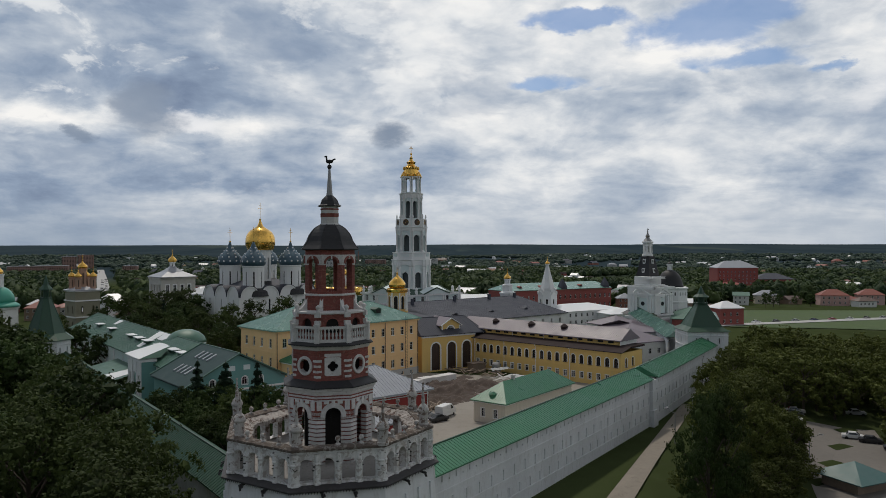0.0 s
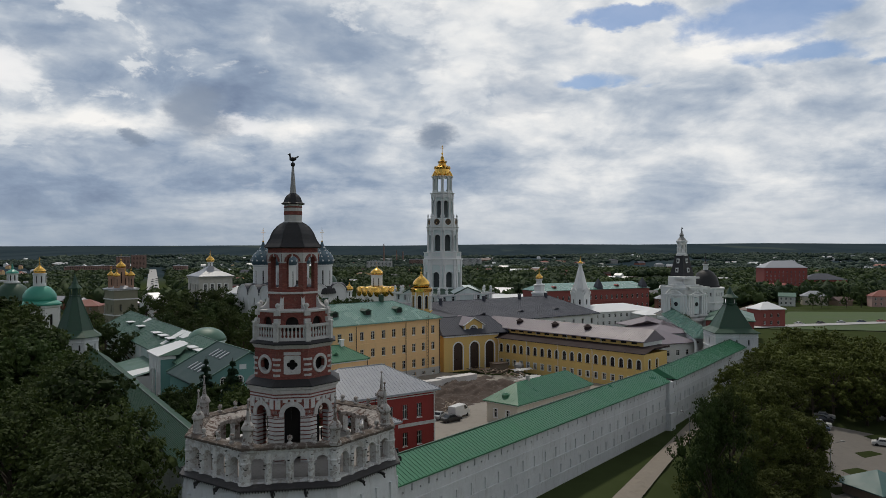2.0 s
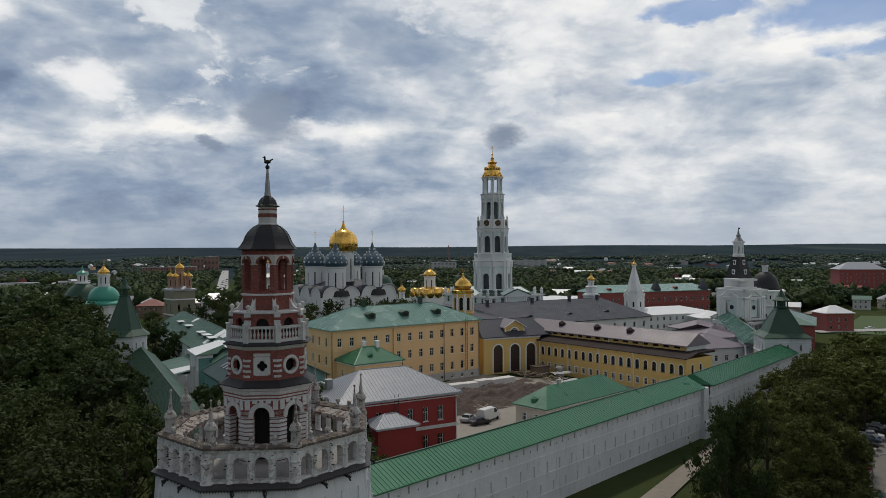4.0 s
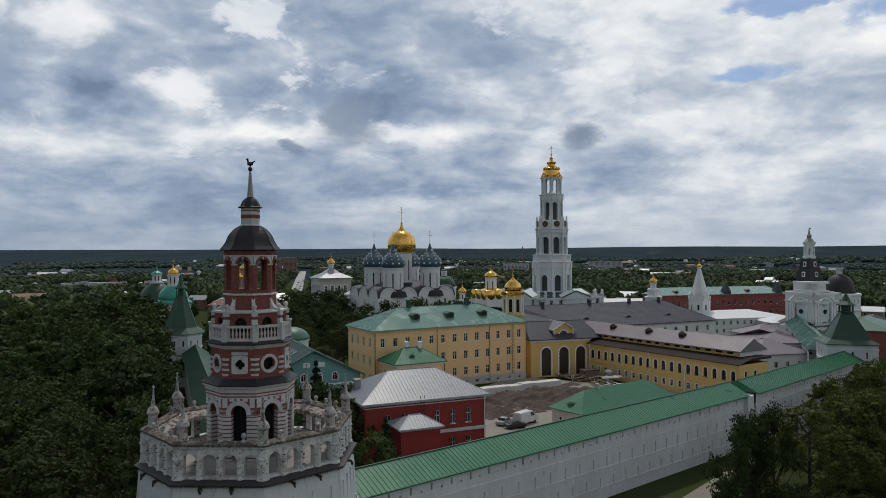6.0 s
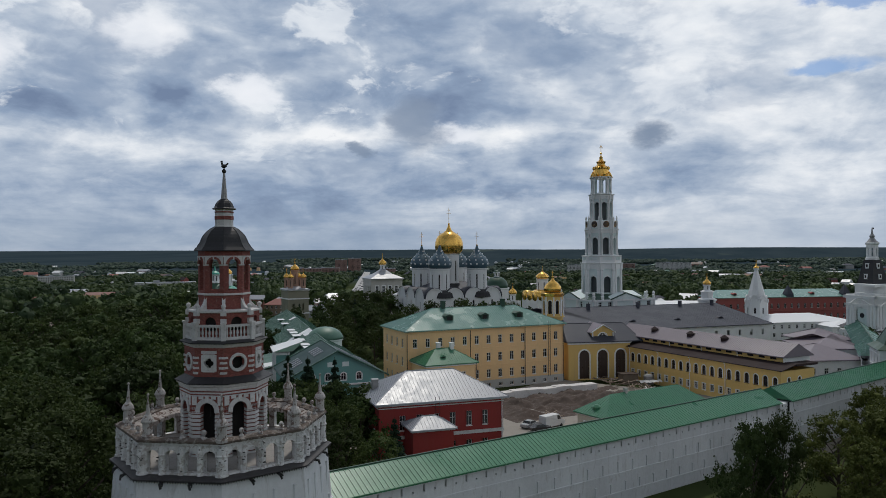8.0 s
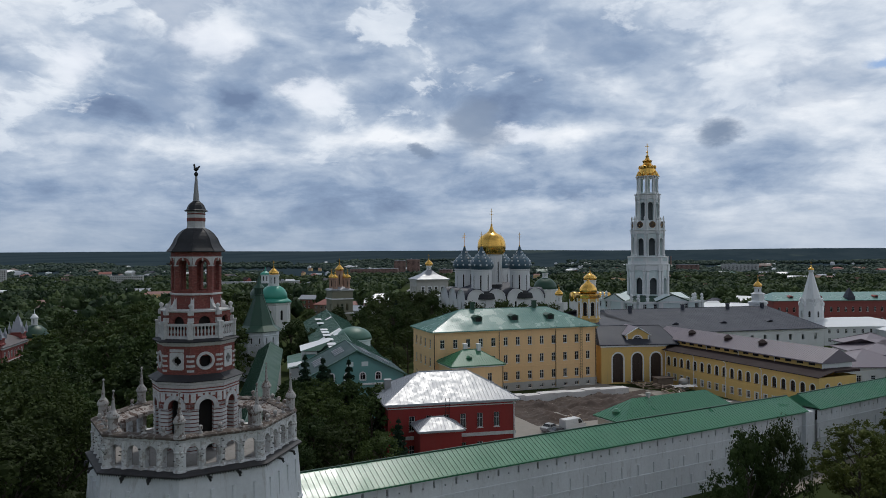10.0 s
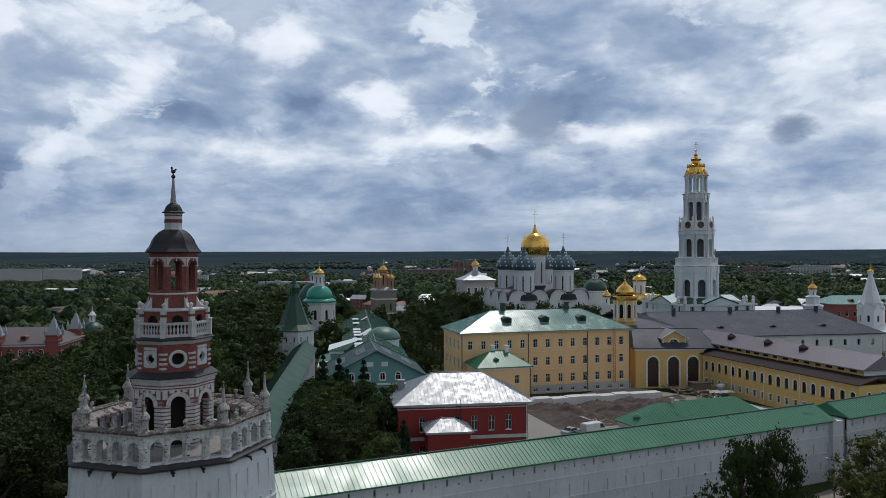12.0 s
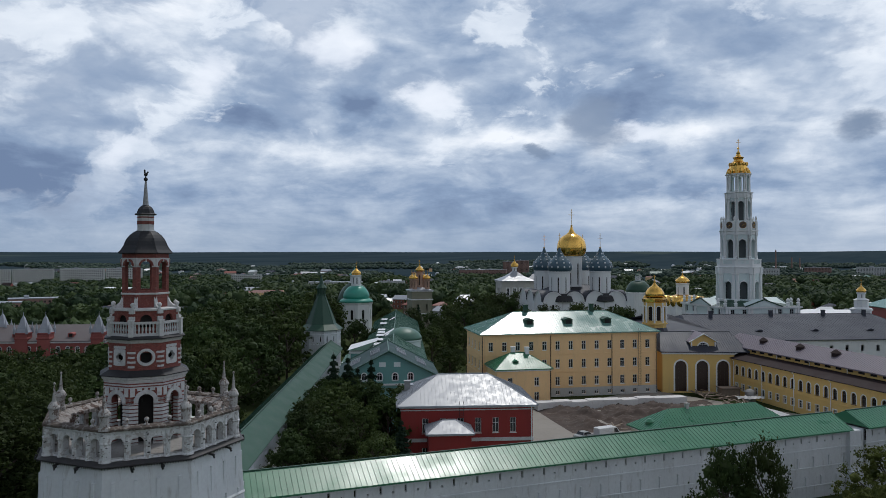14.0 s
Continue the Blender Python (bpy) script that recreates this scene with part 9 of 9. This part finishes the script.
def house(x, y, l, d, h, rz, wall_mat, roof_mat, windows, rise=2.6, flat=False):
    z = ground_z(x, y)
    SPOTS.append((x, y, l / 2 + 3))
    s = thing("town_house", pose(x, y, z, 0, 0, rz), "%s house with %s roof" % (wall_mat.name.split("_")[0], roof_mat.name.split("_")[0] + (" flat" if flat else " pitched")), "house", "town houses")
    ops = [(1.6 + 2.8 * i, 1.1, 1.2 + 3.0 * f, 2.7 + 3.0 * f, False) for i in range(max(1, int((l - 1) / 2.8))) for f in range(max(1, int(h / 3.0)))] if windows else []
    bm = bmesh.new()
    shell(bm, l, d, -3, h, ops, (), ops[:0], ())
    part("wall", bm, wall_mat, s)
    for c, w, q, t, _ in ops:
        window(s, c, q, w, 1.5, sill=False)
    bm = bmesh.new()
    hip_roof(bm, 0, l, 0, d, h, rise, inset=0.0 if pick.random() < 0.6 else None, over=0.5)
    part("roof", bm, roof_mat, s)


def block(x, y, l, d, floors, rz, mat, label, step=3.2):
    """A flat-roofed block of flats with a row of windows on each floor."""
    z = ground_z(x, y)
    h = floors * 3.0 + 1.0
    SPOTS.append((x + l / 2 * math.cos(radians(rz)), y + l / 2 * math.sin(radians(rz)), l / 2))
    s = thing("apartment_block", pose(x, y, z, 0, 0, rz), label, "building", "blocks of flats")
    ops = [(1.8 + step * i, 1.5, 1.0 + 3.0 * f, 2.5 + 3.0 * f, False) for i in range(int((l - 1) / step)) for f in range(floors)]
    bm = bmesh.new()
    shell(bm, l, d, -4, h, ops, [(2.5 + 4 * i, 1.5, 1.0 + 3.0 * f, 2.5 + 3.0 * f, False) for i in range(int(d / 4)) for f in range(floors)], (), ())
    part("wall", bm, mat, s)
    bm = bmesh.new()
    box(bm, 0.4, l - 0.4, 0.35, 0.4, 0.5, h - 0.5)
    part("glazing", bm, GLASS, s)
    bm = bmesh.new()
    box(bm, -0.2, l + 0.2, -0.2, d + 0.2, h, h + 0.6)
    box(bm, l * 0.3, l * 0.4, d * 0.3, d * 0.7, h + 0.6, h + 2.6)
    part("roof", bm, GREYROOF, s)


def at(az, dist):
    """A place by its compass angle from the start of the flight, degrees to the right of y."""
    return dist * math.sin(radians(az)), dist * math.cos(radians(az))


BROWNBLOCK = material("brown_panel", (0.27, 0.17, 0.14), 0.85, vary=0.1, grain=1.0, patch=0.05)
PALEBLOCK = material("pale_panel", (0.52, 0.52, 0.50), 0.85, vary=0.1, grain=1.0, patch=0.05)
for az, dist, l, floors, rz, m, lab in ((-27.9, 1850, 30, 12, 28, BROWNBLOCK, "tall brown block of flats above the trees"), (-26.9, 1880, 34, 13, 28, BROWNBLOCK, "tall brown block of flats above the trees"),
                                       (-29.5, 1700, 60, 6, 20, BROWNBLOCK, "brown block of flats above the trees"), (-31.2, 1650, 70, 6, 34, BROWNBLOCK, "brown block of flats above the trees"), (-24.0, 1500, 26, 6, 10, BROWNBLOCK, "brown block of flats above the trees"),
                                       (-63.5, 1330, 60, 9, 62, PALEBLOCK, "long pale panel block of flats"), (-60.6, 1360, 70, 9, 58, PALEBLOCK, "long pale panel block of flats"), (-57.6, 1380, 60, 9, 60, PALEBLOCK, "long pale panel block of flats"), (-66.0, 1290, 56, 9, 66, PALEBLOCK, "long pale panel block of flats"),
                                       (-41.8, 930, 70, 4, 42, PALEBLOCK, "long white institution block with rows of windows"), (-36.4, 1000, 36, 4, 36, PALEBLOCK, "cream office block with rows of windows"), (-34.5, 900, 50, 3, 32, PALEBLOCK, "white block with bright roof"),
                                       (-64.6, 560, 40, 4, 60, BROWNBLOCK, "brown brick block of flats"), (-61.6, 590, 34, 4, 64, BROWNBLOCK, "brown brick block of flats"), (-66.8, 540, 30, 4, 66, BROWNBLOCK, "brown brick block of flats"),
                                       (-9.5, 1700, 60, 7, 10, PALEBLOCK, "far grey block of flats"), (-3.0, 2000, 90, 7, 0, PALEBLOCK, "far grey block of flats"), (-6.2, 2050, 60, 6, 5, BROWNBLOCK, "far brown block of flats"), (-48.5, 1250, 50, 5, 45, PALEBLOCK, "pale block of flats")):
    block(*at(az, dist), l, 14, floors, rz, m, lab)

# brick works and neighbours beyond the north tower
FACTORY = (((244, 640), (280, 640), 20, 25, 6.0, REDBRICKFAR, GREYROOF), ((282, 650), (316, 646), 24, 15, 5.0, REDBRICKFAR, SLATE), ((232, 620), (262, 615), 18, 9, 3.0, REDBRICKFAR, REDBRICKFAR))
for a, b, d, hh, rise, wm, rm in FACTORY:
    shed(a, b, d, hh + 0.0, rise, wm, rm, "big red-brick works building with tall windows", name="brick_works")
shed((100, 262), (110, 292), 16, 9, 3.0, REDBRICKFAR, OLDGREEN, "red-brick house with green roof behind the tower")
shed((127, 330), (139, 333), 10, 8, 3.0, REDBRICKFAR, WHITEROOF, "red-brick house with bright tin roof")
shed((222, 512), (237, 508), 11, 6, 3.5, TOWN_WALLS[0], GREYROOF, "cream town house with grey roof")
shed((262, 500), (280, 496), 12, 7, 4.0, TOWN_WALLS[5], TOWN_ROOFS[2], "pink town house with rust-red roof")
shed((300, 520), (316, 515), 12, 7, 4.0, TOWN_WALLS[5], TOWN_ROOFS[2], "pink town house with rust-red roof")
sheet("road", [(-342, 712), (-326, 712), (-852, 1810), (-872, 1810)], PALEROAD, "pale wide road climbing out of town", "road", 0.8, 20)
sheet("road_east", [(120, 330), (122, 322), (340, 425), (338, 434)], PALEROAD, "pale road past the lawn", "road", 0.5, 20)
sheet("road_west", [(-470, 395), (-462, 385), (-385, 455), (-392, 466)], PALEROAD, "pale road between houses", "road", 0.6, 12)
sheet("lawn_west", [(-450, 392), (-425, 380), (-385, 425), (-410, 450)], LAWN, "small bright lawn by a white mansion", "lawn", 0.4, 12)
shed((-540, 490), (-505, 520), 14, 8, 3.0, TOWN_WALLS[1], GREYROOF, "white mansion with pillared front and grey roof")
for i in range(16):
    x, y = 150 + i * 12.0, 345 + i * 5.4
    car(x, y, 24 + pick.uniform(-8, 8), (C_WHITE, C_BLACK, C_SILVER, C_BLUE, C_RED)[i % 5], label="car parked along the road by the lawn")
for i in range(14):
    y = 720 + i * 34.0
    car(-0.4705 * y + (3 if i % 2 else -3), y, 65, (C_WHITE, C_BLACK, C_SILVER)[i % 3], z=ground_z(-0.4705 * y, y) + 0.9, label="car on the wide road")

count = 0
while count < 215:
    az = pick.uniform(-70, 36)
    near = count < 90
    dist = pick.uniform(330, 640) if near else math.sqrt(pick.uniform(620 ** 2, 2300 ** 2))
    x, y = at(az, dist)
    if (-150 < x < 120 and 100 < y < 440) or (150 < x < 310 and 320 < y < 480) or (abs(x + 0.4705 * y) < 38 and y > 400) or (x < -100 and y < 230) or (220 < x < 370 and 600 < y < 680) or math.hypot(x + 168, y - 280) < 60:
        continue
    big = 1.0 if dist < 700 else 1.0 + (dist - 700) / 1600
    house(x, y, pick.uniform(9, 17) * big, pick.uniform(8, 11) * big, pick.choice((3.4, 4.0, 6.4, 6.8)) * (1 + (big - 1) * 0.5), pick.uniform(-50, 50) - az * 0.5, pick.choice(TOWN_WALLS), pick.choice(TOWN_ROOFS), near, pick.uniform(2.0, 3.4) * big)
    count += 1
bm = bmesh.new()
for az, dist, h in ((-8.2, 2300, 62), (-7.2, 2350, 40), (-6.7, 2380, 36)):
    x, y = at(az, dist)
    lathe(bm, [(2.6, ground_z(x, y) - 2), (1.6, ground_z(x, y) + h)], 8, M=Matrix.Translation((x, y, 0)))
    solo("chimney_stack", bm, BROWNBLOCK, "tall thin factory chimney on the horizon", "chimney", group="chimney stacks")
    bm = bmesh.new()
bm.free()


# ---- far roofs of the town ----
def far_houses(color_name, mat, count, wall_mat, r0, r1, seed):
    rnd = random.Random(seed)
    V, F = [], []
    n = 0
    while n < count:
        a = radians(rnd.uniform(-72, 40))
        r = math.sqrt(rnd.uniform(r0 ** 2, r1 ** 2))
        x, y = 30 + r * math.sin(a), r * math.cos(a)
        if noise.noise(Vector((x / 260, y / 260, 5.0))) < -0.12 or abs(x + 0.4705 * y) < 34:
            continue
        if math.hypot(x + 40, y - 230) < 230 or (160 < x < 330 and 320 < y < 500):
            continue
        n += 1
        big = rnd.random() < 0.12
        w, d, h, p = rnd.uniform(8, 15), rnd.uniform(7, 11), rnd.uniform(3.0, 6.0), rnd.uniform(2.0, 4.5)
        if big:
            w, d, h, p = rnd.uniform(22, 48), rnd.uniform(11, 16), rnd.uniform(5, 10), rnd.uniform(0.4, 2.0)
        z = ground_z(x, y) + rnd.uniform(0.5, 2.5)
        t = rnd.uniform(0, 3.14)
        c, s = math.cos(t), math.sin(t)
        b = len(V)
        for u, v, k in ((-1, -1, -4), (1, -1, -4), (1, 1, -4), (-1, 1, -4), (-1, -1, h), (1, -1, h), (1, 1, h), (-1, 1, h), (-1, 0, h + p), (1, 0, h + p)):
            V.append((x + u * w / 2 * c - v * d / 2 * s, y + u * w / 2 * s + v * d / 2 * c, z + k))
        F += [(b, b + 1, b + 5, b + 4), (b + 2, b + 3, b + 7, b + 6), (b + 1, b + 2, b + 6, b + 9, b + 5), (b + 3, b, b + 4, b + 8, b + 7),
              (b + 4, b + 5, b + 9, b + 8), (b + 6, b + 7, b + 8, b + 9)]
        SPOTS.append((x, y, w * 0.45))
    me = bpy.data.meshes.new("far_houses")
    me.from_pydata(V, [], F)
    me.materials.append(wall_mat)
    me.materials.append(mat)
    me.polygons.foreach_set("material_index", [0, 0, 0, 0, 1, 1] * count)
    tagged(new("far_houses", me), color_name, "houses", kind="stuff")


far_houses("small distant houses with bright metal roofs", WHITEROOF, 90, CLEAN, 620, 2800, 11)
far_houses("small distant houses with rust-red roofs", RUSTROOF, 65, PEACH, 520, 2200, 12)
far_houses("small distant houses with grey roofs", GREYROOF, 85, CLEAN, 520, 2800, 13)
far_houses("small distant houses with dark roofs and red walls", LOWROOF, 50, REDBRICKFAR, 560, 1700, 14)

# ---- far woods ----
def far_woods():
    ico = []
    for sub in (1, 2):
        bm = bmesh.new()
        bmesh.ops.create_icosphere(bm, subdivisions=sub, radius=1.0)
        bm.verts.index_update()
        ico.append((np.array([v.co[:] for v in bm.verts]), np.array([[v.index for v in f.verts] for f in bm.faces])))
        bm.free()

    def clear(x, y):
        r = math.hypot(x + 40, y - 230)
        inside = r < 190 or (x > -120 and x < 110 and 180 < y < 440)
        road = abs(x + 0.4705 * y) < 24 and 420 < y < 1900
        lawn = x > 60 and 180 < y < 500 and 0.9 * x < y + 20 and y < 330 + 0.72 * (x - 60) + 60
        if inside or road or lawn or (-470 < x < -390 and 395 < y < 470):
            return False
        return True

    spots = np.array(SPOTS)

    def hides(x, y, w):
        """Whether a crown here would stand on a house or right before it."""
        r = math.hypot(x, y)
        gap = np.hypot(spots[:, 0] - x, spots[:, 1] - y)
        fore = np.hypot(spots[:, 0] - x * (1 + 14 / r), spots[:, 1] - y * (1 + 14 / r))
        return bool(((gap < spots[:, 2] + w / 2) | (fore < spots[:, 2] * 0.8 + w / 2)).any())

    def scatter(name, r0, r1, count, w0, w1, h0, h1, cards, mat, sub, density, gap0):
        V, F, base, n = [], [], 0, 0
        tries = 0
        while n < count and tries < count * 12:
            tries += 1
            a = float(rng.uniform(radians(-74), radians(42)))
            r = math.sqrt(float(rng.uniform(r0 ** 2, r1 ** 2)))
            x, y = 30 + r * math.sin(a), r * math.cos(a)
            if not clear(x, y) or noise.noise(Vector((x / density, y / density, 2.0))) < gap0:
                continue
            w, h = float(rng.uniform(w0, w1)), float(rng.uniform(h0, h1))
            if r < 2200 and hides(x, y, w):
                continue
            z = ground_z(x, y)
            pts, fs = ico[sub]
            k = 0.80 + 0.45 * rng.random((len(pts), 1))
            core = pts * k * (0.86 if cards else 1.0) * np.array([w / 2, w / 2, h * 0.52]) + np.array([x, y, z + h * 0.52])
            V.append(core)
            F += (fs + base).tolist()
            base += len(core)
            if cards:
                d = rng.normal(size=(cards, 3))
                d /= np.linalg.norm(d, axis=1)[:, None]
                d[:, 2] = np.abs(d[:, 2]) - 0.2
                c = d * np.array([w / 2, w / 2, h * 0.52]) * rng.uniform(0.86, 1.12, (cards, 1)) + np.array([x, y, z + h * 0.52])
                qv, qf = quads_mesh("", c, w * rng.uniform(0.14, 0.30, cards), mat, int(rng.integers(1 << 30)), out=unit(d))
                V.append(qv)
                F += (qf + base).tolist()
                base += len(qv)
            n += 1
        me = as_mesh(name, np.concatenate(V), F, mat)
        me.polygons.foreach_set("use_smooth", [len(f) == 3 for f in F])
        ob = new("far_woods", me)
        tagged(ob, "dense green tree crowns of the town's woods", "woods", kind="stuff")

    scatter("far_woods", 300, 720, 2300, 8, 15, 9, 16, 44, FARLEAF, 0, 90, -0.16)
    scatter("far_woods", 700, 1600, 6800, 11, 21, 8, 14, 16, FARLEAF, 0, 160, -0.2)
    scatter("far_woods", 1600, 3000, 8500, 14, 26, 8, 13, 6, HAZELEAF, 0, 300, -0.16)


far_woods()
